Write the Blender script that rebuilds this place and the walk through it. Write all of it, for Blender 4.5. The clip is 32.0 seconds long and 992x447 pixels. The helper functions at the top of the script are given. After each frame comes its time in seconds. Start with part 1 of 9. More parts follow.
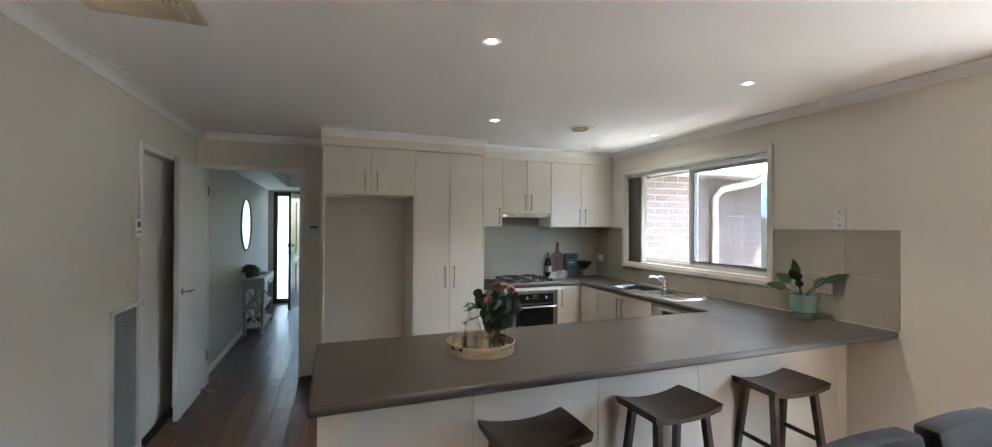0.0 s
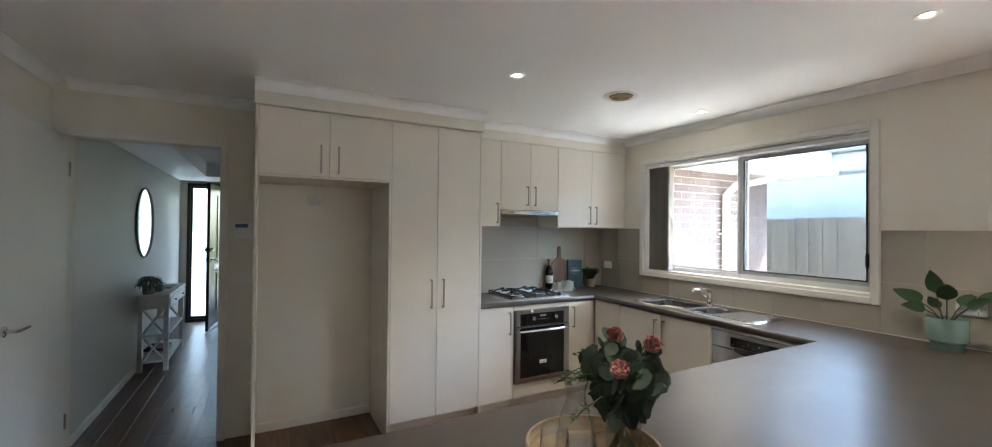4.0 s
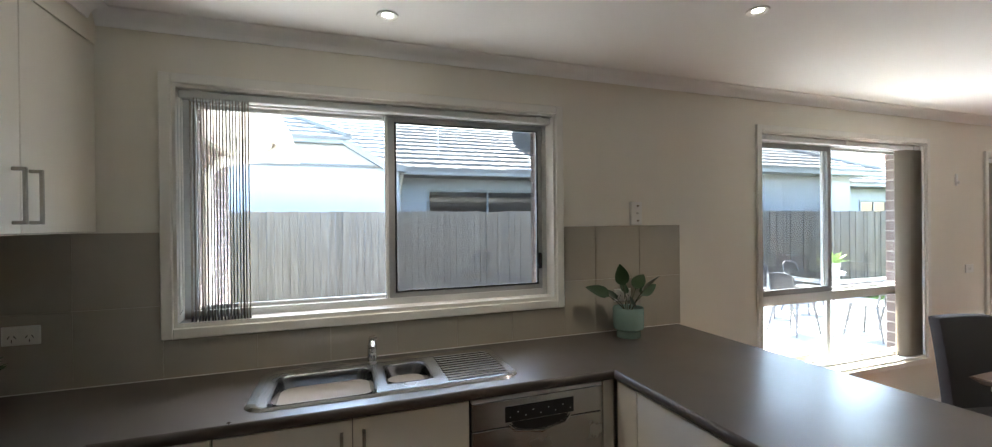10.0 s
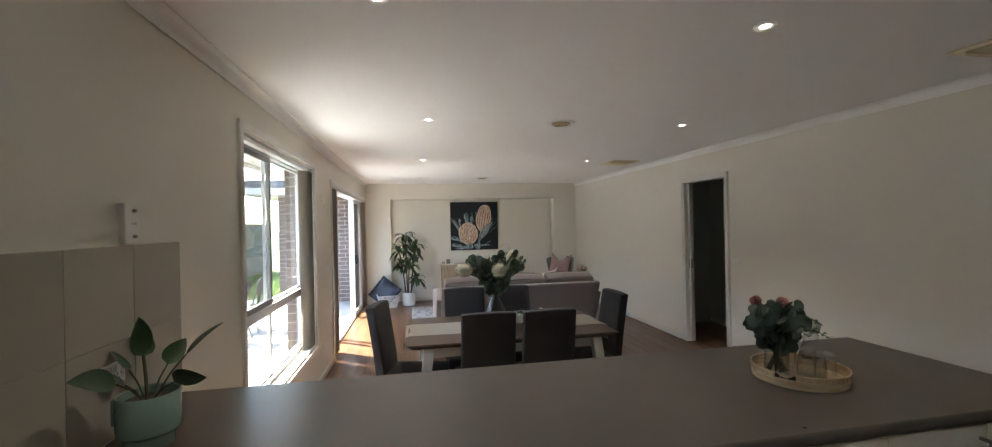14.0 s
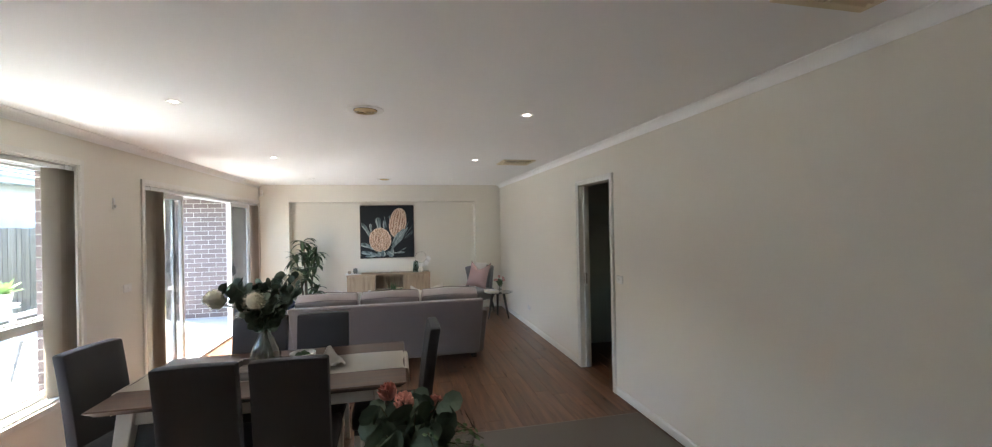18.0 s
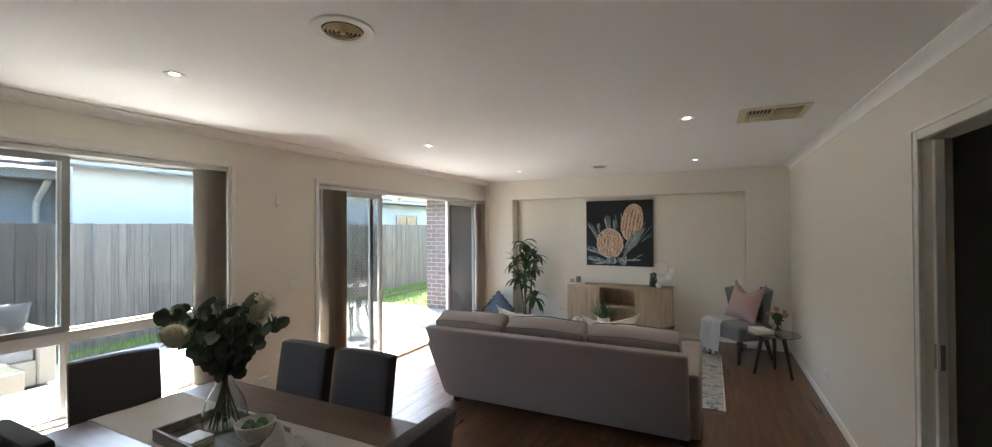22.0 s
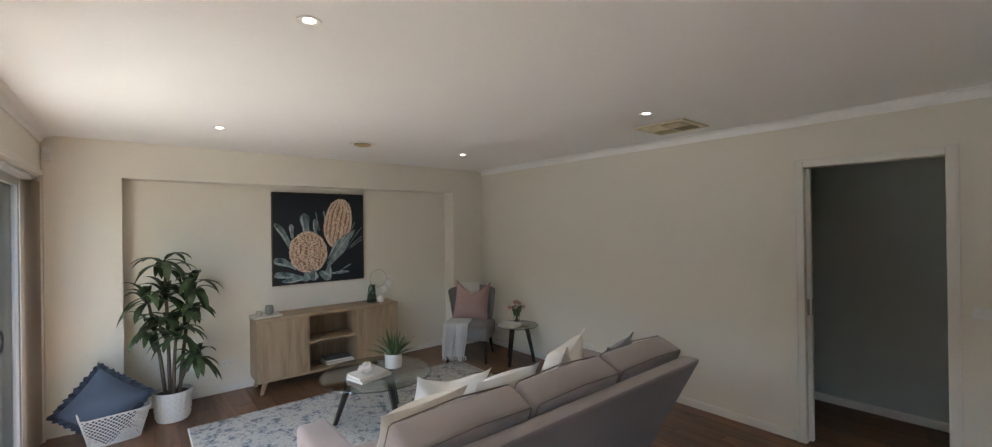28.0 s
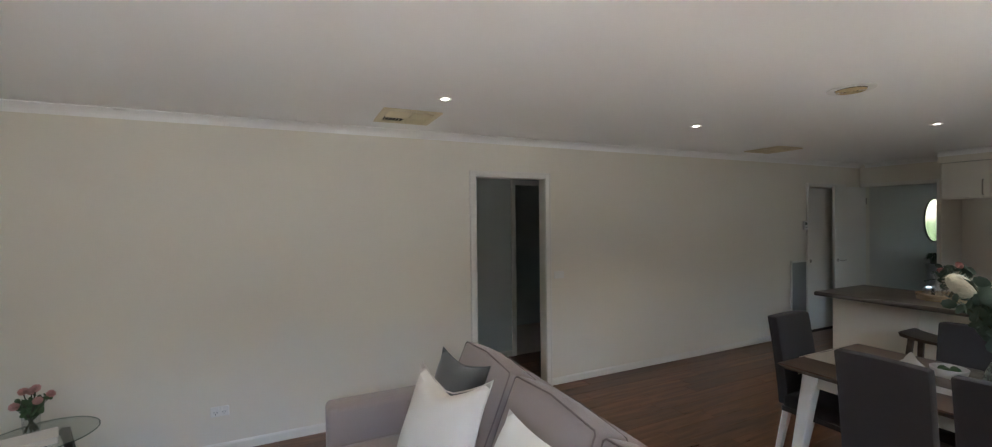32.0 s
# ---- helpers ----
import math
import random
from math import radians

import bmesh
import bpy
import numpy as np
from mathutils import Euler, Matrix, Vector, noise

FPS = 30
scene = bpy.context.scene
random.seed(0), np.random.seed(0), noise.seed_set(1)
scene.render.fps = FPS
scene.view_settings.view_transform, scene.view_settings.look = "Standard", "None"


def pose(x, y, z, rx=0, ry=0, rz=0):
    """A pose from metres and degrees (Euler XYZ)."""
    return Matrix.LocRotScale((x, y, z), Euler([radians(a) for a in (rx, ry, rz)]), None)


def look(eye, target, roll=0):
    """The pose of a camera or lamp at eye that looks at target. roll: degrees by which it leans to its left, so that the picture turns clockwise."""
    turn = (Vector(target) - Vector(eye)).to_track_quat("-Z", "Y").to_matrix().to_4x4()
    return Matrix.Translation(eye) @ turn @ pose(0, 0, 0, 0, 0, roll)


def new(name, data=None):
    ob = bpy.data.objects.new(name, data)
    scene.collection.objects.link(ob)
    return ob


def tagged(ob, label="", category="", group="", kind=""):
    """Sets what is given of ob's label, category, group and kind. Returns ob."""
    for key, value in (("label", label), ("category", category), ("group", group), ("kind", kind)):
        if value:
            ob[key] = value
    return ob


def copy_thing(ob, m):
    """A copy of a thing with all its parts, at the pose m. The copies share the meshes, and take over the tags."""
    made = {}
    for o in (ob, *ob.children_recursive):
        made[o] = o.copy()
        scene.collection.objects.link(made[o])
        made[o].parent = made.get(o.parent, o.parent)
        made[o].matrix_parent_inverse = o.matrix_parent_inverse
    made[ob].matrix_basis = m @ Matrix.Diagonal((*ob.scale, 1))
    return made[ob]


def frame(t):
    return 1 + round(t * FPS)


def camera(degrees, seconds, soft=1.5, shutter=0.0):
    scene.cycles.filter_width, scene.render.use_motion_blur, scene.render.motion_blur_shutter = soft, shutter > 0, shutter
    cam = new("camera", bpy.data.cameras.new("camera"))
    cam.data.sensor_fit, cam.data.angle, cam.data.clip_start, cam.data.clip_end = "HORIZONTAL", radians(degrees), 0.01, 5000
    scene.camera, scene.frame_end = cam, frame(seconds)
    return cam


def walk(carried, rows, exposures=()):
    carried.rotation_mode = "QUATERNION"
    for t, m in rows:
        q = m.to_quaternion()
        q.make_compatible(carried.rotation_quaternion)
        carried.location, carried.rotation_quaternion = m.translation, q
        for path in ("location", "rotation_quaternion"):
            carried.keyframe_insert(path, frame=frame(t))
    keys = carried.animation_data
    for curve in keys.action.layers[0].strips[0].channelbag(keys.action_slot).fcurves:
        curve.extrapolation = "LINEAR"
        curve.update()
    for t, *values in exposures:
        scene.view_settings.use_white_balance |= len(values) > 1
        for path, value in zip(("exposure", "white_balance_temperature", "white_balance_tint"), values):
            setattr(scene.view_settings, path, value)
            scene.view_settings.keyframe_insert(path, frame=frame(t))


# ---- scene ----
cam = camera(97.5, 32.0, soft=1.15)
PATH = [
    (0, (1.21, 5.347, 1.531), (1.905, 7.222, 1.541), 0.3),
    (0.5, (1.314, 5.236, 1.547), (1.889, 7.152, 1.552), 0.2),
    (1, (1.425, 5.192, 1.549), (1.885, 7.138, 1.554), 0.4),
    (1.5, (1.475, 5.231, 1.551), (1.889, 7.187, 1.557), 0.3),
    (2, (1.491, 5.381, 1.566), (1.898, 7.339, 1.565), 0.3),
    (2.5, (1.47, 5.611, 1.568), (1.878, 7.569, 1.562), 0.3),
    (4.5, (1.032, 6.877, 1.494), (2.237, 8.473, 1.524), 0.4),
    (5, (0.941, 7.196, 1.502), (2.372, 8.594, 1.527), 0.1),
    (5.5, (0.888, 7.489, 1.525), (2.496, 8.679, 1.538), -0.0),
    (6, (0.902, 7.764, 1.533), (2.661, 8.716, 1.544), -0.2),
    (6.5, (0.995, 7.996, 1.546), (2.853, 8.735, 1.55), -0.4),
    (7, (1.131, 8.247, 1.533), (3.069, 8.739, 1.541), -0.5),
    (7.5, (1.301, 8.431, 1.539), (3.28, 8.72, 1.549), -0.5),
    (8, (1.473, 8.634, 1.535), (3.47, 8.73, 1.548), -0.5),
    (8.5, (1.645, 8.766, 1.532), (3.644, 8.702, 1.549), -0.6),
    (9, (1.827, 8.855, 1.542), (3.815, 8.638, 1.553), -0.7),
    (9.5, (2.006, 8.901, 1.544), (3.962, 8.483, 1.542), -0.7),
    (10, (2.221, 8.894, 1.543), (4.107, 8.229, 1.538), -0.6),
    (10.5, (2.422, 8.872, 1.544), (4.198, 7.951, 1.538), -0.3),
    (11, (2.668, 8.796, 1.53), (4.197, 7.507, 1.531), -0.5),
    (11.5, (2.89, 8.786, 1.552), (4.127, 7.214, 1.553), -0.6),
    (12, (3.078, 8.82, 1.556), (3.955, 7.023, 1.563), -0.7),
    (12.5, (3.188, 8.87, 1.547), (3.702, 6.937, 1.554), -0.8),
    (13, (3.31, 8.905, 1.545), (3.484, 6.912, 1.55), -0.9),
    (13.5, (3.369, 8.93, 1.549), (3.273, 6.933, 1.555), -1.1),
    (14, (3.423, 8.924, 1.563), (3.055, 6.958, 1.563), -1.2),
    (14.5, (3.432, 8.945, 1.559), (2.858, 7.029, 1.56), -1.1),
    (15, (3.431, 8.935, 1.575), (2.642, 7.097, 1.568), -1.3),
    (15.5, (3.317, 8.927, 1.585), (2.368, 7.167, 1.573), -1.3),
    (17.5, (2.311, 8.562, 1.601), (1.619, 6.685, 1.601), -1.2),
    (18, (1.993, 8.426, 1.619), (1.551, 6.475, 1.623), -1.1),
    (18.5, (1.692, 8.292, 1.613), (1.48, 6.303, 1.624), -1.0),
    (19, (1.44, 8.116, 1.618), (1.478, 6.116, 1.631), -0.8),
    (19.5, (1.217, 7.935, 1.609), (1.45, 5.949, 1.625), -0.8),
    (20, (1.029, 7.722, 1.612), (1.472, 5.772, 1.632), -0.8),
    (20.5, (0.918, 7.459, 1.632), (1.561, 5.565, 1.649), -0.6),
    (21, (0.805, 7.179, 1.626), (1.621, 5.354, 1.644), -0.6),
    (21.5, (0.801, 6.904, 1.614), (1.705, 5.12, 1.634), -0.5),
    (22, (0.911, 6.659, 1.626), (1.797, 4.866, 1.643), -0.4),
    (22.5, (1.075, 6.479, 1.632), (1.865, 4.642, 1.646), -0.4),
    (23, (1.349, 6.339, 1.644), (1.972, 4.438, 1.654), -0.4),
    (23.5, (1.61, 6.229, 1.649), (2.076, 4.285, 1.66), -0.5),
    (24, (1.933, 6.209, 1.663), (2.229, 4.231, 1.673), -0.4),
    (24.5, (2.263, 6.164, 1.661), (2.39, 4.168, 1.671), -0.4),
    (25, (2.6, 6.195, 1.66), (2.566, 4.196, 1.671), -0.5),
    (25.5, (2.94, 6.195, 1.655), (2.75, 4.204, 1.667), -0.6),
    (26, (3.28, 6.04, 1.65), (2.87, 4.083, 1.662), -0.65),
    (26.5, (3.536, 5.754, 1.643), (2.938, 3.845, 1.657), -0.7),
    (27, (3.698, 5.518, 1.648), (2.858, 3.703, 1.658), -0.8),
    (27.5, (3.783, 5.247, 1.637), (2.733, 3.545, 1.647), -0.9),
    (28, (3.793, 4.906, 1.645), (2.52, 3.364, 1.649), -0.8),
    (28.5, (3.76, 4.568, 1.647), (2.298, 3.203, 1.648), -0.9),
    (29, (3.692, 4.2, 1.651), (2.04, 3.073, 1.645), -0.9),
    (29.5, (3.641, 3.845, 1.657), (1.851, 2.954, 1.65), -0.8),
    (30, (3.554, 3.483, 1.636), (1.639, 2.908, 1.627), -0.8),
    (30.5, (3.498, 3.16, 1.669), (1.511, 2.934, 1.648), -0.9),
    (31, (3.511, 2.883, 1.623), (1.515, 3.009, 1.61), -0.8),
    (31.5, (3.594, 2.637, 1.628), (1.645, 3.087, 1.618), -0.9),
    (32, (3.649, 2.384, 1.657), (1.836, 3.228, 1.632), -0.7),
]
EXPOSURES = [
    (0.0, 5.25, 6460.0, 6.5), (0.8, 5.45, 6460.0, 6.5), (5.0, 5.32, 6460.0, 6.5), (7.0, 5.22, 6460.0, 6.5), (8.0, 5.05, 6510.0, 6.5), (9.0, 4.8, 6610.0, 6.5),
    (11.0, 4.35, 6910.0, 6.5), (12.0, 4.15, 7060.0, 6.5), (14.0, 4.35, 6910.0, 6.5), (18.0, 4.82, 6610.0, 6.5), (20.0, 4.55, 6680.0, 6.5), (23.0, 4.25, 7110.0, 6.5),
    (25.5, 4.2, 7060.0, 6.5), (27.0, 4.13, 7060.0, 6.5), (29.0, 4.15, 7010.0, 6.5), (31.0, 4.38, 6930.0, 6.5), (32.0, 4.36, 6680.0, 6.5),
]
walk(cam, [(t, look(e, g, r)) for t, e, g, r in PATH], EXPOSURES)

# ---------------- world, sun, lamps ----------------
SUN_WAY = Vector((0.585, -0.42, 1.0)).normalized()
world = bpy.data.worlds.new("sky")
scene.world = world
world.use_nodes = True
wn = world.node_tree
sky = wn.nodes.new("ShaderNodeTexSky")
sky.sky_type = 'NISHITA'
sky.sun_disc = False
sky.sun_elevation = math.asin(SUN_WAY.z)
sky.sun_rotation = math.atan2(SUN_WAY.x, SUN_WAY.y)
wn.nodes["Background"].inputs[1].default_value = 0.15
wn.links.new(sky.outputs[0], wn.nodes["Background"].inputs[0])
sun = bpy.data.lights.new("sun", 'SUN')
sun.energy, sun.angle, sun.color = 2.6, radians(0.53), (1.0, 0.975, 0.945)
new("sun", sun).matrix_world = look(SUN_WAY * 40, (0, 0, 0))

W, YB, CEIL = 4.375, 10.16, 2.40
DOWNLIGHTS = ((1.90, 7.275), (3.545, 7.28), (2.445, 8.72), (4.055, 8.71), (3.30, 5.43), (1.07, 5.43),
              (3.30, 3.25), (1.06, 3.25), (3.305, 1.07), (1.073, 1.067))
for dx, dy in DOWNLIGHTS:
    lamp = bpy.data.lights.new("downlight_lamp", 'SPOT')
    lamp.energy, lamp.color, lamp.shadow_soft_size = 0.8, (1.0, 0.92, 0.82), 0.022
    lamp.spot_size, lamp.spot_blend = radians(96), 0.75
    new("downlight_lamp", lamp).matrix_world = pose(dx, dy, 2.370)


# ---------------- materials ----------------
def nodes_of(name):
    m = bpy.data.materials.new(name)
    m.use_nodes = True
    return m, m.node_tree.nodes, m.node_tree.links, m.node_tree.nodes["Principled BSDF"]


def noise_node(n, l, scale, detail=4.0, stretch=None):
    tc = n.new("ShaderNodeTexCoord")
    t = n.new("ShaderNodeTexNoise")
    t.inputs["Scale"].default_value, t.inputs["Detail"].default_value = scale, detail
    if stretch:
        mp = n.new("ShaderNodeMapping")
        mp.inputs["Scale"].default_value = stretch
        l.new(tc.outputs["Object"], mp.inputs[0])
        l.new(mp.outputs[0], t.inputs["Vector"])
    else:
        l.new(tc.outputs["Object"], t.inputs["Vector"])
    return t


def math_node(n, l, op, a, b):
    m = n.new("ShaderNodeMath")
    m.operation = op
    for i, v in enumerate((a, b)):
        if isinstance(v, (int, float)):
            m.inputs[i].default_value = v
        else:
            l.new(v, m.inputs[i])
    return m.outputs[0]


def surface(name, col, rough=0.5, metal=0.0, grain=(60, 0.06), blotch=(2.2, 0.06), bump=(120, 0.05), rnd=0.0, spec=0.5, sheen=0.0, coat=0.0, stretch=None):
    """A plain surface: colour varied at two scales, roughness wear, fine relief."""
    m, n, l, p = nodes_of(name)
    f = noise_node(n, l, grain[0], 3, stretch)
    b = noise_node(n, l, blotch[0], 4)
    v = math_node(n, l, 'MULTIPLY_ADD', f.outputs[0], grain[1])
    n[-1].inputs[2].default_value = 1.0 - grain[1] / 2
    v2 = math_node(n, l, 'MULTIPLY_ADD', b.outputs[0], blotch[1])
    n[-1].inputs[2].default_value = 1.0 - blotch[1] / 2
    v = math_node(n, l, 'MULTIPLY', v, v2)
    if rnd:
        oi = n.new("ShaderNodeObjectInfo")
        v3 = math_node(n, l, 'MULTIPLY_ADD', oi.outputs["Random"], rnd)
        n[-1].inputs[2].default_value = 1.0 - rnd / 2
        v = math_node(n, l, 'MULTIPLY', v, v3)
    h = n.new("ShaderNodeHueSaturation")
    h.inputs["Color"].default_value = (*col, 1)
    l.new(v, h.inputs["Value"])
    l.new(h.outputs[0], p.inputs["Base Color"])
    r = math_node(n, l, 'MULTIPLY_ADD', b.outputs[0], 0.16)
    n[-1].inputs[2].default_value = rough - 0.08
    l.new(r, p.inputs["Roughness"])
    p.inputs["Metallic"].default_value = metal
    p.inputs["Specular IOR Level"].default_value = spec
    p.inputs["Sheen Weight"].default_value = sheen
    p.inputs["Coat Weight"].default_value = coat
    if bump[1]:
        bn = noise_node(n, l, bump[0], 3, stretch)
        bp = n.new("ShaderNodeBump")
        bp.inputs["Strength"].default_value, bp.inputs["Distance"].default_value = bump[1], 0.01
        l.new(bn.outputs[0], bp.inputs["Height"])
        l.new(bp.outputs[0], p.inputs["Normal"])
    return m


def ramp_surface(name, stops, scale, stretch=None, rough=0.5, bump=0.05, rnd=0.0, detail=6.0, metal=0.0, distort=0.0):
    """Colour from a ramp over stretched noise: wood grain, stone, woven patterns."""
    m, n, l, p = nodes_of(name)
    t = noise_node(n, l, scale, detail, stretch)
    t.inputs["Distortion"].default_value = distort
    fac = t.outputs[0]
    if rnd:
        oi = n.new("ShaderNodeObjectInfo")
        off = n.new("ShaderNodeVectorMath")
        off.operation = 'ADD'
        sc = math_node(n, l, 'MULTIPLY', oi.outputs["Random"], 37.0)
        src = t.inputs["Vector"].links[0].from_socket
        l.new(src, off.inputs[0])
        l.new(sc, off.inputs[1])
        l.new(off.outputs[0], t.inputs["Vector"])
    cr = n.new("ShaderNodeValToRGB")
    els = cr.color_ramp.elements
    while len(els) < len(stops):
        els.new(0.5)
    for e, (pos, c) in zip(els, stops):
        e.position, e.color = pos, (*c, 1)
    l.new(fac, cr.inputs[0])
    out = cr.outputs[0]
    if rnd:
        h = n.new("ShaderNodeHueSaturation")
        v3 = math_node(n, l, 'MULTIPLY_ADD', oi.outputs["Random"], rnd)
        n[-1].inputs[2].default_value = 1.0 - rnd / 2
        l.new(v3, h.inputs["Value"])
        l.new(out, h.inputs["Color"])
        out = h.outputs[0]
    l.new(out, p.inputs["Base Color"])
    p.inputs["Metallic"].default_value = metal
    r = math_node(n, l, 'MULTIPLY_ADD', fac, 0.15)
    n[-1].inputs[2].default_value = rough - 0.07
    l.new(r, p.inputs["Roughness"])
    bp = n.new("ShaderNodeBump")
    bp.inputs["Strength"].default_value, bp.inputs["Distance"].default_value = bump, 0.01
    l.new(fac, bp.inputs["Height"])
    l.new(bp.outputs[0], p.inputs["Normal"])
    return m


def pane_material(name, tint, gloss=1.0):
    """Thin clear pane: sees through, with gloss rising towards grazing views."""
    m, n, l, p = nodes_of(name)
    n.remove(p)
    tr, gl, mx, lw = n.new("ShaderNodeBsdfTransparent"), n.new("ShaderNodeBsdfGlossy"), n.new("ShaderNodeMixShader"), n.new("ShaderNodeLayerWeight")
    tr.inputs[0].default_value = (*tint, 1)
    gl.inputs["Roughness"].default_value = 0.02
    lw.inputs[0].default_value = 0.5
    v = math_node(n, l, 'POWER', lw.outputs["Facing"], 5.0)
    v = math_node(n, l, 'MULTIPLY_ADD', v, 0.96 * gloss)
    n[-1].inputs[2].default_value = 0.04 * gloss
    l.new(v, mx.inputs[0])
    l.new(tr.outputs[0], mx.inputs[1])
    l.new(gl.outputs[0], mx.inputs[2])
    l.new(mx.outputs[0], n["Material Output"].inputs[0])
    return m


def mesh_screen(name, col, cover):
    m, n, l, p = nodes_of(name)
    p.inputs["Base Color"].default_value = (*col, 1)
    p.inputs["Roughness"].default_value = 0.7
    tr, mx = n.new("ShaderNodeBsdfTransparent"), n.new("ShaderNodeMixShader")
    mx.inputs[0].default_value = cover
    l.new(tr.outputs[0], mx.inputs[1])
    l.new(p.outputs[0], mx.inputs[2])
    l.new(mx.outputs[0], n["Material Output"].inputs[0])
    return m


def let_light_through(m, share):
    """Thin cloth: part of the light comes through it."""
    n, l = m.node_tree.nodes, m.node_tree.links
    p, tl, mx = n["Principled BSDF"], n.new("ShaderNodeBsdfTranslucent"), n.new("ShaderNodeMixShader")
    l.new(p.inputs["Base Color"].links[0].from_socket, tl.inputs[0])
    mx.inputs[0].default_value = share
    l.new(p.outputs[0], mx.inputs[1])
    l.new(tl.outputs[0], mx.inputs[2])
    l.new(mx.outputs[0], n["Material Output"].inputs[0])


def glow(name, col, power):
    m, n, l, p = nodes_of(name)
    p.inputs["Emission Color"].default_value = (*col, 1)
    p.inputs["Emission Strength"].default_value = power
    return m


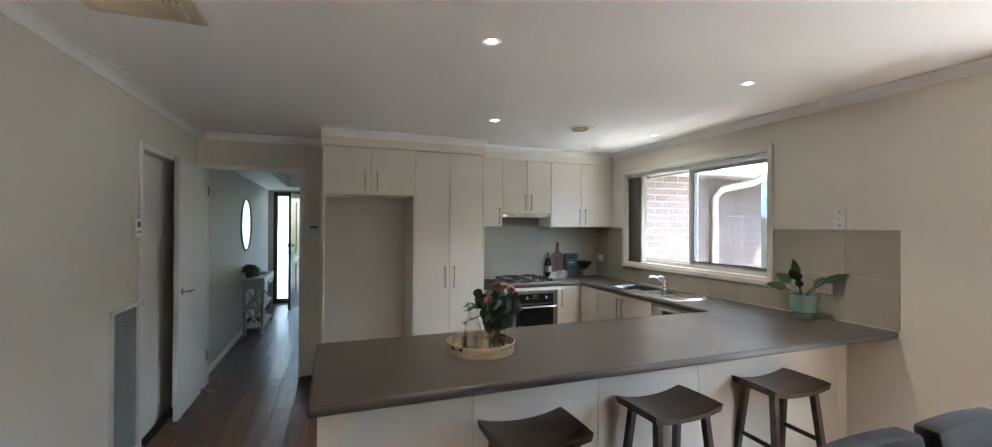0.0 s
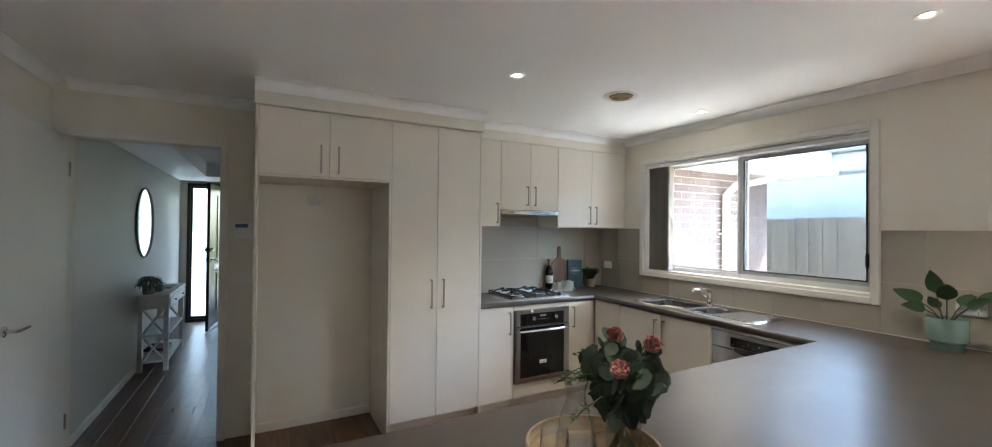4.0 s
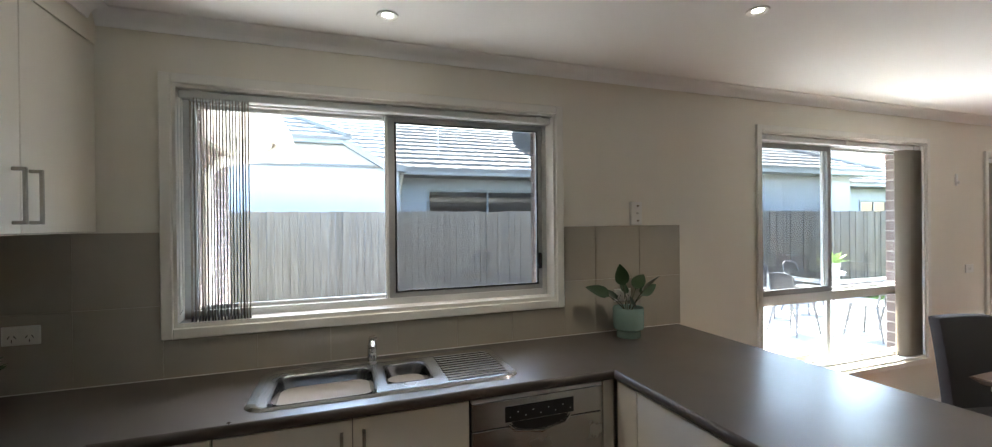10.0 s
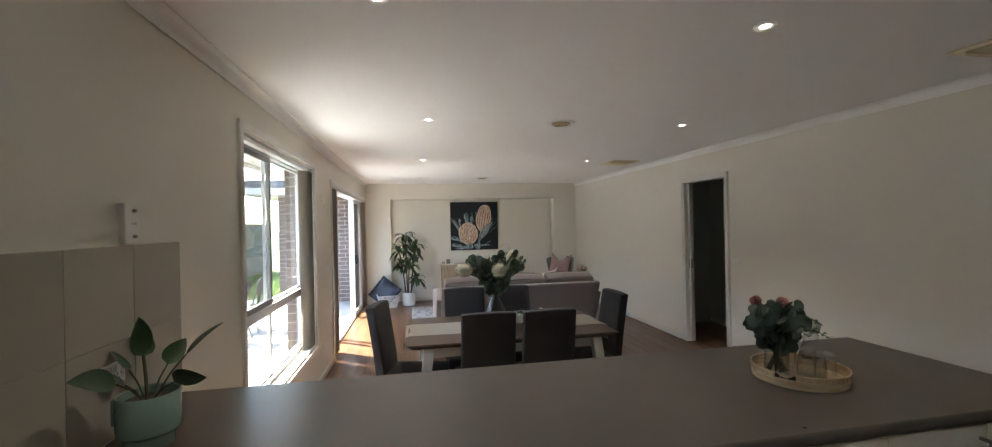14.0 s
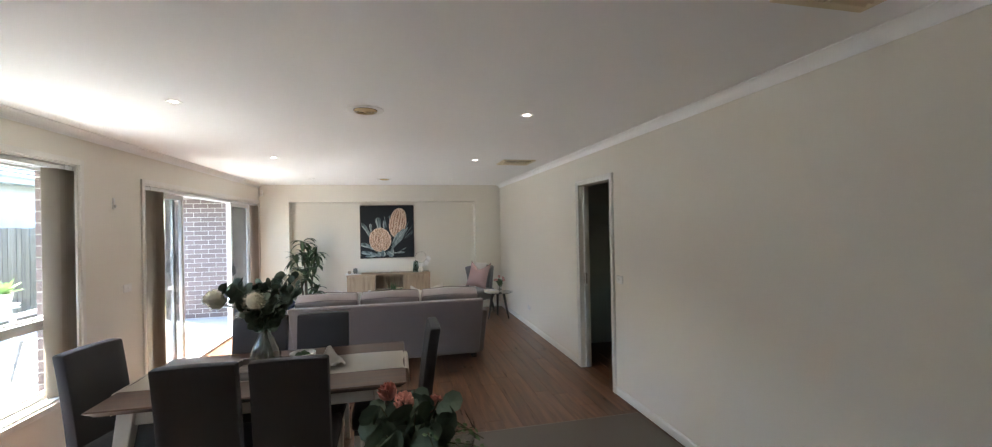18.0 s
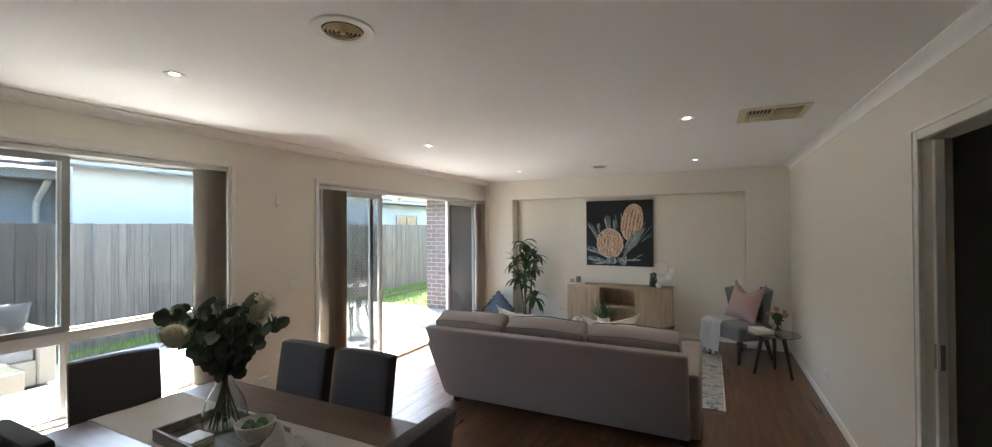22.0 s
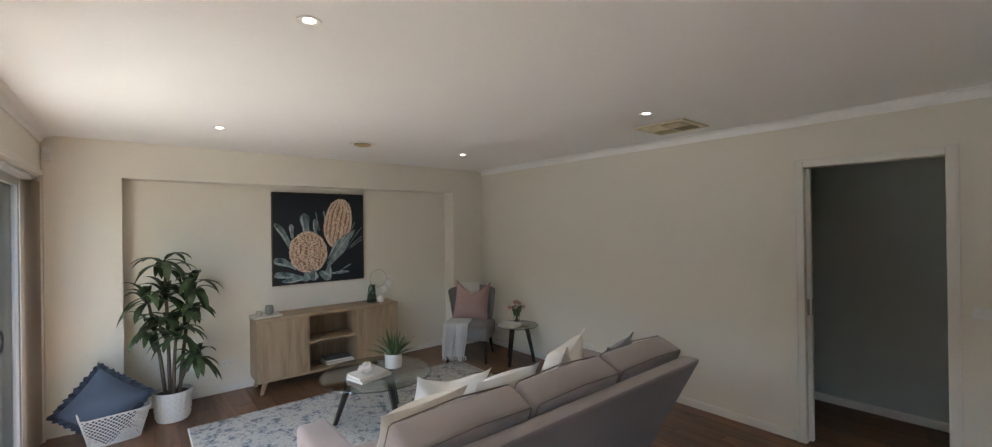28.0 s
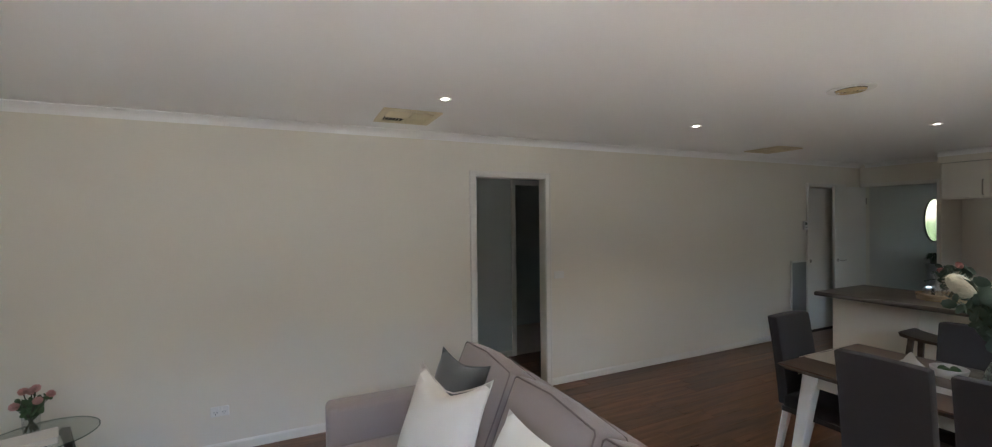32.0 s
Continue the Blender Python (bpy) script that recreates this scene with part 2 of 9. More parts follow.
M = dict(
    wall=surface("cream_wall_paint", (0.80, 0.755, 0.66), 0.62, grain=(300, 0.02), blotch=(1.1, 0.035), bump=(420, 0.035)),
    ceil=surface("white_ceiling_paint", (0.92, 0.912, 0.895), 0.8, grain=(200, 0.02), blotch=(0.8, 0.03), bump=(300, 0.02)),
    trim=surface("cream_gloss_trim", (0.80, 0.77, 0.71), 0.38, grain=(90, 0.02), blotch=(3, 0.03), bump=(60, 0.01)),
    hallwall=surface("hall_wall_paint", (0.70, 0.665, 0.61), 0.6, grain=(300, 0.02), blotch=(1.1, 0.03), bump=(420, 0.03)),
    # Wall paint past the pocket door, its dim light put into a darker colour.
    lobbywall_shaded=surface("grey_green_lobby_paint", (0.50, 0.525, 0.48), 0.6, grain=(300, 0.02), blotch=(1.1, 0.03), bump=(420, 0.03)),
    door=surface("cream_satin_door_paint", (0.80, 0.78, 0.73), 0.5, grain=(80, 0.02), blotch=(2, 0.03), bump=(40, 0.012)),
    cab=surface("cream_laminate", (0.76, 0.70, 0.61), 0.42, grain=(240, 0.035), blotch=(5, 0.03), bump=(240, 0.015), stretch=(1, 1, 0.12)),
    carcass=surface("shadowed_carcass_edge", (0.32, 0.28, 0.24), 0.6),
    bench=surface("brown_grey_stone_look_laminate", (0.086, 0.071, 0.060), 0.31, grain=(380, 0.25), blotch=(5, 0.10), bump=(500, 0.0)),
    tile=surface("taupe_porcelain_tile", (0.41, 0.37, 0.31), 0.16, grain=(180, 0.04), blotch=(3, 0.07), bump=(20, 0.012), rnd=0.06),
    grout=surface("pale_grout", (0.55, 0.50, 0.43), 0.85),
    steel=surface("brushed_stainless_steel", (0.47, 0.475, 0.47), 0.25, 1.0, grain=(160, 0.08), blotch=(4, 0.06), bump=(200, 0.02), stretch=(0.05, 1, 1)),
    # Sink steel again, with the bowls' inner shade put into a darker colour.
    bowlsteel_shaded=surface("satin_bowl_steel", (0.24, 0.25, 0.265), 0.22, 1.0, grain=(60, 0.06), blotch=(5, 0.08), bump=(120, 0.02)),
    hobsteel=surface("dark_brushed_hob_steel", (0.25, 0.255, 0.26), 0.24, 1.0, grain=(160, 0.06), blotch=(4, 0.06), bump=(200, 0.02)),
    bright=surface("polished_steel", (0.60, 0.60, 0.59), 0.15, 1.0, grain=(40, 0.04), blotch=(5, 0.05), bump=(30, 0.01)),
    chrome=surface("chrome", (0.75, 0.75, 0.75), 0.12, 1.0, grain=(20, 0.02), bump=(10, 0.0)),
    nickel=surface("satin_nickel", (0.40, 0.36, 0.31), 0.33, 1.0),
    alu=surface("silver_powder_coat", (0.66, 0.66, 0.65), 0.36, 0.1, bump=(300, 0.02)),
    alu_mid=surface("anodised_aluminium", (0.42, 0.425, 0.43), 0.38, 0.35, bump=(300, 0.02)),
    alu_dark=surface("grey_powder_coat", (0.36, 0.365, 0.36), 0.42, 0.2),
    white=surface("white_plastic", (0.80, 0.79, 0.75), 0.35, grain=(50, 0.02), bump=(80, 0.008)),
    ventring=surface("golden_cream_plastic", (0.58, 0.44, 0.23), 0.5, blotch=(9, 0.10)),
    ventback=surface("dusty_brown_duct", (0.10, 0.07, 0.04), 0.8),
    cream=surface("aged_cream_plastic", (0.74, 0.64, 0.44), 0.45, blotch=(9, 0.10)),
    black=surface("black_enamel", (0.012, 0.012, 0.013), 0.22, grain=(60, 0.1), bump=(60, 0.01)),
    blackiron=surface("cast_iron", (0.022, 0.022, 0.023), 0.5, bump=(200, 0.15)),
    blackglass=surface("black_glass", (0.010, 0.010, 0.011), 0.06, grain=(10, 0.02), bump=(10, 0.0)),
    blackwood=surface("black_stained_wood", (0.018, 0.015, 0.013), 0.4, stretch=(1, 1, 0.1)),
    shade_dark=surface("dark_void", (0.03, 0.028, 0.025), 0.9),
    blind=surface("taupe_blind_fabric", (0.40, 0.355, 0.295), 0.8, grain=(500, 0.12), bump=(500, 0.08), rnd=0.10),
    # Blind cloth where the sun falls on it: that light is in the colour.
    blind_pale=surface("beige_blind_fabric", (0.60, 0.51, 0.42), 0.8, grain=(500, 0.10), bump=(500, 0.08), rnd=0.06),
    sofa=surface("mauve_grey_woven_fabric", (0.31, 0.255, 0.24), 0.9, grain=(700, 0.22), blotch=(4, 0.08), bump=(900, 0.22), sheen=0.25),
    piping=surface("dark_taupe_piping", (0.20, 0.165, 0.155), 0.9, bump=(900, 0.2)),
    chairfab=surface("charcoal_woven_fabric", (0.036, 0.032, 0.033), 0.92, grain=(700, 0.30), blotch=(5, 0.10), bump=(900, 0.25), sheen=0.1),
    greyfab=surface("grey_armchair_fabric", (0.17, 0.165, 0.165), 0.9, grain=(700, 0.22), blotch=(5, 0.08), bump=(900, 0.22), sheen=0.2),
    linen=surface("ivory_linen", (0.70, 0.65, 0.58), 0.9, grain=(600, 0.12), blotch=(6, 0.06), bump=(500, 0.20)),
    whitefab=surface("white_cotton", (0.85, 0.835, 0.80), 0.9, grain=(500, 0.06), blotch=(6, 0.05), bump=(420, 0.2)),
    creamfab=surface("cream_fur", (0.70, 0.63, 0.54), 0.95, grain=(150, 0.18), blotch=(9, 0.1), bump=(160, 0.8)),
    pinkfab=surface("dusty_pink_linen", (0.385, 0.26, 0.245), 0.9, grain=(600, 0.15), blotch=(6, 0.1), bump=(500, 0.2)),
    slatefab=surface("slate_velvet", (0.085, 0.09, 0.09), 0.85, grain=(500, 0.2), bump=(500, 0.15), sheen=0.5),
    bluefab=surface("denim_blue_cotton", (0.066, 0.090, 0.132), 0.9, grain=(600, 0.2), blotch=(6, 0.12), bump=(500, 0.2)),
    runner=surface("oatmeal_linen_runner", (0.70, 0.65, 0.575), 0.92, grain=(800, 0.12), blotch=(4, 0.05), bump=(700, 0.2)),
    brownwood=ramp_surface("dark_walnut_stain", [(0.30, (0.040, 0.021, 0.013)), (0.55, (0.085, 0.045, 0.026)), (0.80, (0.12, 0.068, 0.04))], 9, (0.35, 5, 5), 0.32, 0.05),
    stoolwood=ramp_surface("dark_espresso_wood", [(0.30, (0.030, 0.019, 0.013)), (0.60, (0.070, 0.043, 0.028)), (0.85, (0.11, 0.068, 0.044))], 9, (0.5, 4, 1.2), 0.34, 0.05),
    oak=ramp_surface("limed_oak_veneer", [(0.25, (0.235, 0.16, 0.10)), (0.5, (0.34, 0.245, 0.155)), (0.8, (0.42, 0.315, 0.21))], 7, (3.0, 3.0, 0.30), 0.5, 0.06, distort=0.6),
    oaktop=ramp_surface("limed_oak_veneer_top", [(0.25, (0.235, 0.16, 0.10)), (0.5, (0.34, 0.245, 0.155)), (0.8, (0.42, 0.315, 0.21))], 7, (0.30, 3.0, 3.0), 0.5, 0.06, distort=0.6),
    board=ramp_surface("acacia_board", [(0.3, (0.10, 0.045, 0.022)), (0.6, (0.20, 0.10, 0.05)), (0.85, (0.28, 0.155, 0.08))], 8, (4, 1, 0.4), 0.5, 0.05),
    floorwood=ramp_surface("reddish_brown_plank", [(0.22, (0.060, 0.025, 0.012)), (0.45, (0.116, 0.053, 0.026)), (0.62, (0.168, 0.081, 0.041)), (0.85, (0.230, 0.117, 0.062))], 3.2, (7, 0.55, 1), 0.30, 0.025, rnd=0.36, detail=8.0, distort=0.8),
    paling=ramp_surface("weathered_paling", [(0.25, (0.070, 0.060, 0.049)), (0.5, (0.122, 0.107, 0.088)), (0.8, (0.172, 0.153, 0.128))], 6, (6, 6, 0.35), 0.9, 0.3, rnd=0.34),
    brick=surface("pinkish_brown_brick", (0.125, 0.093, 0.084), 0.85, grain=(70, 0.25), blotch=(9, 0.25), bump=(90, 0.4), rnd=0.30),
    mortar=surface("cream_mortar", (0.40, 0.37, 0.335), 0.95, grain=(150, 0.15), bump=(200, 0.4)),
    concrete=surface("patio_concrete", (0.275, 0.275, 0.265), 0.85, grain=(120, 0.12), blotch=(1.3, 0.14), bump=(150, 0.15)),
    soil=surface("garden_soil", (0.07, 0.05, 0.035), 0.95, grain=(40, 0.4), bump=(60, 0.8)),
    lawn=surface("lawn_ground", (0.085, 0.125, 0.03), 0.95, grain=(60, 0.4), blotch=(1.5, 0.3), bump=(80, 0.8)),
    grass=surface("grass_blades", (0.12, 0.20, 0.035), 0.8, rnd=0.2),
    render=surface("pale_blue_grey_render", (0.33, 0.345, 0.36), 0.85, grain=(90, 0.06), blotch=(0.8, 0.08), bump=(120, 0.2)),
    render_dark=surface("grey_render", (0.30, 0.33, 0.36), 0.85, grain=(90, 0.06), blotch=(0.8, 0.08), bump=(120, 0.2)),
    soffit=surface("cream_soffit_sheet", (0.78, 0.75, 0.69), 0.7),
    gutter=surface("cream_gutter_paint", (0.66, 0.63, 0.56), 0.45),
    gutter_grey=surface("grey_gutter_paint", (0.16, 0.17, 0.18), 0.5),
    asphalt=surface("weathered_asphalt", (0.075, 0.074, 0.072), 0.9, grain=(90, 0.25), blotch=(1.2, 0.15), bump=(120, 0.4)),
    terracotta=surface("terracotta_roof_tile", (0.27, 0.125, 0.075), 0.8, grain=(40, 0.2), blotch=(1.5, 0.15), bump=(30, 0.3)),
    rooftile=surface("grey_concrete_roof_tile", (0.115, 0.113, 0.11), 0.75, grain=(40, 0.2), blotch=(1.5, 0.15), bump=(60, 0.3), rnd=0.2),
    wicker=surface("sandy_wicker", (0.31, 0.275, 0.225), 0.8, grain=(90, 0.45), blotch=(5, 0.1), bump=(90, 0.9), stretch=(1, 1, 2.4)),
    greycush=surface("grey_outdoor_cushion", (0.20, 0.20, 0.205), 0.9, bump=(500, 0.2)),
    metalchair=surface("galvanised_chair_steel", (0.17, 0.17, 0.175), 0.4, 0.4),
    leafdark=surface("dark_glossy_leaf", (0.028, 0.062, 0.022), 0.33, grain=(30, 0.35), blotch=(8, 0.35), bump=(40, 0.1), rnd=0.3),
    leafdrac=surface("dracaena_leaf", (0.032, 0.060, 0.020), 0.42, grain=(30, 0.3), blotch=(7, 0.4), bump=(40, 0.1), rnd=0.3),
    leafgum=surface("eucalyptus_leaf", (0.085, 0.122, 0.088), 0.6, grain=(25, 0.3), blotch=(12, 0.45), bump=(40, 0.1)),
    leafherb=surface("herb_leaf", (0.075, 0.135, 0.055), 0.6, blotch=(25, 0.5)),
    leafgrey=surface("dusty_green_leaf", (0.10, 0.12, 0.085), 0.7, blotch=(20, 0.4)),
    leafpale=surface("pale_variegated_leaf", (0.35, 0.48, 0.17), 0.55, blotch=(20, 0.5)),
    stem=surface("green_brown_stem", (0.06, 0.065, 0.03), 0.6),
    cane=surface("ringed_cane_bark", (0.10, 0.075, 0.05), 0.85, grain=(30, 0.5), bump=(60, 0.6), stretch=(0.4, 0.4, 6)),
    petalwhite=surface("cream_banksia_petal", (0.66, 0.61, 0.47), 0.8, grain=(120, 0.3), blotch=(20, 0.2), bump=(160, 0.8)),
    petalpink=surface("coral_pink_petal", (0.60, 0.27, 0.23), 0.65, blotch=(25, 0.5)),
    petalpale=surface("pale_pink_petal", (0.62, 0.33, 0.29), 0.7, blotch=(25, 0.4)),
    ceramicgreen=surface("sage_glazed_ceramic", (0.22, 0.32, 0.285), 0.24, blotch=(6, 0.12), bump=(30, 0.02)),
    ceramicwhite=surface("matt_white_ceramic", (0.72, 0.69, 0.64), 0.55, blotch=(6, 0.05)),
    ceramicgrey=surface("grey_green_stoneware", (0.20, 0.205, 0.17), 0.4, blotch=(12, 0.25)),
    tan=surface("tan_stoneware", (0.42, 0.35, 0.27), 0.6, blotch=(15, 0.2)),
    bamboo=ramp_surface("woven_bamboo", [(0.3, (0.42, 0.29, 0.16)), (0.6, (0.58, 0.44, 0.28)), (0.85, (0.66, 0.53, 0.37))], 14, (1, 1, 6), 0.6, 0.2),
    traywood=ramp_surface("greyed_tray_wood", [(0.3, (0.17, 0.14, 0.115)), (0.6, (0.27, 0.235, 0.20)), (0.85, (0.34, 0.30, 0.26))], 8, (0.5, 4, 4), 0.6, 0.1),
    paper=surface("book_paper", (0.70, 0.66, 0.57), 0.85, grain=(300, 0.1), stretch=(1, 1, 12)),
    bookblue=surface("slate_blue_book_cloth", (0.05, 0.085, 0.095), 0.6),
    bookwhite=surface("white_book_cover", (0.66, 0.64, 0.60), 0.5),
    bookgrey=surface("grey_book_cover", (0.16, 0.165, 0.17), 0.55),
    bottle=surface("dark_wine_bottle_glass", (0.012, 0.010, 0.006), 0.08, coat=0.3),
    label=surface("cream_paper_label", (0.66, 0.62, 0.52), 0.7),
    foil=surface("bronze_foil", (0.32, 0.20, 0.09), 0.35, 0.8),
    canvas=surface("night_blue_black_canvas", (0.008, 0.013, 0.019), 0.7, grain=(400, 0.3), blotch=(4, 0.6), bump=(700, 0.2)),
    artleaf=ramp_surface("painted_grey_green_leaf", [(0.3, (0.045, 0.075, 0.085)), (0.5, (0.17, 0.225, 0.24)), (0.75, (0.36, 0.42, 0.43))], 5, (2.5, 2.5, 1.6), 0.7, 0.1, distort=0.8),
    artbank=ramp_surface("painted_banksia_flower", [(0.30, (0.50, 0.32, 0.215)), (0.48, (0.68, 0.48, 0.35)), (0.65, (0.77, 0.58, 0.45)), (0.85, (0.83, 0.69, 0.56))], 30, (1.2, 1, 1.0), 0.8, 0.3),
    artdark=surface("painted_banksia_shadow", (0.31, 0.175, 0.115), 0.8, blotch=(14, 0.5)),
    artpale=ramp_surface("painted_pale_leaf_streak", [(0.3, (0.22, 0.28, 0.29)), (0.5, (0.40, 0.46, 0.46)), (0.75, (0.60, 0.64, 0.62))], 12, (3, 3, 3), 0.7, 0.1),
    artbankpale=ramp_surface("painted_pale_banksia", [(0.35, (0.68, 0.50, 0.37)), (0.55, (0.80, 0.64, 0.51)), (0.75, (0.84, 0.73, 0.62))], 30, (1.2, 1, 1.0), 0.8, 0.3),
    frametimber=surface("dark_timber_edge", (0.09, 0.05, 0.03), 0.6),
    mirror=surface("silvered_mirror", (0.86, 0.86, 0.86), 0.02 + 0.08, 1.0, grain=(10, 0.0), blotch=(1, 0.0), bump=(10, 0.0)),
    frontdoor=ramp_surface("dark_mahogany_stain", [(0.3, (0.018, 0.010, 0.008)), (0.6, (0.045, 0.024, 0.017)), (0.85, (0.07, 0.04, 0.027))], 7, (4, 4, 0.4), 0.3, 0.05),
    whitepaint=surface("white_furniture_paint", (0.74, 0.735, 0.71), 0.42, blotch=(5, 0.05)),
    offtimber=surface("raw_pine_offcut", (0.46, 0.33, 0.20), 0.7),
    lcd=surface("grey_lcd", (0.18, 0.20, 0.17), 0.25),
    bluelcd=surface("blue_lcd", (0.10, 0.16, 0.32), 0.25),
    red=surface("red_ink", (0.45, 0.05, 0.04), 0.6), yellow=surface("yellow_ink", (0.60, 0.42, 0.06), 0.6), blueink=surface("blue_ink", (0.05, 0.22, 0.45), 0.6),
    ink=surface("grey_print", (0.30, 0.29, 0.27), 0.6), inkwhite=surface("white_print", (0.6, 0.6, 0.58), 0.6),
    lampglass=glow("lit_led_diffuser", (1.0, 0.95, 0.87), 2.5),
    pane=pane_material("window_glass", (0.965, 0.975, 0.97), 0.8),
    tabletop_glass=pane_material("clear_table_glass", (0.90, 0.94, 0.93), 1.5),
    screen_door=mesh_screen("screen_door_mesh", (0.05, 0.05, 0.05), 0.52),
    frosted=surface("frosted_glass", (0.86, 0.87, 0.87), 0.5, blotch=(3, 0.03)),
    screen=mesh_screen("fly_screen_mesh", (0.06, 0.06, 0.06), 0.36),
    glass=pane_material("clear_glass", (0.985, 0.99, 0.99), 1.7), glassgreen=pane_material("pale_green_glass", (0.945, 0.98, 0.978), 1.6),
    glassdark=pane_material("smoky_green_glass", (0.66, 0.75, 0.74), 1.5),
)

for cloth in ("blind", "blind_pale"):
    let_light_through(M[cloth], 0.14)
let_light_through(M["frosted"], 0.85)


# ---------------- mesh helpers ----------------
def box(bm, x0, x1, y0, y1, z0, z1, bev=0.0, seg=1):
    vs = [bm.verts.new((x, y, z)) for z in (z0, z1) for x, y in ((x0, y0), (x1, y0), (x1, y1), (x0, y1))]
    fs = [bm.faces.new([vs[i] for i in q]) for q in ((3, 2, 1, 0), (4, 5, 6, 7), (0, 1, 5, 4), (1, 2, 6, 5), (2, 3, 7, 6), (3, 0, 4, 7))]
    if bev:
        es = list({e for f in fs for e in f.edges})
        bmesh.ops.bevel(bm, geom=es, offset=bev, segments=seg, affect='EDGES', profile=0.5)
    return bm


def bx(*a, **k):
    return box(bmesh.new(), *a, **k)


def prism(bm, pts, axis, t0, t1):
    """A polygon (u, v) pushed along an axis from t0 to t1; u, v are the other two axes in order."""
    def place(u, v, t):
        return {"x": (t, u, v), "y": (u, t, v), "z": (u, v, t)}[axis]
    a = [bm.verts.new(place(u, v, t0)) for u, v in pts]
    b = [bm.verts.new(place(u, v, t1)) for u, v in pts]
    bm.faces.new(a)
    bm.faces.new(b[::-1])
    k = len(pts)
    for i in range(k):
        bm.faces.new((a[i], b[i], b[(i + 1) % k], a[(i + 1) % k]))
    bmesh.ops.recalc_face_normals(bm, faces=bm.faces)
    return bm


def slab(bm, axis, t0, t1, rect, holes):
    """A wall, floor or top between t0 and t1 along an axis, over rect (u0, u1, v0, v1), with rectangular holes through it."""
    us = sorted({rect[0], rect[1], *(min(max(h[i], rect[0]), rect[1]) for h in holes for i in (0, 1))})
    vs = sorted({rect[2], rect[3], *(min(max(h[i], rect[2]), rect[3]) for h in holes for i in (2, 3))})

    def solid(i, j):
        if not (0 <= i < len(us) - 1 and 0 <= j < len(vs) - 1):
            return False
        u, v = (us[i] + us[i + 1]) / 2, (vs[j] + vs[j + 1]) / 2
        return not any(h[0] < u < h[1] and h[2] < v < h[3] for h in holes)
    memo = {}

    def vert(i, j, t):
        if (i, j, t) not in memo:
            u, v = us[i], vs[j]
            memo[i, j, t] = bm.verts.new({"x": (t, u, v), "y": (u, t, v), "z": (u, v, t)}[axis])
        return memo[i, j, t]
    for i in range(len(us) - 1):
        for j in range(len(vs) - 1):
            if not solid(i, j):
                continue
            for t in (t0, t1):
                bm.faces.new((vert(i, j, t), vert(i + 1, j, t), vert(i + 1, j + 1, t), vert(i, j + 1, t)))
            for di, dj, e in ((-1, 0, ((i, j), (i, j + 1))), (1, 0, ((i + 1, j), (i + 1, j + 1))), (0, -1, ((i, j), (i + 1, j))), (0, 1, ((i, j + 1), (i + 1, j + 1)))):
                if not solid(i + di, j + dj):
                    bm.faces.new((vert(*e[0], t0), vert(*e[1], t0), vert(*e[1], t1), vert(*e[0], t1)))
    bmesh.ops.recalc_face_normals(bm, faces=bm.faces)
    return bm


def lathe(bm, prof, n=24, c=(0, 0, 0), squash=(1, 1)):
    rings = []
    for r, z in prof:
        if r < 1e-5:
            rings.append([bm.verts.new((c[0], c[1], c[2] + z))])
        else:
            rings.append([bm.verts.new((c[0] + squash[0] * r * math.cos(2 * math.pi * i / n), c[1] + squash[1] * r * math.sin(2 * math.pi * i / n), c[2] + z)) for i in range(n)])
    for a, b in zip(rings, rings[1:]):
        for i in range(n):
            j = (i + 1) % n
            if len(a) == 1 and len(b) == 1:
                continue
            if len(a) == 1:
                bm.faces.new((a[0], b[j], b[i]))
            elif len(b) == 1:
                bm.faces.new((a[i], a[j], b[0]))
            else:
                bm.faces.new((a[i], a[j], b[j], b[i]))
    bmesh.ops.recalc_face_normals(bm, faces=bm.faces)
    return bm


def tube(bm, pts, r, n=8, caps=True, closed=False):
    """A round bar along points; r is one radius or one a point."""
    pts = [Vector(p) for p in pts]
    rs = r if isinstance(r, (list, tuple)) else [r] * len(pts)
    rings, k = [], len(pts)
    side = None
    for i, p in enumerate(pts):
        a, b = (pts[(i - 1) % k], pts[(i + 1) % k]) if closed else (pts[max(i - 1, 0)], pts[min(i + 1, k - 1)])
        d = (b - a).normalized()
        if side is None:
            side = d.cross(Vector((0, 0, 1)) if abs(d.z) < 0.9 else Vector((1, 0, 0))).normalized()
        side = (side - d * side.dot(d)).normalized()
        up = d.cross(side)
        rings.append([bm.verts.new(p + rs[i] * (math.cos(2 * math.pi * q / n) * side + math.sin(2 * math.pi * q / n) * up)) for q in range(n)])
    pairs = list(zip(rings, rings[1:])) + ([(rings[-1], rings[0])] if closed else [])
    for a, b in pairs:
        for q in range(n):
            bm.faces.new((a[q], a[(q + 1) % n], b[(q + 1) % n], b[q]))
    if caps and not closed:
        bm.faces.new(rings[0][::-1])
        bm.faces.new(rings[-1])
    bmesh.ops.recalc_face_normals(bm, faces=bm.faces)
    return bm


def arc(c, r, a0, a1, n, plane="xy"):
    out = []
    for i in range(n + 1):
        a = radians(a0 + (a1 - a0) * i / n)
        u, v = r * math.cos(a), r * math.sin(a)
        out.append({"xy": (c[0] + u, c[1] + v, c[2]), "xz": (c[0] + u, c[1], c[2] + v), "yz": (c[0], c[1] + u, c[2] + v)}[plane])
    return out


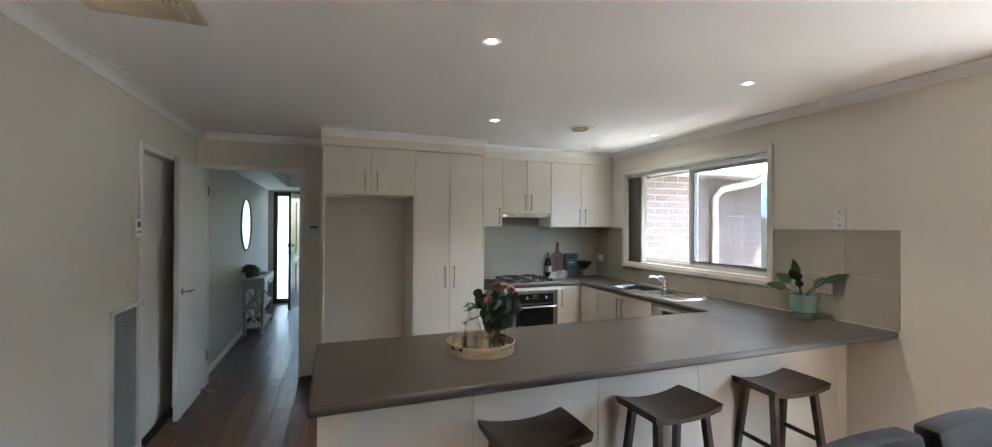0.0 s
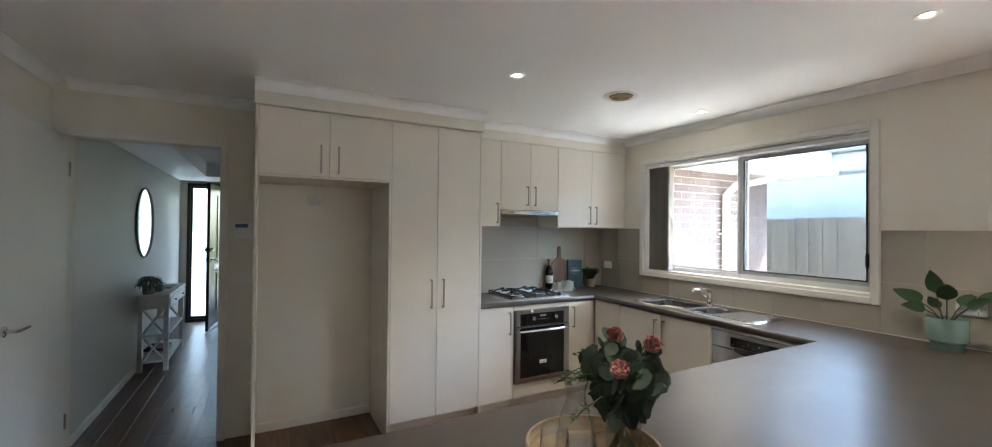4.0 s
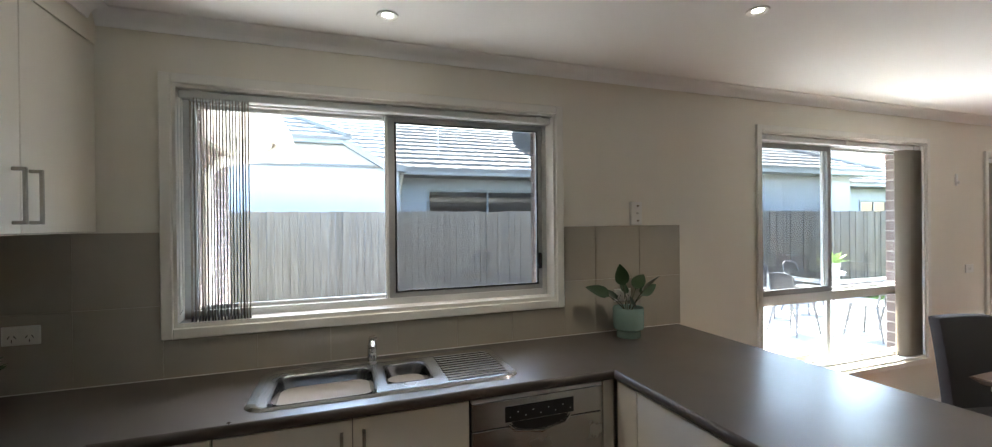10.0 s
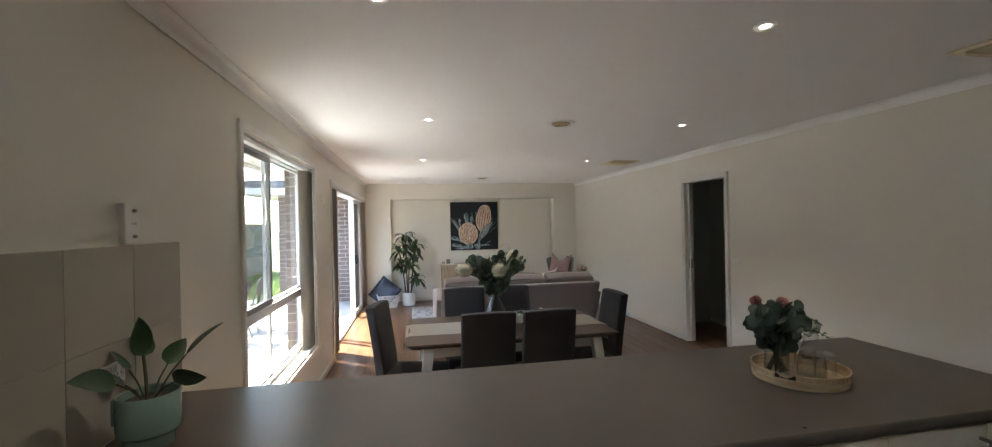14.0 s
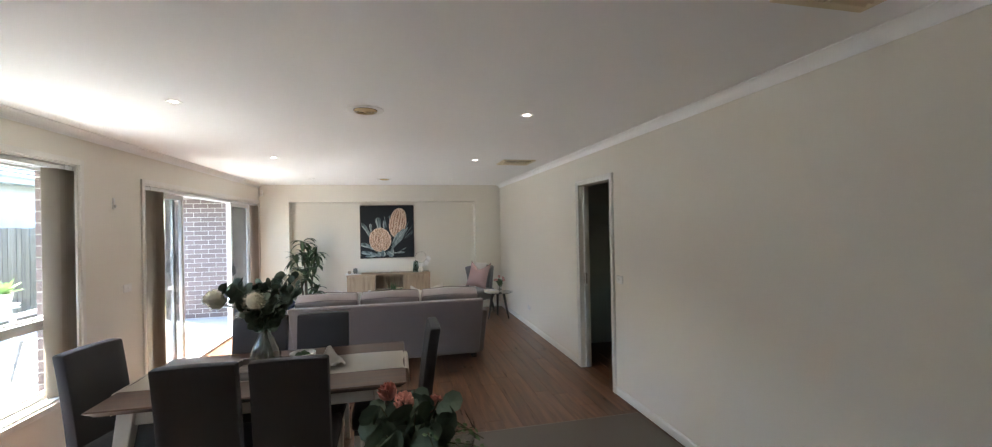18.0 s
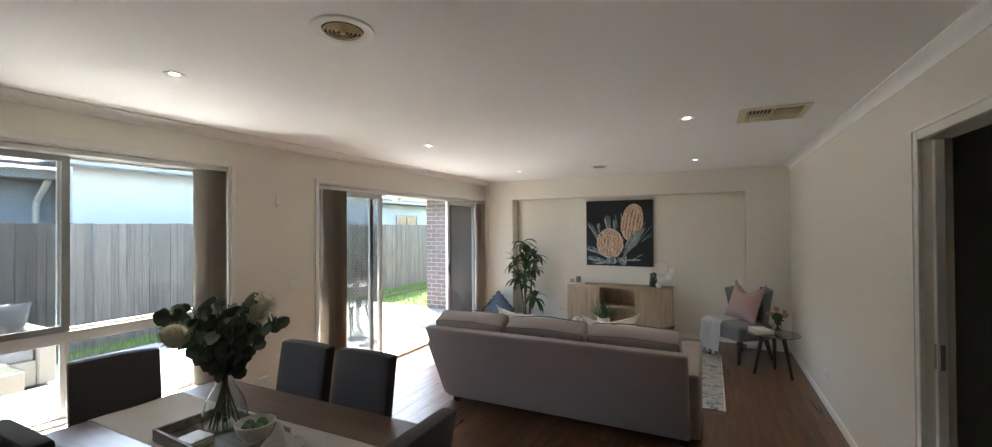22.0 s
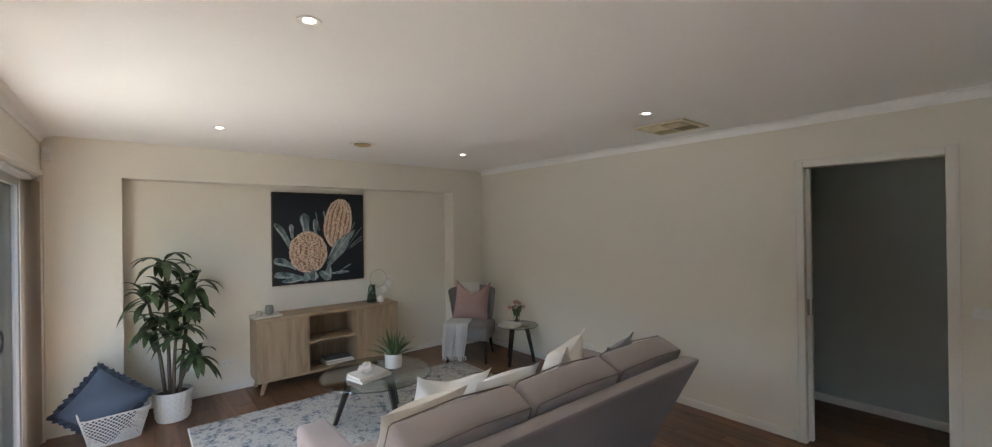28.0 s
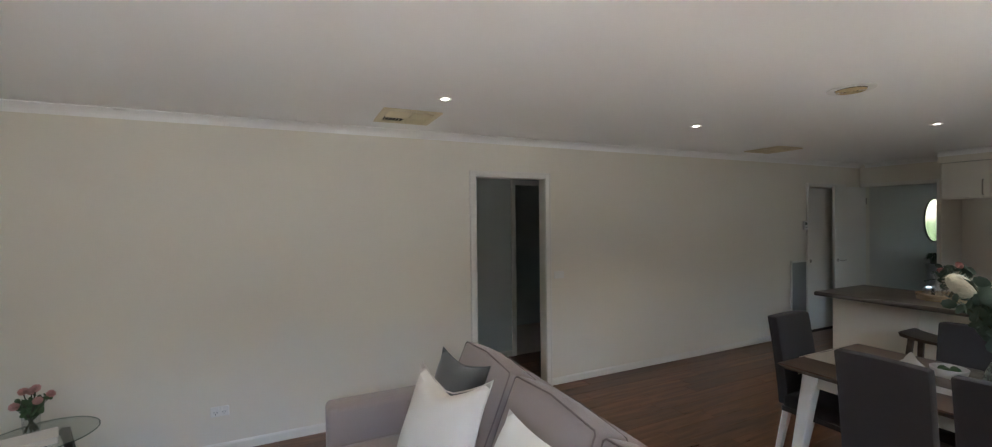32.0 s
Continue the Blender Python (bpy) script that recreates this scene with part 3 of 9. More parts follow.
def leg(bm, a, b, wa, wb, bev=0.004):
    """A square tapered leg from a down to b."""
    a, b = Vector(a), Vector(b)
    va = [bm.verts.new(a + Vector((sx * wa / 2, sy * wa / 2, 0))) for sx, sy in ((-1, -1), (1, -1), (1, 1), (-1, 1))]
    vb = [bm.verts.new(b + Vector((sx * wb / 2, sy * wb / 2, 0))) for sx, sy in ((-1, -1), (1, -1), (1, 1), (-1, 1))]
    fs = [bm.faces.new(va), bm.faces.new(vb[::-1])] + [bm.faces.new((vb[i], vb[(i + 1) % 4], va[(i + 1) % 4], va[i])) for i in range(4)]
    if bev:
        bmesh.ops.bevel(bm, geom=list({e for f in fs for e in f.edges}), offset=bev, segments=1, affect='EDGES')
    return bm


def pillow(w, h, d, n=12, pinch=0.06, seed=1, flop=0.0):
    """A scatter cushion standing in x-z, thickness along y, with pulled-in sides and full corners."""
    bm = bmesh.new()
    rnd = random.Random(seed)
    ph = rnd.uniform(0, 6)
    for s in (-1, 1):
        g = []
        for i in range(n + 1):
            row = []
            for j in range(n + 1):
                u, v = 2 * i / n - 1, 2 * j / n - 1
                k = max(0.0, (1 - abs(u) ** 2.6) * (1 - abs(v) ** 2.6)) ** 0.55
                wr = 1 + 0.10 * math.sin(3.1 * u + ph) * math.cos(2.3 * v - ph)
                x = u * w / 2 * (1 - pinch * (1 - v * v))
                z = v * h / 2 * (1 - pinch * (1 - u * u))
                if flop and v > 0.3:
                    z -= flop * (v - 0.3) * (1 - abs(u)) ** 0.85
                row.append(bm.verts.new((x, s * d / 2 * k * wr, z)))
            g.append(row)
        for i in range(n):
            for j in range(n):
                bm.faces.new((g[i][j], g[i + 1][j], g[i + 1][j + 1], g[i][j + 1]))
    bmesh.ops.remove_doubles(bm, verts=bm.verts, dist=0.0008)
    bmesh.ops.recalc_face_normals(bm, faces=bm.faces)
    return bm


def rim(w, h, pinch=0.06, n=9):
    """The seam line round a pillow()."""
    pts = []
    for a, b in (((-1, -1), (1, -1)), ((1, -1), (1, 1)), ((1, 1), (-1, 1)), ((-1, 1), (-1, -1))):
        for i in range(n):
            u, v = a[0] + (b[0] - a[0]) * i / n, a[1] + (b[1] - a[1]) * i / n
            pts.append((u * w / 2 * (1 - pinch * (1 - v * v)), 0, v * h / 2 * (1 - pinch * (1 - u * u))))
    return pts


def soft(x0, x1, y0, y1, z0, z1, r, crown=0.0, seg=4, cuts=6):
    """An upholstered block: rounded edges, slightly crowned faces."""
    bm = bx(x0, x1, y0, y1, z0, z1, bev=r, seg=seg)
    if crown:
        bmesh.ops.subdivide_edges(bm, edges=[e for e in bm.edges if e.calc_length() > 2.2 * r], cuts=cuts, use_grid_fill=True)
        c, hx, hy, hz = Vector(((x0 + x1) / 2, (y0 + y1) / 2, (z0 + z1) / 2)), (x1 - x0) / 2, (y1 - y0) / 2, (z1 - z0) / 2
        for v in bm.verts:
            q = v.co - c
            u, w, t = q.x / hx, q.y / hy, q.z / hz
            v.co.x += crown * 0.5 * u * max(0, 1 - w * w) * max(0, 1 - t * t)
            v.co.y += crown * w * max(0, 1 - u * u) * max(0, 1 - t * t)
            v.co.z += crown * t * max(0, 1 - u * u) * max(0, 1 - w * w)
    return bm


def leaf(bm, base, way, length, width, droop=0.2, fold=0.12, n=5, tip=1.0, side=None, wide=0.45):
    """One leaf: a folded blade that bends down along its length; wide: where it is widest."""
    base, way = Vector(base), Vector(way).normalized()
    side = Vector(side) if side else way.cross(Vector((0, 0, 1)))
    if side.length < 1e-3:
        side = Vector((1, 0, 0))
    side.normalize()
    rows, p, d = [], base.copy(), way.copy()
    for i in range(n + 1):
        f = i / n
        w = width * math.sin(math.pi * min(1, f ** (math.log(0.5) / math.log(wide)))) ** 0.8 * 0.5 if 0 < f < 1 else (0.002 if f == 0 else 0.001)
        up = side.cross(d).normalized()
        mid = bm.verts.new(p - up * fold * w)
        rows.append((bm.verts.new(p - side * w), mid, bm.verts.new(p + side * w)))
        d = (d + Vector((0, 0, -droop / n))).normalized()
        p = p + d * length / n
    for a, b in zip(rows, rows[1:]):
        bm.faces.new((a[0], a[1], b[1], b[0]))
        bm.faces.new((a[1], a[2], b[2], b[1]))


def disc_leaf(bm, c, normal, r, n=7, sx=1.0):
    nrm = Vector(normal).normalized()
    a = nrm.orthogonal().normalized()
    b = nrm.cross(a)
    c = Vector(c)
    mid = bm.verts.new(c - nrm * r * 0.14)
    ring = [bm.verts.new(c + r * (sx * math.cos(2 * math.pi * i / n) * a + math.sin(2 * math.pi * i / n) * b)) for i in range(n)]
    for i in range(n):
        bm.faces.new((mid, ring[i], ring[(i + 1) % n]))


def done(name, bm, mat, smooth=False):
    me = bpy.data.meshes.new(name)
    bm.to_mesh(me)
    bm.free()
    if mat is not None:
        me.materials.append(M[mat])
    if smooth:
        me.polygons.foreach_set("use_smooth", [True] * len(me.polygons))
        me.set_sharp_from_angle(angle=radians(38))
    return me


def part(name, bm, mat, parent, label="", smooth=False, at=None):
    ob = new(name, done(name, bm, mat, smooth))
    ob.parent = parent
    if at is not None:
        ob.matrix_basis = at
    return tagged(ob, label)


def again(ob, parent, m=None):
    """The same part once more, on the same mesh."""
    o = new(ob.name.split(".")[0], ob.data)
    o.parent = parent
    o.matrix_basis = m if m is not None else ob.matrix_basis
    if "label" in ob:
        o["label"] = ob["label"]
    return o


def thing(name, m, label, category, group=""):
    ob = new(name)
    ob.empty_display_size = 0.1
    ob.matrix_basis = m
    return tagged(ob, label, category, group)


def setting(name, bm, mat, label, category, smooth=False):
    return tagged(new(name, done(name, bm, mat, smooth)), label, category, kind="structure")


# ---------------- the shell ----------------
KW = (7.785, 9.56, 1.115, 2.135)      # kitchen window: y, z
DW2 = (4.47, 6.26, 0.42, 2.135)      # dining window
SD = (0.06, 3.60, 0.0, 2.075)        # sliding door
PD = (3.88, 4.61, 0.0, 2.03)         # pocket door in the left wall
CD = (8.875, 9.70, 0.0, 2.03)        # cupboard door in the left wall
HO = (0.075, 0.876, 0.0, 2.055)      # way to the hall: x, z
HALL_END = 14.75

setting("wall_west", slab(bmesh.new(), "x", -0.11, 0.0, (-0.31, HALL_END, 0.0, CEIL), [PD, CD]), "wall", "cream painted plaster wall with two doorways", "wall")
setting("wall_east", slab(bmesh.new(), "x", W, 4.50, (-0.31, YB + 0.11, 0.0, CEIL), [KW, DW2, SD]), "wall", "cream painted plaster wall with windows and a sliding door", "wall")
setting("wall_north", slab(bmesh.new(), "y", YB, YB + 0.11, (0.0, W, 0.0, CEIL), [HO]), "wall", "cream plaster wall behind the kitchen with a hall doorway", "wall")
setting("wall_south", slab(bmesh.new(), "y", -0.21, 0.0, (0.0, W, 0.0, CEIL), [(0.495, 3.89, 0.0, 2.085)]), "wall", "cream plaster wall with a wide shallow recess", "wall")
setting("wall_recess", bx(0.3, 4.1, -0.31, -0.212, 0.0, CEIL), "wall", "cream plaster back of the wall recess", "wall")
setting("ceiling", bx(-2.4, 4.64, -0.32, YB + 0.11, CEIL, CEIL + 0.08), "ceil", "white painted plasterboard ceiling", "ceiling")
setting("ceiling_hall", bx(-0.12, 1.55, YB + 0.11, HALL_END + 0.2, CEIL, CEIL + 0.08), "ceil", "white hall ceiling", "ceiling")
setting("bulkhead_hall", slab(bmesh.new(), "z", 2.20, CEIL - 0.002, (0.0, 1.40, YB + 0.12, HALL_END), [(0.42, 1.41, 11.4, 13.9)]), "ceil", "white plaster bulkhead along the hall ceiling", "bulkhead")
# hall, lobby and closet behind the doors
setting("wall_hall_east", bx(1.40, 1.50, YB + 0.11, HALL_END, 0, CEIL), "hallwall", "plain painted hall wall", "wall")
setting("wall_hall_west", bx(0.001, 0.006, YB + 0.115, HALL_END, 0, 2.199), "hallwall", "pale grey painted hall wall", "wall")
setting("wall_hall_north", slab(bmesh.new(), "y", HALL_END, HALL_END + 0.14, (-0.12, 1.50, 0, CEIL), [(0.14, 0.53, 0.05, 2.12), (0.60, 1.36, 0, 2.12)]), "hallwall", "pale grey entry wall with a doorway and sidelight", "wall")
setting("wall_lobby_west", slab(bmesh.new(), "x", -1.10, -1.0, (2.9, 6.3, 0, CEIL), [(4.80, 5.55, 0, 2.05)]), "lobbywall_shaded", "lobby wall in shade-darkened paint, with an open doorway", "wall")
setting("wall_lobby_south", bx(-1.0, -0.11, 2.9, 3.0, 0, CEIL), "lobbywall_shaded", "lobby side wall in shade-darkened paint", "wall")
setting("wall_lobby_north", bx(-1.0, -0.11, 6.2, 6.3, 0, CEIL), "lobbywall_shaded", "lobby side wall in shade-darkened paint", "wall")
setting("wall_closet", slab(bmesh.new(), "x", -2.35, -2.25, (4.3, 6.3, 0, CEIL), []), "lobbywall_shaded", "far wall past the lobby in shade-darkened paint", "wall")
setting("wall_closet_south", bx(-2.25, -1.10, 4.3, 4.4, 0, CEIL), "lobbywall_shaded", "side wall past the lobby in shade-darkened paint", "wall")
setting("wall_closet_north", bx(-2.25, -1.10, 6.2, 6.3, 0, CEIL), "lobbywall_shaded", "side wall past the lobby in shade-darkened paint", "wall")
setting("subfloor", bx(-2.4, 4.46, -0.3, HALL_END + 0.1, -0.09, -0.012), "soil", "dark floor base under the planks", "floor")
setting("carpet_closet", bx(-2.25, -1.0, 4.4, 6.2, -0.012, 0.008), "creamfab", "pale carpet in the room past the lobby", "carpet")


def cornice(name, pts):
    """A cove cornice along straight runs; each run: axis, fixed place, direction into the room, from, to."""
    for axis, c, s, a, b in pts:
        prof = [(0, 0), (0, -0.060), (0.007, -0.060), (0.010, -0.050), (0.016, -0.036), (0.026, -0.024), (0.040, -0.014), (0.056, -0.009), (0.070, -0.007), (0.070, 0)]
        q = [(c + s * u, CEIL + v - 0.0005) for u, v in prof]
        if axis == "y":
            bm = prism(bmesh.new(), q, "y", a, b)
        else:
            bm = prism(bmesh.new(), q, "x", a, b)
        setting(name, bm, "ceil", "white coved plaster cornice", "cornice")


cornice("cornice", [("y", 0.0005, 1, 0.002, YB - 0.002), ("y", W - 0.0005, -1, 0.002, 9.809), ("x", YB - 0.0005, -1, 0.072, 1.09), ("x", 9.579, -1, 1.09, 2.66), ("x", 9.809, -1, 2.66, W - 0.071)])
setting("bulkhead_tall", bx(1.09, 2.66, 9.58, YB - 0.001, 2.262, CEIL - 0.001), "wall", "cream plaster bulkhead over the tall cupboards", "bulkhead")
setting("bulkhead_upper", bx(2.661, W - 0.001, 9.81, YB - 0.001, 2.262, CEIL - 0.001), "wall", "cream plaster bulkhead over the wall cupboards", "bulkhead")


def skirting(runs):
    for axis, c, s, a, b in runs:
        prof = [(0, 0.0), (0.012, 0.0), (0.012, 0.055), (0.006, 0.068), (0, 0.068)]
        q = [(c + s * u, v + 0.001) for u, v in prof]
        setting("baseboard", prism(bmesh.new(), q, axis, a, b), "trim", "cream painted skirting board", "skirting board")


skirting([("y", 0.0005, 1, 0.0, 3.815), ("y", 0.0005, 1, 4.675, 8.81), ("y", 0.0065, 1, YB + 0.2, HALL_END), ("x", 0.0005, 1, 0.0, 0.495), ("x", 0.0005, 1, 3.89, W - 0.15),
          ("x", -0.2115, 1, 0.495, 3.89), ("y", W - 0.0005, -1, 3.67, 7.19), ("y", -0.9995, 1, 3.0, 4.74), ("x", YB - 0.0005, -1, 1.125, 1.935)])


def architrave(name, axis, c, s, u0, u1, z1, w=0.058, t=0.018, z0=0.0, sill=False):
    """Flat door or window lining round an opening, on the face at c, standing out by s * t. Jambs and head are parts."""
    ob = tagged(new(name), "cream painted timber architrave round the opening", "architrave", kind="structure")
    lo, hi = sorted((c + s * 0.0005, c + s * t))

    def piece(nm, a, b, za, zb):
        r = (lo, hi, a, b, za, zb) if axis == "x" else (a, b, lo, hi, za, zb)
        part(nm, bx(*r, bev=0.003), "trim", ob)
    if w > 0.045:
        l2, h2 = sorted((c + s * (t + 0.0003), c + s * (t + 0.006)))
        for a, b, za, zb in ((u0 - w, u0 - w + 0.015, z0, z1 + w), (u1 + w - 0.015, u1 + w, z0, z1 + w), (u0 - w + 0.0155, u1 + w - 0.0155, z1 + w - 0.015, z1 + w)):
            part("back_band", bx(*((l2, h2, a, b, za, zb) if axis == "x" else (a, b, l2, h2, za, zb)), bev=0.002), "trim", ob)
    piece("jamb", u0 - w, u0, z0 - (w if sill else 0), z1 + w)
    piece("jamb", u1, u1 + w, z0 - (w if sill else 0), z1 + w)
    piece("head", u0, u1, z1, z1 + w)
    if sill:
        piece("sill_trim", u0, u1, z0 - w, z0)
    return ob


architrave("trim_pocket_door", "x", 0, 1, PD[0], PD[1], PD[3])
architrave("trim_cupboard_door", "x", 0, 1, CD[0], CD[1], CD[3])
architrave("trim_hall_door", "y", YB, -1, HO[0], HO[1], HO[3], w=0.05)
architrave("trim_lobby_door", "x", -1.0, 1, 4.80, 5.55, 2.05)
architrave("trim_kitchen_window", "x", W, -1, KW[0], KW[1], KW[3], w=0.042, z0=KW[2], sill=True)
architrave("trim_dining_window", "x", W, -1, DW2[0], DW2[1], DW2[3], w=0.042, z0=DW2[2], sill=True)
architrave("trim_sliding_door", "x", W, -1, SD[0], SD[1], SD[3], w=0.042)


# ---------------- doors ----------------
def lever(parent, m):
    bm = lathe(bmesh.new(), [(0, 0.0), (0.026, 0.0), (0.026, 0.006), (0.02, 0.010), (0, 0.010)], 20)
    part("rosette", bm, "chrome", parent, "chrome lever rosette", True, m)
    part("lever", tube(bmesh.new(), [(0, 0, 0.008), (0, 0, 0.045), (0.012, 0, 0.052), (0.11, 0, 0.052)], [0.009, 0.009, 0.009, 0.007], 10), "chrome", parent, "chrome lever handle", True, m)


d = thing("door_1", pose(0.068, 10.145, 0, 0, 0, 0), "open cream flush door standing back along the wall, chrome levers", "door")
tagged(d, kind="structure")
part("leaf", bx(-0.0175, 0.0175, -0.795, 0.0, 0.008, 2.045, bev=0.002), "door", d)
lever(d, Matrix.Translation((0.0178, -0.735, 1.0)) @ pose(0, 0, 0, 0, 90, 0) @ pose(0, 0, 0, 0, 0, 90))
lever(d, Matrix.Translation((-0.0178, -0.735, 1.0)) @ pose(0, 0, 0, 0, -90, 0) @ pose(0, 0, 0, 0, 0, 90))
for z in (0.25, 1.8):
    part("hinge", tube(bmesh.new(), [(0.02, 0.004, z), (0.02, 0.004, z + 0.09)], 0.007), "nickel", d)
d = thing("door_2", pose(-0.055, CD[0], 0), "closed cream flush cupboard door set back in its frame", "door")
tagged(d, kind="structure")
part("leaf", bx(-0.035, 0.0, 0.004, CD[1] - CD[0] - 0.004, 0.012, CD[3] - 0.004, bev=0.002), "door", d)
part("door_knob", lathe(bmesh.new(), [(0, 0), (0.014, 0), (0.011, 0.02), (0.024, 0.035), (0.024, 0.045), (0, 0.052)], 16), "chrome", d, "", True, Matrix.Translation((0, 0.07, 1.0)) @ pose(0, 0, 0, 0, 90, 0))
d = thing("door_3", pose(-0.055, PD[0], 0), "cream pocket door slid into the wall, brass latch on its edge", "door")
tagged(d, kind="structure")
part("leaf", bx(-0.018, 0.018, -0.05, 0.028, 0.01, PD[3] - 0.006, bev=0.002), "door", d)
part("latch", bx(-0.009, 0.009, 0.0281, 0.031, 0.94, 1.06, bev=0.001), "nickel", d, "nickel latch plate")
part("pull", bx(0.018, 0.0205, -0.03, 0.016, 0.94, 1.06, bev=0.001), "nickel", d, "nickel edge pull")
d = thing("door_4", pose(-1.14, 5.5, 0, 0, 0, -62), "cream flush door standing open past the lobby", "door")
tagged(d, kind="structure")
part("leaf", bx(-0.72, 0.0, -0.0175, 0.0175, 0.01, 2.04, bev=0.002), "door", d)
lever(d, Matrix.Translation((-0.66, 0.018, 1.0)) @ pose(0, 0, 0, -90, 0, 0))

# front door, ajar at the end of the hall
d = thing("door_5", pose(0.60, 14.735, 0), "dark stained timber front door standing open, silver levers", "door")
d.matrix_basis = pose(0.60, 14.735, 0, 0, 0, math.degrees(math.atan2(-0.87, -0.14)))
tagged(d, kind="structure")
L5 = 0.88
part("leaf", slab(bmesh.new(), "y", -0.02, 0.02, (0, L5, 0.012, 2.11), [(0.13, 0.40, 0.25, 0.80), (0.48, 0.75, 0.25, 0.80), (0.13, 0.40, 0.98, 1.95), (0.48, 0.75, 0.98, 1.95)]), "frontdoor", d)
for a in (0.13, 0.48):
    for z0, z1 in ((0.25, 0.80), (0.98, 1.95)):
        part("panel", bx(a, a + 0.27, -0.010, 0.010, z0, z1), "frontdoor", d)
part("kickplate", bx(0.1, L5 - 0.1, 0.0205, 0.0225, 0.02, 0.06), "bright", d, "bright metal weather strip")
part("letter_plate", bx(0.2, 0.65, 0.0205, 0.024, 0.86, 0.93, bev=0.001), "bright", d, "bright metal letter plate")
for z, nm in ((1.02, "lever"), (1.16, "deadlock")):
    if nm == "lever":
        lever(d, Matrix.Translation((L5 - 0.06, 0.0205, z)) @ pose(0, 0, 0, -90, 0, 0) @ pose(0, 0, 0, 0, 0, 180))
        lever(d, Matrix.Translation((L5 - 0.06, -0.0205, z)) @ pose(0, 0, 0, 90, 0, 0) @ pose(0, 0, 0, 0, 0, 180))
    else:
        part(nm, tube(bmesh.new(), [(L5 - 0.06, -0.05, z), (L5 - 0.06, 0.05, z)], 0.026, 16), "bright", d, "", True)
d = tagged(new("window_4"), "frosted white glass sidelight in a dark frame beside the front door", "window", kind="structure")
part("window_frame", slab(bmesh.new(), "y", HALL_END + 0.02, HALL_END + 0.09, (0.14, 0.53, 0.05, 2.12), [(0.165, 0.505, 0.085, 2.09)]), "frontdoor", d)
part("pane", bx(0.165, 0.505, HALL_END + 0.050, HALL_END + 0.056, 0.085, 2.09), "frosted", d, "frosted white glass pane").visible_shadow = False
d = tagged(new("door_6"), "silver framed insect screen door outside the open front door", "door", kind="structure")
part("door_frame", slab(bmesh.new(), "y", HALL_END + 0.09, HALL_END + 0.12, (0.605, 1.355, 0.01, 2.115), [(0.655, 1.305, 0.10, 2.06)]), "alu", d)
part("fly_screen", bx(0.655, 1.305, HALL_END + 0.104, HALL_END + 0.106, 0.10, 2.06), "screen_door", d, "dark insect screen mesh")
d = tagged(new("trim_front_door"), "dark stained timber front door frame", "door frame", kind="structure")
part("jamb", bx(0.10, 0.14, HALL_END - 0.02, HALL_END + 0.1, 0, 2.16), "frontdoor", d)
part("jamb", bx(0.53, 0.60, HALL_END - 0.02, HALL_END + 0.088, 0, 2.16), "frontdoor", d)
part("jamb", bx(1.36, 1.40, HALL_END - 0.02, HALL_END + 0.1, 0, 2.16), "frontdoor", d)
part("sill", bx(0.14, 0.53, HALL_END - 0.02, HALL_END + 0.1, 0.0, 0.05), "frontdoor", d)
part("head", bx(0.14, 0.53, HALL_END - 0.02, HALL_END + 0.1, 2.12, 2.16), "frontdoor", d)
part("head", bx(0.60, 1.36, HALL_END - 0.02, HALL_END + 0.1, 2.12, 2.16), "frontdoor", d)


# ---------------- windows ----------------
def sash(parent, y0, y1, z0, z1, x0, x1, w, mat="alu", glass="pane", name="sash"):
    s = part(name, slab(bmesh.new(), "x", x0, x1, (y0, y1, z0, z1), [(y0 + w, y1 - w, z0 + w, z1 - w)]), mat, parent)
    xm = (x0 + x1) / 2
    p = part("pane", bx(xm - 0.002, xm + 0.002, y0 + w, y1 - w, z0 + w, z1 - w), glass, s, "clear glass pane")
    p.visible_shadow = False
    return s


def fly_screen(parent, y0, y1, z0, z1, x, mat="screen"):
    s = part("fly_screen", bx(x - 0.0007, x + 0.0007, y0, y1, z0, z1), mat, parent, "dark insect screen mesh")
    s.visible_shadow = False


def reveal(parent, y0, y1, z0, z1, x0, x1, sill=True):
    part("window_lining", slab(bmesh.new(), "x", x0, x1, (y0, y1, z0, z1), [(y0 + 0.012, y1 - 0.012, z0 + (0.018 if sill else -0.1), z1 - 0.012)]), "trim", parent, "cream painted timber reveal")


w1 = tagged(new("window_1"), "silver aluminium sliding kitchen window with an insect screen", "window", kind="structure")
y0, y1, z0, z1 = KW
reveal(w1, y0, y1, z0, z1, W + 0.001, 4.468)
part("window_frame", slab(bmesh.new(), "x", 4.469, 4.535, (y0, y1, z0, z1), [(y0 + 0.035, y1 - 0.035, z0 + 0.05, z1 - 0.05)]), "alu", w1)
sash(w1, 8.63, y1 - 0.03, z0 + 0.045, z1 - 0.045, 4.506, 4.526, 0.022)
sash(w1, y0 + 0.03, 8.672, z0 + 0.045, z1 - 0.045, 4.478, 4.500, 0.036, "alu_mid")
part("gasket", slab(bmesh.new(), "x", 4.4745, 4.4775, (y0 + 0.060, 8.642, z0 + 0.077, z1 - 0.077), [(y0 + 0.068, 8.634, z0 + 0.085, z1 - 0.085)]), "black", w1, "black rubber gasket")
fly_screen(w1, y0 + 0.06, 8.64, z0 + 0.08, z1 - 0.08, 4.531)
part("mullion", bx(4.468, 4.505, 8.674, 8.690, z0 + 0.045, z1 - 0.045, bev=0.003), "alu", w1)
part("latch", bx(4.452, 4.478, y0 + 0.045, y0 + 0.068, 1.28, 1.37, bev=0.006), "black", w1, "black window latch")

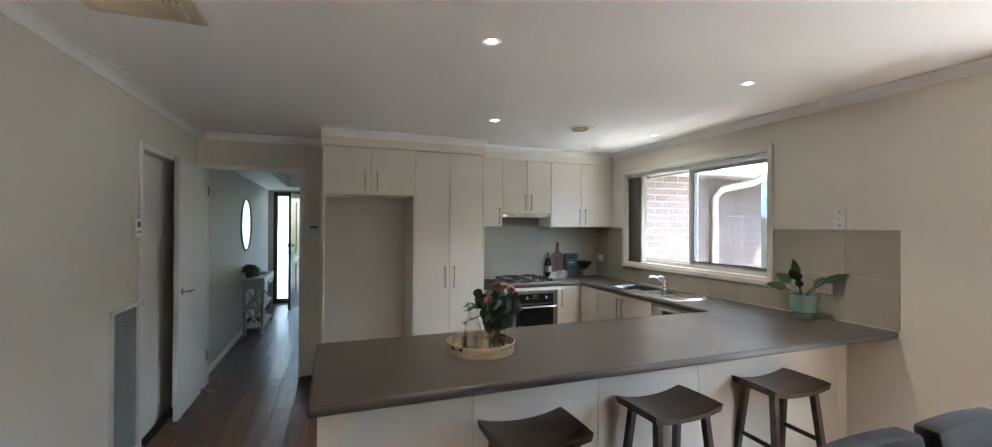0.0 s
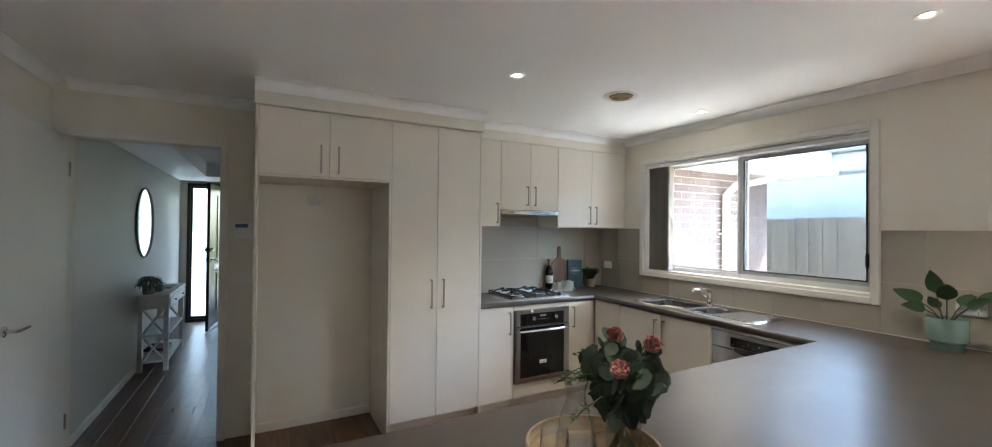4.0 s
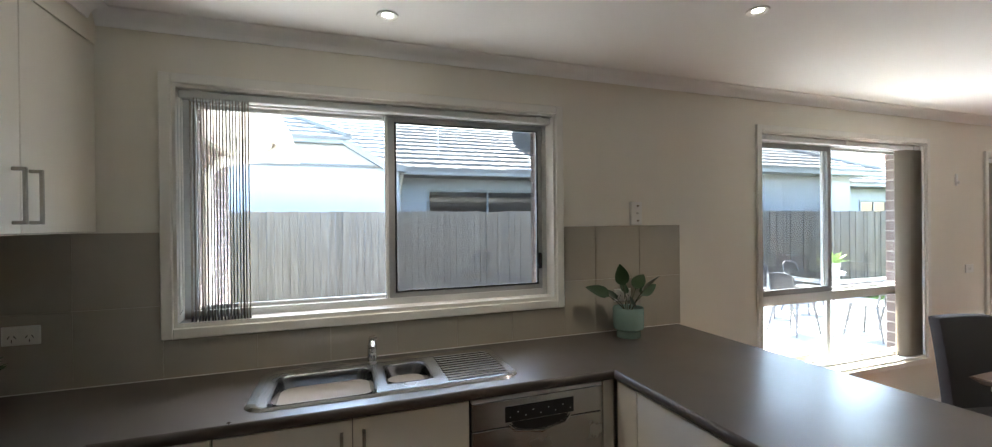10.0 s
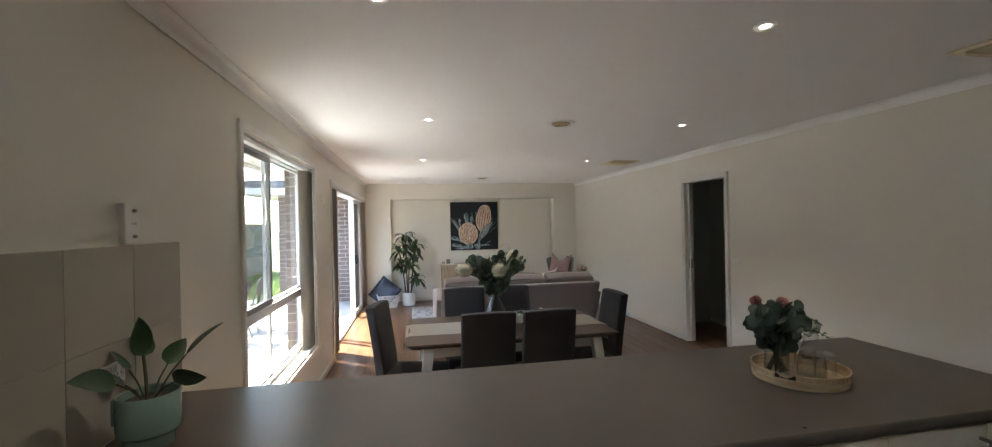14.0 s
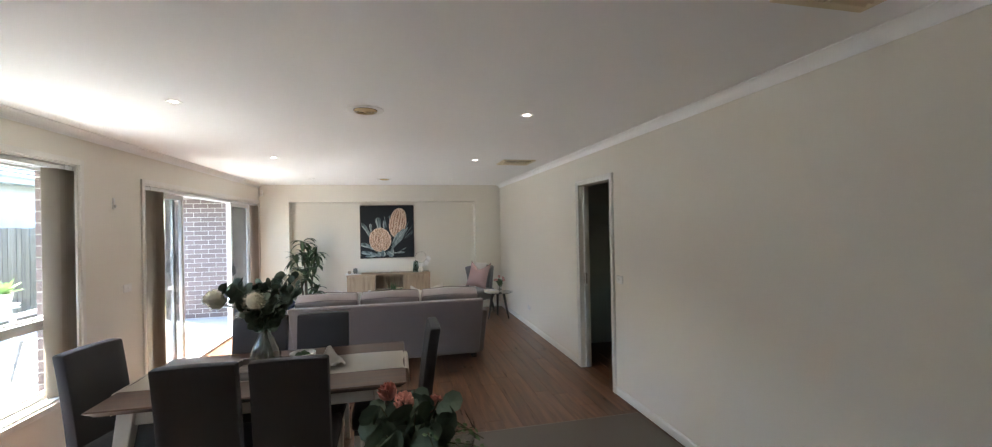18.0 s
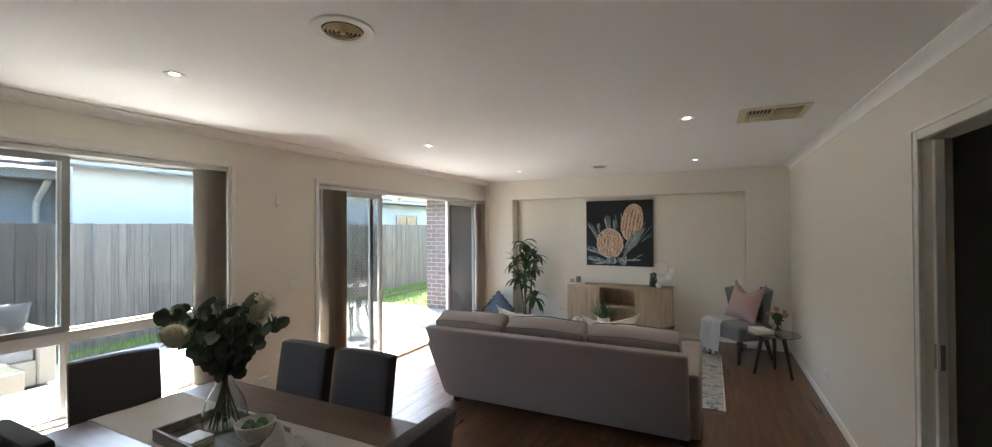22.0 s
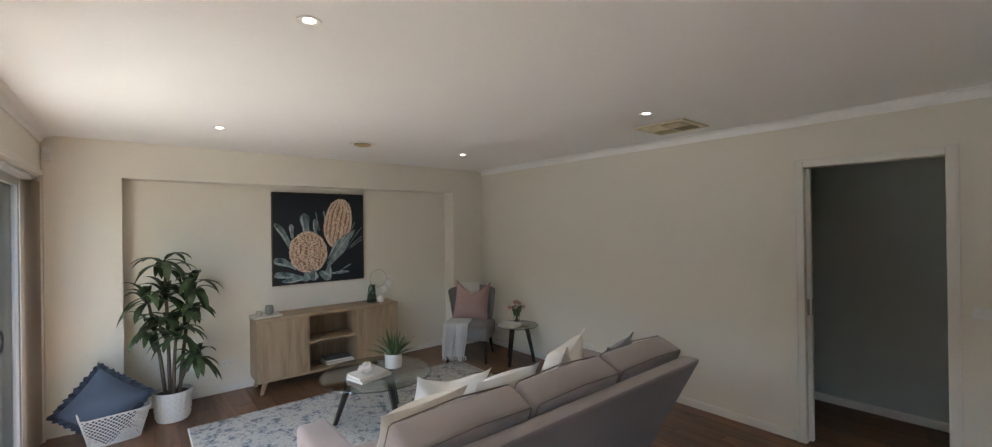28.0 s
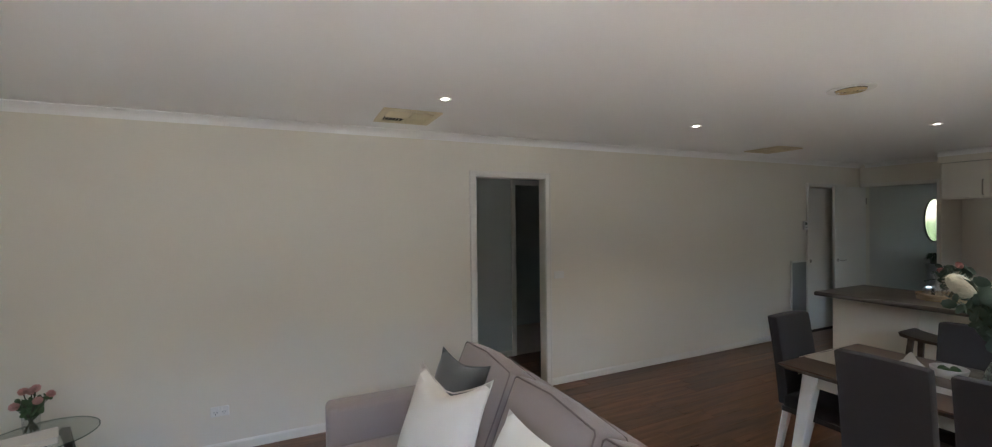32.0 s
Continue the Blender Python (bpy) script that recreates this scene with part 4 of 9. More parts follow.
w2 = tagged(new("window_2"), "tall silver aluminium window with a transom and a screened sash", "window", kind="structure")
y0, y1, z0, z1 = DW2
reveal(w2, y0, y1, z0, z1, W + 0.001, 4.468)
part("window_frame", slab(bmesh.new(), "x", 4.469, 4.535, (y0, y1, z0, z1), [(y0 + 0.035, y1 - 0.035, z0 + 0.05, 0.945), (y0 + 0.035, y1 - 0.035, 1.0, z1 - 0.05)]), "alu", w2)
sash(w2, y0 + 0.03, 5.46, 0.998, z1 - 0.045, 4.506, 4.526, 0.022)
sash(w2, 5.41, y1 - 0.03, 0.998, z1 - 0.045, 4.478, 4.500, 0.04, "alu_dark")
fly_screen(w2, 5.45, y1 - 0.06, 1.03, z1 - 0.08, 4.531)
sash(w2, y0 + 0.03, 5.43, z0 + 0.045, 0.947, 4.490, 4.510, 0.020, name="lower_light")
sash(w2, 5.431, y1 - 0.03, z0 + 0.045, 0.947, 4.490, 4.510, 0.020, name="lower_light")

w3 = tagged(new("window_3"), "silver aluminium sliding patio door, middle panels slid open", "sliding door", kind="structure")
y0, y1, z0, z1 = SD
reveal(w3, y0, y1, z0, z1, W + 0.001, 4.440, sill=False)
part("window_frame", slab(bmesh.new(), "x", 4.441, 4.555, (y0, y1, -0.012, z1), [(y0 + 0.04, y1 - 0.04, 0.03, z1 - 0.05)]), "alu", w3)
sash(w3, 2.66, y1 - 0.03, 0.031, z1 - 0.045, 4.518, 4.548, 0.055)
sash(w3, 2.545, 3.42, 0.031, z1 - 0.045, 4.482, 4.512, 0.055)
sash(w3, 0.10, 1.02, 0.031, z1 - 0.045, 4.518, 4.548, 0.055)
s = sash(w3, 0.98, 1.10, 0.031, z1 - 0.045, 4.482, 4.512, 0.05)
sash(w3, 0.30, 1.14, 0.031, z1 - 0.045, 4.447, 4.477, 0.06)
fly_screen(w3, 2.60, 3.365, 0.085, z1 - 0.10, 4.515)
fly_screen(w3, 0.36, 1.08, 0.09, z1 - 0.105, 4.480, "screen_door")
part("pull_handle", tube(bmesh.new(), [(4.447, 1.105, 0.93), (4.415, 1.105, 0.94), (4.408, 1.105, 1.0), (4.415, 1.105, 1.06), (4.447, 1.105, 1.07)], 0.011, 10), "black", w3, "black pull handle", True)
part("lock", bx(4.425, 4.447, 1.085, 1.125, 0.955, 1.045, bev=0.008), "black", w3, "black latch body")
part("lock", bx(4.455, 4.482, 1.03, 1.06, 0.93, 1.07, bev=0.008), "black", w3, "black latch body")
for i in range(4):
    part("decal", tube(bmesh.new(), arc((4.4815, 2.83 + 0.027 * i, 0.98), 0.02, 0, 342, 12, "yz"), 0.0016, 5), "inkwhite", w3, "white ring safety decal", False)


def blind(name, label, y0, y1, z0, z1, x, stack, n, mats, rail=(None, None), angle=8):
    """A vertical blind drawn aside: headrail, vanes, chain with a tassel."""
    b = thing(name, pose(0, 0, 0), label, "blind")
    ra, rb = rail
    part("headrail", bx(x - 0.022, x + 0.022, ra, rb, z1, z1 + 0.034, bev=0.004), "alu", b, "white metal headrail")
    bm = bmesh.new()
    n1 = 6
    vs = [[bm.verts.new((0.0445 * (2 * i / n1 - 1), 0.004 * (1 - (2 * i / n1 - 1) ** 2), z)) for i in range(n1 + 1)] for z in (z0, z1)]
    for i in range(n1):
        bm.faces.new((vs[0][i], vs[0][i + 1], vs[1][i + 1], vs[1][i]))
    bmesh.ops.solidify(bm, geom=bm.faces[:], thickness=0.0006)
    rnd = random.Random(n)
    first = part("vane", bm, mats, b, "", True, pose(x, stack[0], 0, 0, 0, angle))
    for i in range(1, n):
        again(first, b, pose(x + rnd.uniform(-0.002, 0.002), stack[0] + (stack[1] - stack[0]) * i / (n - 1) + rnd.uniform(-0.002, 0.002), 0, 0, 0, angle + rnd.uniform(-2, 2)))
    wt_ = part("weight", bx(-0.030, 0.030, -0.0025, 0.0025, z0 - 0.004, z0 + 0.022, bev=0.001), "bookgrey", b, "grey hem weight", False, first.matrix_basis)
    for v in [c for c in b.children if c.name.startswith("vane")][1:]:
        again(wt_, b, v.matrix_basis)
    for k in range(3):
        yb = ra + (rb - ra) * (0.04 + 0.46 * k)
        part("bracket", bx(x - 0.026, x - 0.021, yb - 0.016, yb + 0.016, z1 + 0.006, z1 + 0.040, bev=0.001), "alu", b, "white clip bracket")
    yc = stack[0] - 0.03 if stack[0] < (ra + rb) / 2 else stack[1] + 0.03
    part("chain", tube(bmesh.new(), [(x - 0.02, yc, z1), (x - 0.02, yc, z1 - 0.9), (x - 0.018, yc + 0.012, z1 - 0.92), (x - 0.018, yc + 0.012, z1)], 0.0022, 5), "white", b, "white bead chain")
    return b


blind("kitchen_blind", "taupe vertical blind drawn to one side of the kitchen window", 0, 0, 1.125, 2.085, 4.420, (9.285, 9.505), 19, "blind", (7.80, 9.545), 12)
blind("dining_blind", "taupe vertical blind drawn to one side of the tall window", 0, 0, 0.445, 2.085, 4.420, (4.52, 4.68), 16, "blind", (4.485, 6.245), 35)
blind("door_blind", "taupe vertical blind stacked beside the sliding door", 0, 0, 0.03, 2.02, 4.408, (3.25, 3.50), 24, "blind", (0.09, 3.57), 30)
blind("door_blind_pale", "vertical blind beside the sliding door, sunlight put into its beige", 0, 0, 0.03, 2.02, 4.408, (0.10, 0.26), 16, "blind_pale", (0.085, 0.30), 30)


# ---------------- kitchen cupboards ----------------
def bar_handle(parent, x, z, length, y=-0.001, horizontal=False):
    """A flat satin D handle on the front face y, its middle at x, z."""
    h, r = length / 2, 0.0055
    pts = [(x, y, z - h), (x, y - 0.030, z - h), (x, y - 0.030, z + h), (x, y, z + h)]
    if horizontal:
        pts = [(x - h, y, z), (x - h, y - 0.03, z), (x + h, y - 0.03, z), (x + h, y, z)]
    bm = bmesh.new()
    for a, b in zip(pts, pts[1:]):
        lo, hi = [min(i, j) for i, j in zip(a, b)], [max(i, j) for i, j in zip(a, b)]
        box(bm, lo[0] - r, hi[0] + r, lo[1] - r * 0.8, hi[1] + (0 if hi[1] == y else r * 0.8), lo[2] - r, hi[2] + r, bev=0.0015)
    part("handle", bm, "nickel", parent, "satin nickel bar handle")


def unit(name, label, m, w, depth, h, doors, toe=0.0, group="kitchen cupboards", open_body=None, mat="cab"):
    """A cupboard: carcass, doors with thin gaps round them, handles. doors: x0, x1, z0, z1, handle x or None, handle z, length."""
    u = thing(name, m, label, "cupboard", group)
    part("body", bx(0.001, w - 0.001, 0.020, depth, toe, h) if open_body is None else open_body, "carcass", u)
    if toe:
        part("kickboard", bx(0.001, w - 0.001, 0.055, 0.070, 0.0, toe), mat, u, "cream recessed kickboard")
    for x0, x1, z0, z1, hx, hz, hl in doors:
        dr = part("door", bx(x0 + 0.0016, x1 - 0.0016, 0.0, 0.018, z0 + 0.0016, z1 - 0.0016, bev=0.0014), mat, u)
        if hx is not None:
            bar_handle(dr, hx, hz, hl)
    return u


FY = 9.600
u = unit("overhead_cupboard", "cream two-door cupboard over the empty fridge space", pose(1.116, FY, 1.832), 0.826, 0.55, 0.43,
         [(0.0, 0.413, 0, 0.425, 0.358, 0.115, 0.17), (0.413, 0.826, 0, 0.425, 0.468, 0.115, 0.17)])
part("underside", bx(0.002, 0.824, 0.004, 0.55, -0.014, -0.0005), "cab", u)
u = thing("end_panel", pose(1.098, FY - 0.004, 0.0), "tall cream panel beside the fridge space", "cupboard panel")
part("board", bx(0, 0.017, 0, YB - FY, 0, 2.26, bev=0.001), "cab", u)
part("edge_strip", bx(0.0008, 0.0162, -0.0024, -0.0003, 0.001, 2.259), "cab", u)
u = unit("pantry_cupboard", "tall cream two-door pantry cupboard with long handles", pose(1.943, FY, 0), 0.697, 0.55, 2.26,
         [(0.0, 0.347, 0.115, 2.255, 0.300, 1.02, 0.20), (0.347, 0.695, 0.115, 2.255, 0.392, 1.02, 0.20)], toe=0.11)
part("side_panel", bx(-0.016, -0.0005, 0.001, 0.55, 0, 2.26, bev=0.001), "cab", u)
part("side_panel", bx(0.6975, 0.714, 0.001, 0.55, 0, 2.26, bev=0.001), "cab", u)
# wall cupboards
UY = 9.813
unit("wall_cupboard", "narrow cream wall cupboard beside the range hood", pose(2.661, UY, 1.522), 0.279, 0.345, 0.74, [(0, 0.279, 0, 0.738, 0.238, 0.115, 0.16)])
unit("wall_cupboard", "cream two-door wall cupboard over the range hood", pose(2.941, UY, 1.668), 0.601, 0.345, 0.594,
     [(0, 0.30, 0, 0.592, 0.262, 0.125, 0.16), (0.30, 0.601, 0, 0.592, 0.340, 0.125, 0.16)])
u = unit("wall_cupboard", "cream two-door wall cupboard in the corner", pose(3.543, UY, 1.522), 0.795, 0.345, 0.74,
         [(0, 0.40, 0, 0.738, 0.362, 0.115, 0.16), (0.40, 0.795, 0, 0.738, 0.438, 0.115, 0.16)])
part("filler", bx(0.7955, 0.829, 0.002, 0.02, 0, 0.738), "cab", u)
part("underside", bx(0.0, 0.829, 0.019, 0.345, -0.004, -0.0005), "cab", u)
part("side_panel", bx(-0.0005, 0.0005, 0.02, 0.345, 0.0, 0.738), "cab", u)
# base cupboards on the north run
unit("base_cupboard", "cream base cupboard beside the oven", pose(2.66, FY + 0.012, 0), 0.30, 0.53, 0.868, [(0, 0.30, 0.115, 0.866, 0.258, 0.735, 0.17)], toe=0.11)
u = unit("oven_housing", "cream surround panels of the built-in oven", pose(2.961, FY + 0.012, 0), 0.559, 0.53, 0.868,
         [(0, 0.559, 0.832, 0.866, None, 0, 0), (0, 0.559, 0.115, 0.230, None, 0, 0)], toe=0.11)
unit("base_cupboard", "narrow cream base cupboard in the corner", pose(3.521, FY + 0.012, 0), 0.289, 0.53, 0.868, [(0, 0.287, 0.115, 0.866, 0.04, 0.735, 0.17)], toe=0.11)
# base cupboards under the window, fronts facing west
FX = 3.812


def westward(y, z=0.0):
    return pose(FX, y, z, 0, 0, -90)


unit("base_cupboard", "blank cream corner cupboard front", westward(FY + 0.008), 0.312, 0.55, 0.868, [(0, 0.312, 0.115, 0.866, None, 0, 0)], toe=0.11)
unit("sink_cupboard", "cream two-door cupboard under the sink", westward(9.29), 0.842, 0.55, 0.868,
     [(0, 0.421, 0.115, 0.866, 0.385, 0.735, 0.17), (0.421, 0.842, 0.115, 0.866, 0.458, 0.735, 0.17)], toe=0.11)
u = thing("filler_panel", westward(7.858), "cream filler panel beside the dishwasher", "cupboard panel")
part("board", bx(0.0, 0.05, 0.0, 0.02, 0.0, 0.868), "cab", u)
# peninsula
PX0, PY0, PY1 = 1.165, 7.225, 7.80
u = thing("peninsula_cupboards", pose(PX0, PY1, 0, 0, 0, 180), "cream peninsula cupboards with doors on the kitchen side", "cupboard", "kitchen cupboards")
part("body", bx(-2.63, -0.001, 0.020, 0.555, 0.0, 0.868), "carcass", u)
part("end_panel", bx(-0.0005, 0.016, 0.0, 0.575, 0, 0.868, bev=0.001), "cab", u)
for i, (x0, x1, hx) in enumerate(((-0.40, -0.0, -0.365), (-0.80, -0.40, -0.435), (-1.20, -0.80, -1.165), (-1.60, -1.20, -1.235), (-2.05, -1.60, -2.01), (-2.50, -2.05, -2.09))):
    dr = part("door", bx(x0 + 0.0016, x1 - 0.0016, 0.0, 0.018, 0.117, 0.864, bev=0.0014), "cab", u)
    bar_handle(dr, hx, 0.735, 0.17)
part("filler", bx(-2.63, -2.502, 0.0, 0.018, 0.117, 0.864), "cab", u)
part("kickboard", bx(-2.63, 0.0, 0.019, 0.0195, 0.0, 0.115), "cab", u)
u = thing("breakfast_bar_cladding", pose(PX0 - 0.016, PY0, 0), "cream laminate panels on the dining side of the peninsula", "cupboard panel")
for a, b in zip((0.0, 0.651, 1.311, 1.961), (0.651, 1.311, 1.961, 3.13)):
    part("panel", bx(a + 0.0015, b - 0.0015, 0.0, 0.016, 0.0, 0.868, bev=0.001), "cab", u)
part("corner_post", bx(3.132, 3.22, 0.0, 0.03, 0.0, 0.868, bev=0.001), "cab", u)

# worktop: one slab with the sink cut-outs, rounded front edges
TOP = 0.910
SB = ((3.905, 4.215, 8.78, 9.15), (3.975, 4.205, 8.55, 8.735))   # sink bowls: x, y
wt = thing("worktop", pose(0, 0, 0), "brown-grey laminate worktop, U-shaped with a breakfast bar", "worktop")
part("slab", slab(bmesh.new(), "z", 0.870, TOP, (1.137, W - 0.0015, 6.962, YB - 0.0015),
                  [(1.0, 2.655, 7.803, 11), (2.655, 3.807, 7.803, 9.605), *SB]), "bench", wt)


def nosing(a, b, out):
    """Half-round front edge from a to b, bulging towards out."""
    a, b, o = Vector(a), Vector(b), Vector(out)
    bm, rings = bmesh.new(), []
    for p in (a, b):
        rings.append([bm.verts.new(p + o * 0.0125 * math.cos(radians(t)) + Vector((0, 0, 0.0199 * math.sin(radians(t)) - 0.0))) for t in range(-90, 91, 18)])
    for i in range(len(rings[0]) - 1):
        bm.faces.new((rings[0][i], rings[1][i], rings[1][i + 1], rings[0][i + 1]))
    for rg in rings:
        bm.faces.new(rg)
    bmesh.ops.recalc_face_normals(bm, faces=bm.faces)
    part("rounded_edge", bm, "bench", wt, "", True)


ZE = 0.890
nosing((1.137, 6.962, ZE), (W - 0.002, 6.962, ZE), (0, -1, 0))
nosing((1.137, 7.803, ZE), (1.137, 6.962, ZE), (-1, 0, 0))
nosing((3.807, 7.803, ZE), (1.137, 7.803, ZE), (0, 1, 0))
nosing((3.807, 7.803, ZE), (3.807, 9.605, ZE), (-1, 0, 0))
nosing((2.655, 9.605, ZE), (3.807, 9.605, ZE), (0, -1, 0))
for cx, cy in ((1.137, 6.962), (1.137, 7.803)):
    part("rounded_corner", lathe(bmesh.new(), [(0, -0.0199)] + [(0.0125 * math.cos(radians(t)), 0.0199 * math.sin(radians(t))) for t in range(-90, 91, 18)] + [(0, 0.0199)], 20, (cx, cy, ZE)), "bench", wt, "", True)
part("sealant", bx(W - 0.010, W - 0.008, 6.96, YB - 0.012, TOP, TOP + 0.004), "white", wt, "white silicone joint")
part("sealant", bx(2.66, W - 0.012, YB - 0.010, YB - 0.008, TOP, TOP + 0.004), "white", wt, "white silicone joint")

# sink, drainer, tap
sk = thing("kitchen_sink", pose(0, 0, TOP), "stainless steel double bowl sink with ribbed drainer", "sink")
x0, x1, y0, y1 = 3.868, 4.292, 8.205, 9.225


def rounded(x0, x1, y0, y1, r, n=6):
    out = []
    for cx, cy, a in ((x1 - r, y1 - r, 0), (x0 + r, y1 - r, 90), (x0 + r, y0 + r, 180), (x1 - r, y0 + r, 270)):
        out += [(cx + r * math.cos(radians(a + 90 * i / n)), cy + r * math.sin(radians(a + 90 * i / n))) for i in range(n + 1)]
    return out


bm = slab(bmesh.new(), "z", 0.0005, 0.003, (x0 + 0.03, x1 - 0.03, y0 + 0.03, y1 - 0.03), SB)
part("deck", bm, "steel", sk)
bm = bmesh.new()
outer, inner = rounded(x0, x1, y0, y1, 0.075), rounded(x0 + 0.035, x1 - 0.035, y0 + 0.035, y1 - 0.035, 0.045)
va, vm, vb = [bm.verts.new((*p, 0.0005)) for p in outer], [bm.verts.new((p[0] * 0.75 + q[0] * 0.25, p[1] * 0.75 + q[1] * 0.25, 0.009)) for p, q in zip(outer, inner)], [bm.verts.new((*p, 0.0036)) for p in inner]
for i in range(len(va)):
    j = (i + 1) % len(va)
    bm.faces.new((va[i], va[j], vm[j], vm[i]))
    bm.faces.new((vm[i], vm[j], vb[j], vb[i]))
bmesh.ops.recalc_face_normals(bm, faces=bm.faces)
part("rim", bm, "bright", sk, "polished raised rim", True)
for k, (a0, a1, b0, b1) in enumerate(SB):
    bm, dep = bmesh.new(), (0.17, 0.12)[k]
    rings = []
    for ins, z in ((-0.004, 0.0042), (0.004, 0.0), (0.012, -0.02), (0.022, -dep + 0.03), (0.05, -dep), (0.09, -dep - 0.004)):
        rings.append([bm.verts.new((*p, z)) for p in rounded(a0 + ins, a1 - ins, b0 + ins, b1 - ins, 0.055 if ins < 0.05 else 0.02)])
    for ra, rb in zip(rings, rings[1:]):
        for i in range(len(ra)):
            bm.faces.new((ra[i], ra[(i + 1) % len(ra)], rb[(i + 1) % len(ra)], rb[i]))
    bm.faces.new(rings[-1])
    bowl = part("bowl", bm, "bowlsteel_shaded", sk, "stainless bowl", True)
    part("drain", lathe(bmesh.new(), [(0, 0.001), (0.035, 0.001), (0.04, 0.004), (0.042, 0.0)], 20, ((a0 + a1) / 2, (b0 + b1) / 2, -dep - 0.004)), "chrome", bowl, "", True)
for i in range(11):
    xx = 3.925 + i * 0.031
    part("drainer_rib", bx(xx, xx + 0.014, 8.245, 8.50, 0.003, 0.0075, bev=0.003), "bright", sk)
tp = thing("kitchen_tap", pose(4.255, 8.775, TOP + 0.003), "chrome mixer tap with a swivel spout behind the sink", "tap")
part("tap_base", lathe(bmesh.new(), [(0, 0), (0.027, 0), (0.026, 0.01), (0.021, 0.016), (0.021, 0.085), (0.019, 0.09), (0, 0.092)], 20), "chrome", tp, "", True)
part("spout", tube(bmesh.new(), [(-0.005, 0.0, 0.055), (-0.05, 0.002, 0.085), (-0.12, 0.006, 0.128), (-0.17, 0.008, 0.135), (-0.185, 0.009, 0.120)], [0.013, 0.012, 0.011, 0.011, 0.012], 12), "chrome", tp, "", True)
part("lever", tube(bmesh.new(), [(0, 0, 0.09), (0.0, 0, 0.112), (-0.03, -0.004, 0.128), (-0.085, -0.012, 0.135)], [0.017, 0.016, 0.009, 0.007], 12), "chrome", tp, "", True)

# oven
ov = thing("oven", pose(2.972, FY + 0.004, 0.232), "built-in stainless oven with black glass door and control panel", "oven")
OW, OH = 0.54, 0.598
part("body", bx(0.005, OW - 0.005, 0.012, 0.5, 0.0, OH - 0.002), "shade_dark", ov)
part("fascia", slab(bmesh.new(), "y", -0.006, 0.010, (0, OW, OH - 0.132, OH), [(0.045, OW - 0.055, OH - 0.130, OH - 0.030)]), "steel", ov, "brushed steel fascia")
cp = part("control_panel", bx(0.045, OW - 0.055, -0.0045, 0.008, OH - 0.130, OH - 0.030), "blackglass", ov, "black glass control panel")
for kx in (0.165, OW - 0.150):
    kn = part("knob", lathe(bmesh.new(), [(0, 0.028), (0.015, 0.028), (0.017, 0.024), (0.019, 0.0)], 20), "bright", ov, "metal control knob", True, Matrix.Translation((kx, -0.004, OH - 0.07)) @ pose(0, 0, 0, 90, 0, 0))
    part("grip", bx(-0.004, 0.004, -0.017, 0.017, 0.028, 0.036, bev=0.002), "bright", kn)
for i in range(6):
    part("button", lathe(bmesh.new(), [(0, 0.003), (0.004, 0.003), (0.005, 0.0)], 10), "bright", cp, "", True, Matrix.Translation((0.225 + i * 0.018, -0.004, OH - 0.083)) @ pose(0, 0, 0, 90, 0, 0))
part("display", bx(0.238, 0.30, -0.0052, -0.0042, OH - 0.062, OH - 0.046), "lcd", cp)
dr = part("door", slab(bmesh.new(), "y", -0.010, 0.010, (0, OW, 0.003, OH - 0.138), [(0.045, OW - 0.055, 0.045, OH - 0.142)]), "steel", ov, "brushed steel oven door")
part("window", bx(0.045, OW - 0.055, -0.008, 0.006, 0.045, OH - 0.142), "blackglass", dr, "black glass window")
part("badge", bx(0.235, 0.305, -0.0096, -0.0082, 0.145, 0.175), "inkwhite", dr, "white printed badge")
part("badge_bar", bx(0.245, 0.295, -0.0104, -0.0097, 0.153, 0.158), "ink", dr)
part("badge_bar", bx(0.22, 0.32, -0.0112, -0.0102, 0.035, 0.041), "ink", dr)
part("handle", tube(bmesh.new(), [(0.03, -0.010, OH - 0.165), (0.03, -0.05, OH - 0.165), (0.045, -0.056, OH - 0.165), (OW - 0.045, -0.056, OH - 0.165), (OW - 0.03, -0.05, OH - 0.165), (OW - 0.03, -0.010, OH - 0.165)], 0.0095, 12), "bright", ov, "polished steel bar handle", True)

# gas hob
hb = thing("gas_hob", pose(2.95, 9.645, TOP), "stainless steel four-burner gas hob with black iron trivets", "hob")
HW, HD = 0.60, 0.46
part("plate", bx(0, HW, 0, HD, 0.0005, 0.010, bev=0.004, seg=2), "bright", hb, "polished steel hob plate")
part("well", bx(0.014, HW - 0.014, 0.014, HD - 0.014, 0.0102, 0.0115, bev=0.0005), "hobsteel", hb, "brushed steel hob surface")
for bxx, byy, rr in ((0.14, 0.34, 0.038), (0.38, 0.34, 0.034), (0.14, 0.125, 0.045), (0.38, 0.125, 0.030)):
    br = part("burner", lathe(bmesh.new(), [(0, 0.0), (rr + 0.012, 0.0), (rr + 0.012, 0.006), (rr, 0.012), (rr, 0.020), (0, 0.020)], 24, (bxx, byy, 0.0118)), "alu_mid", hb, "aluminium burner ring", True)
    part("cap", lathe(bmesh.new(), [(0, 0.0), (rr * 1.02, 0.0), (rr * 1.05, 0.005), (rr * 0.9, 0.009), (0, 0.010)], 24, (bxx, byy, 0.032)), "blackiron", br, "black burner cap", True)
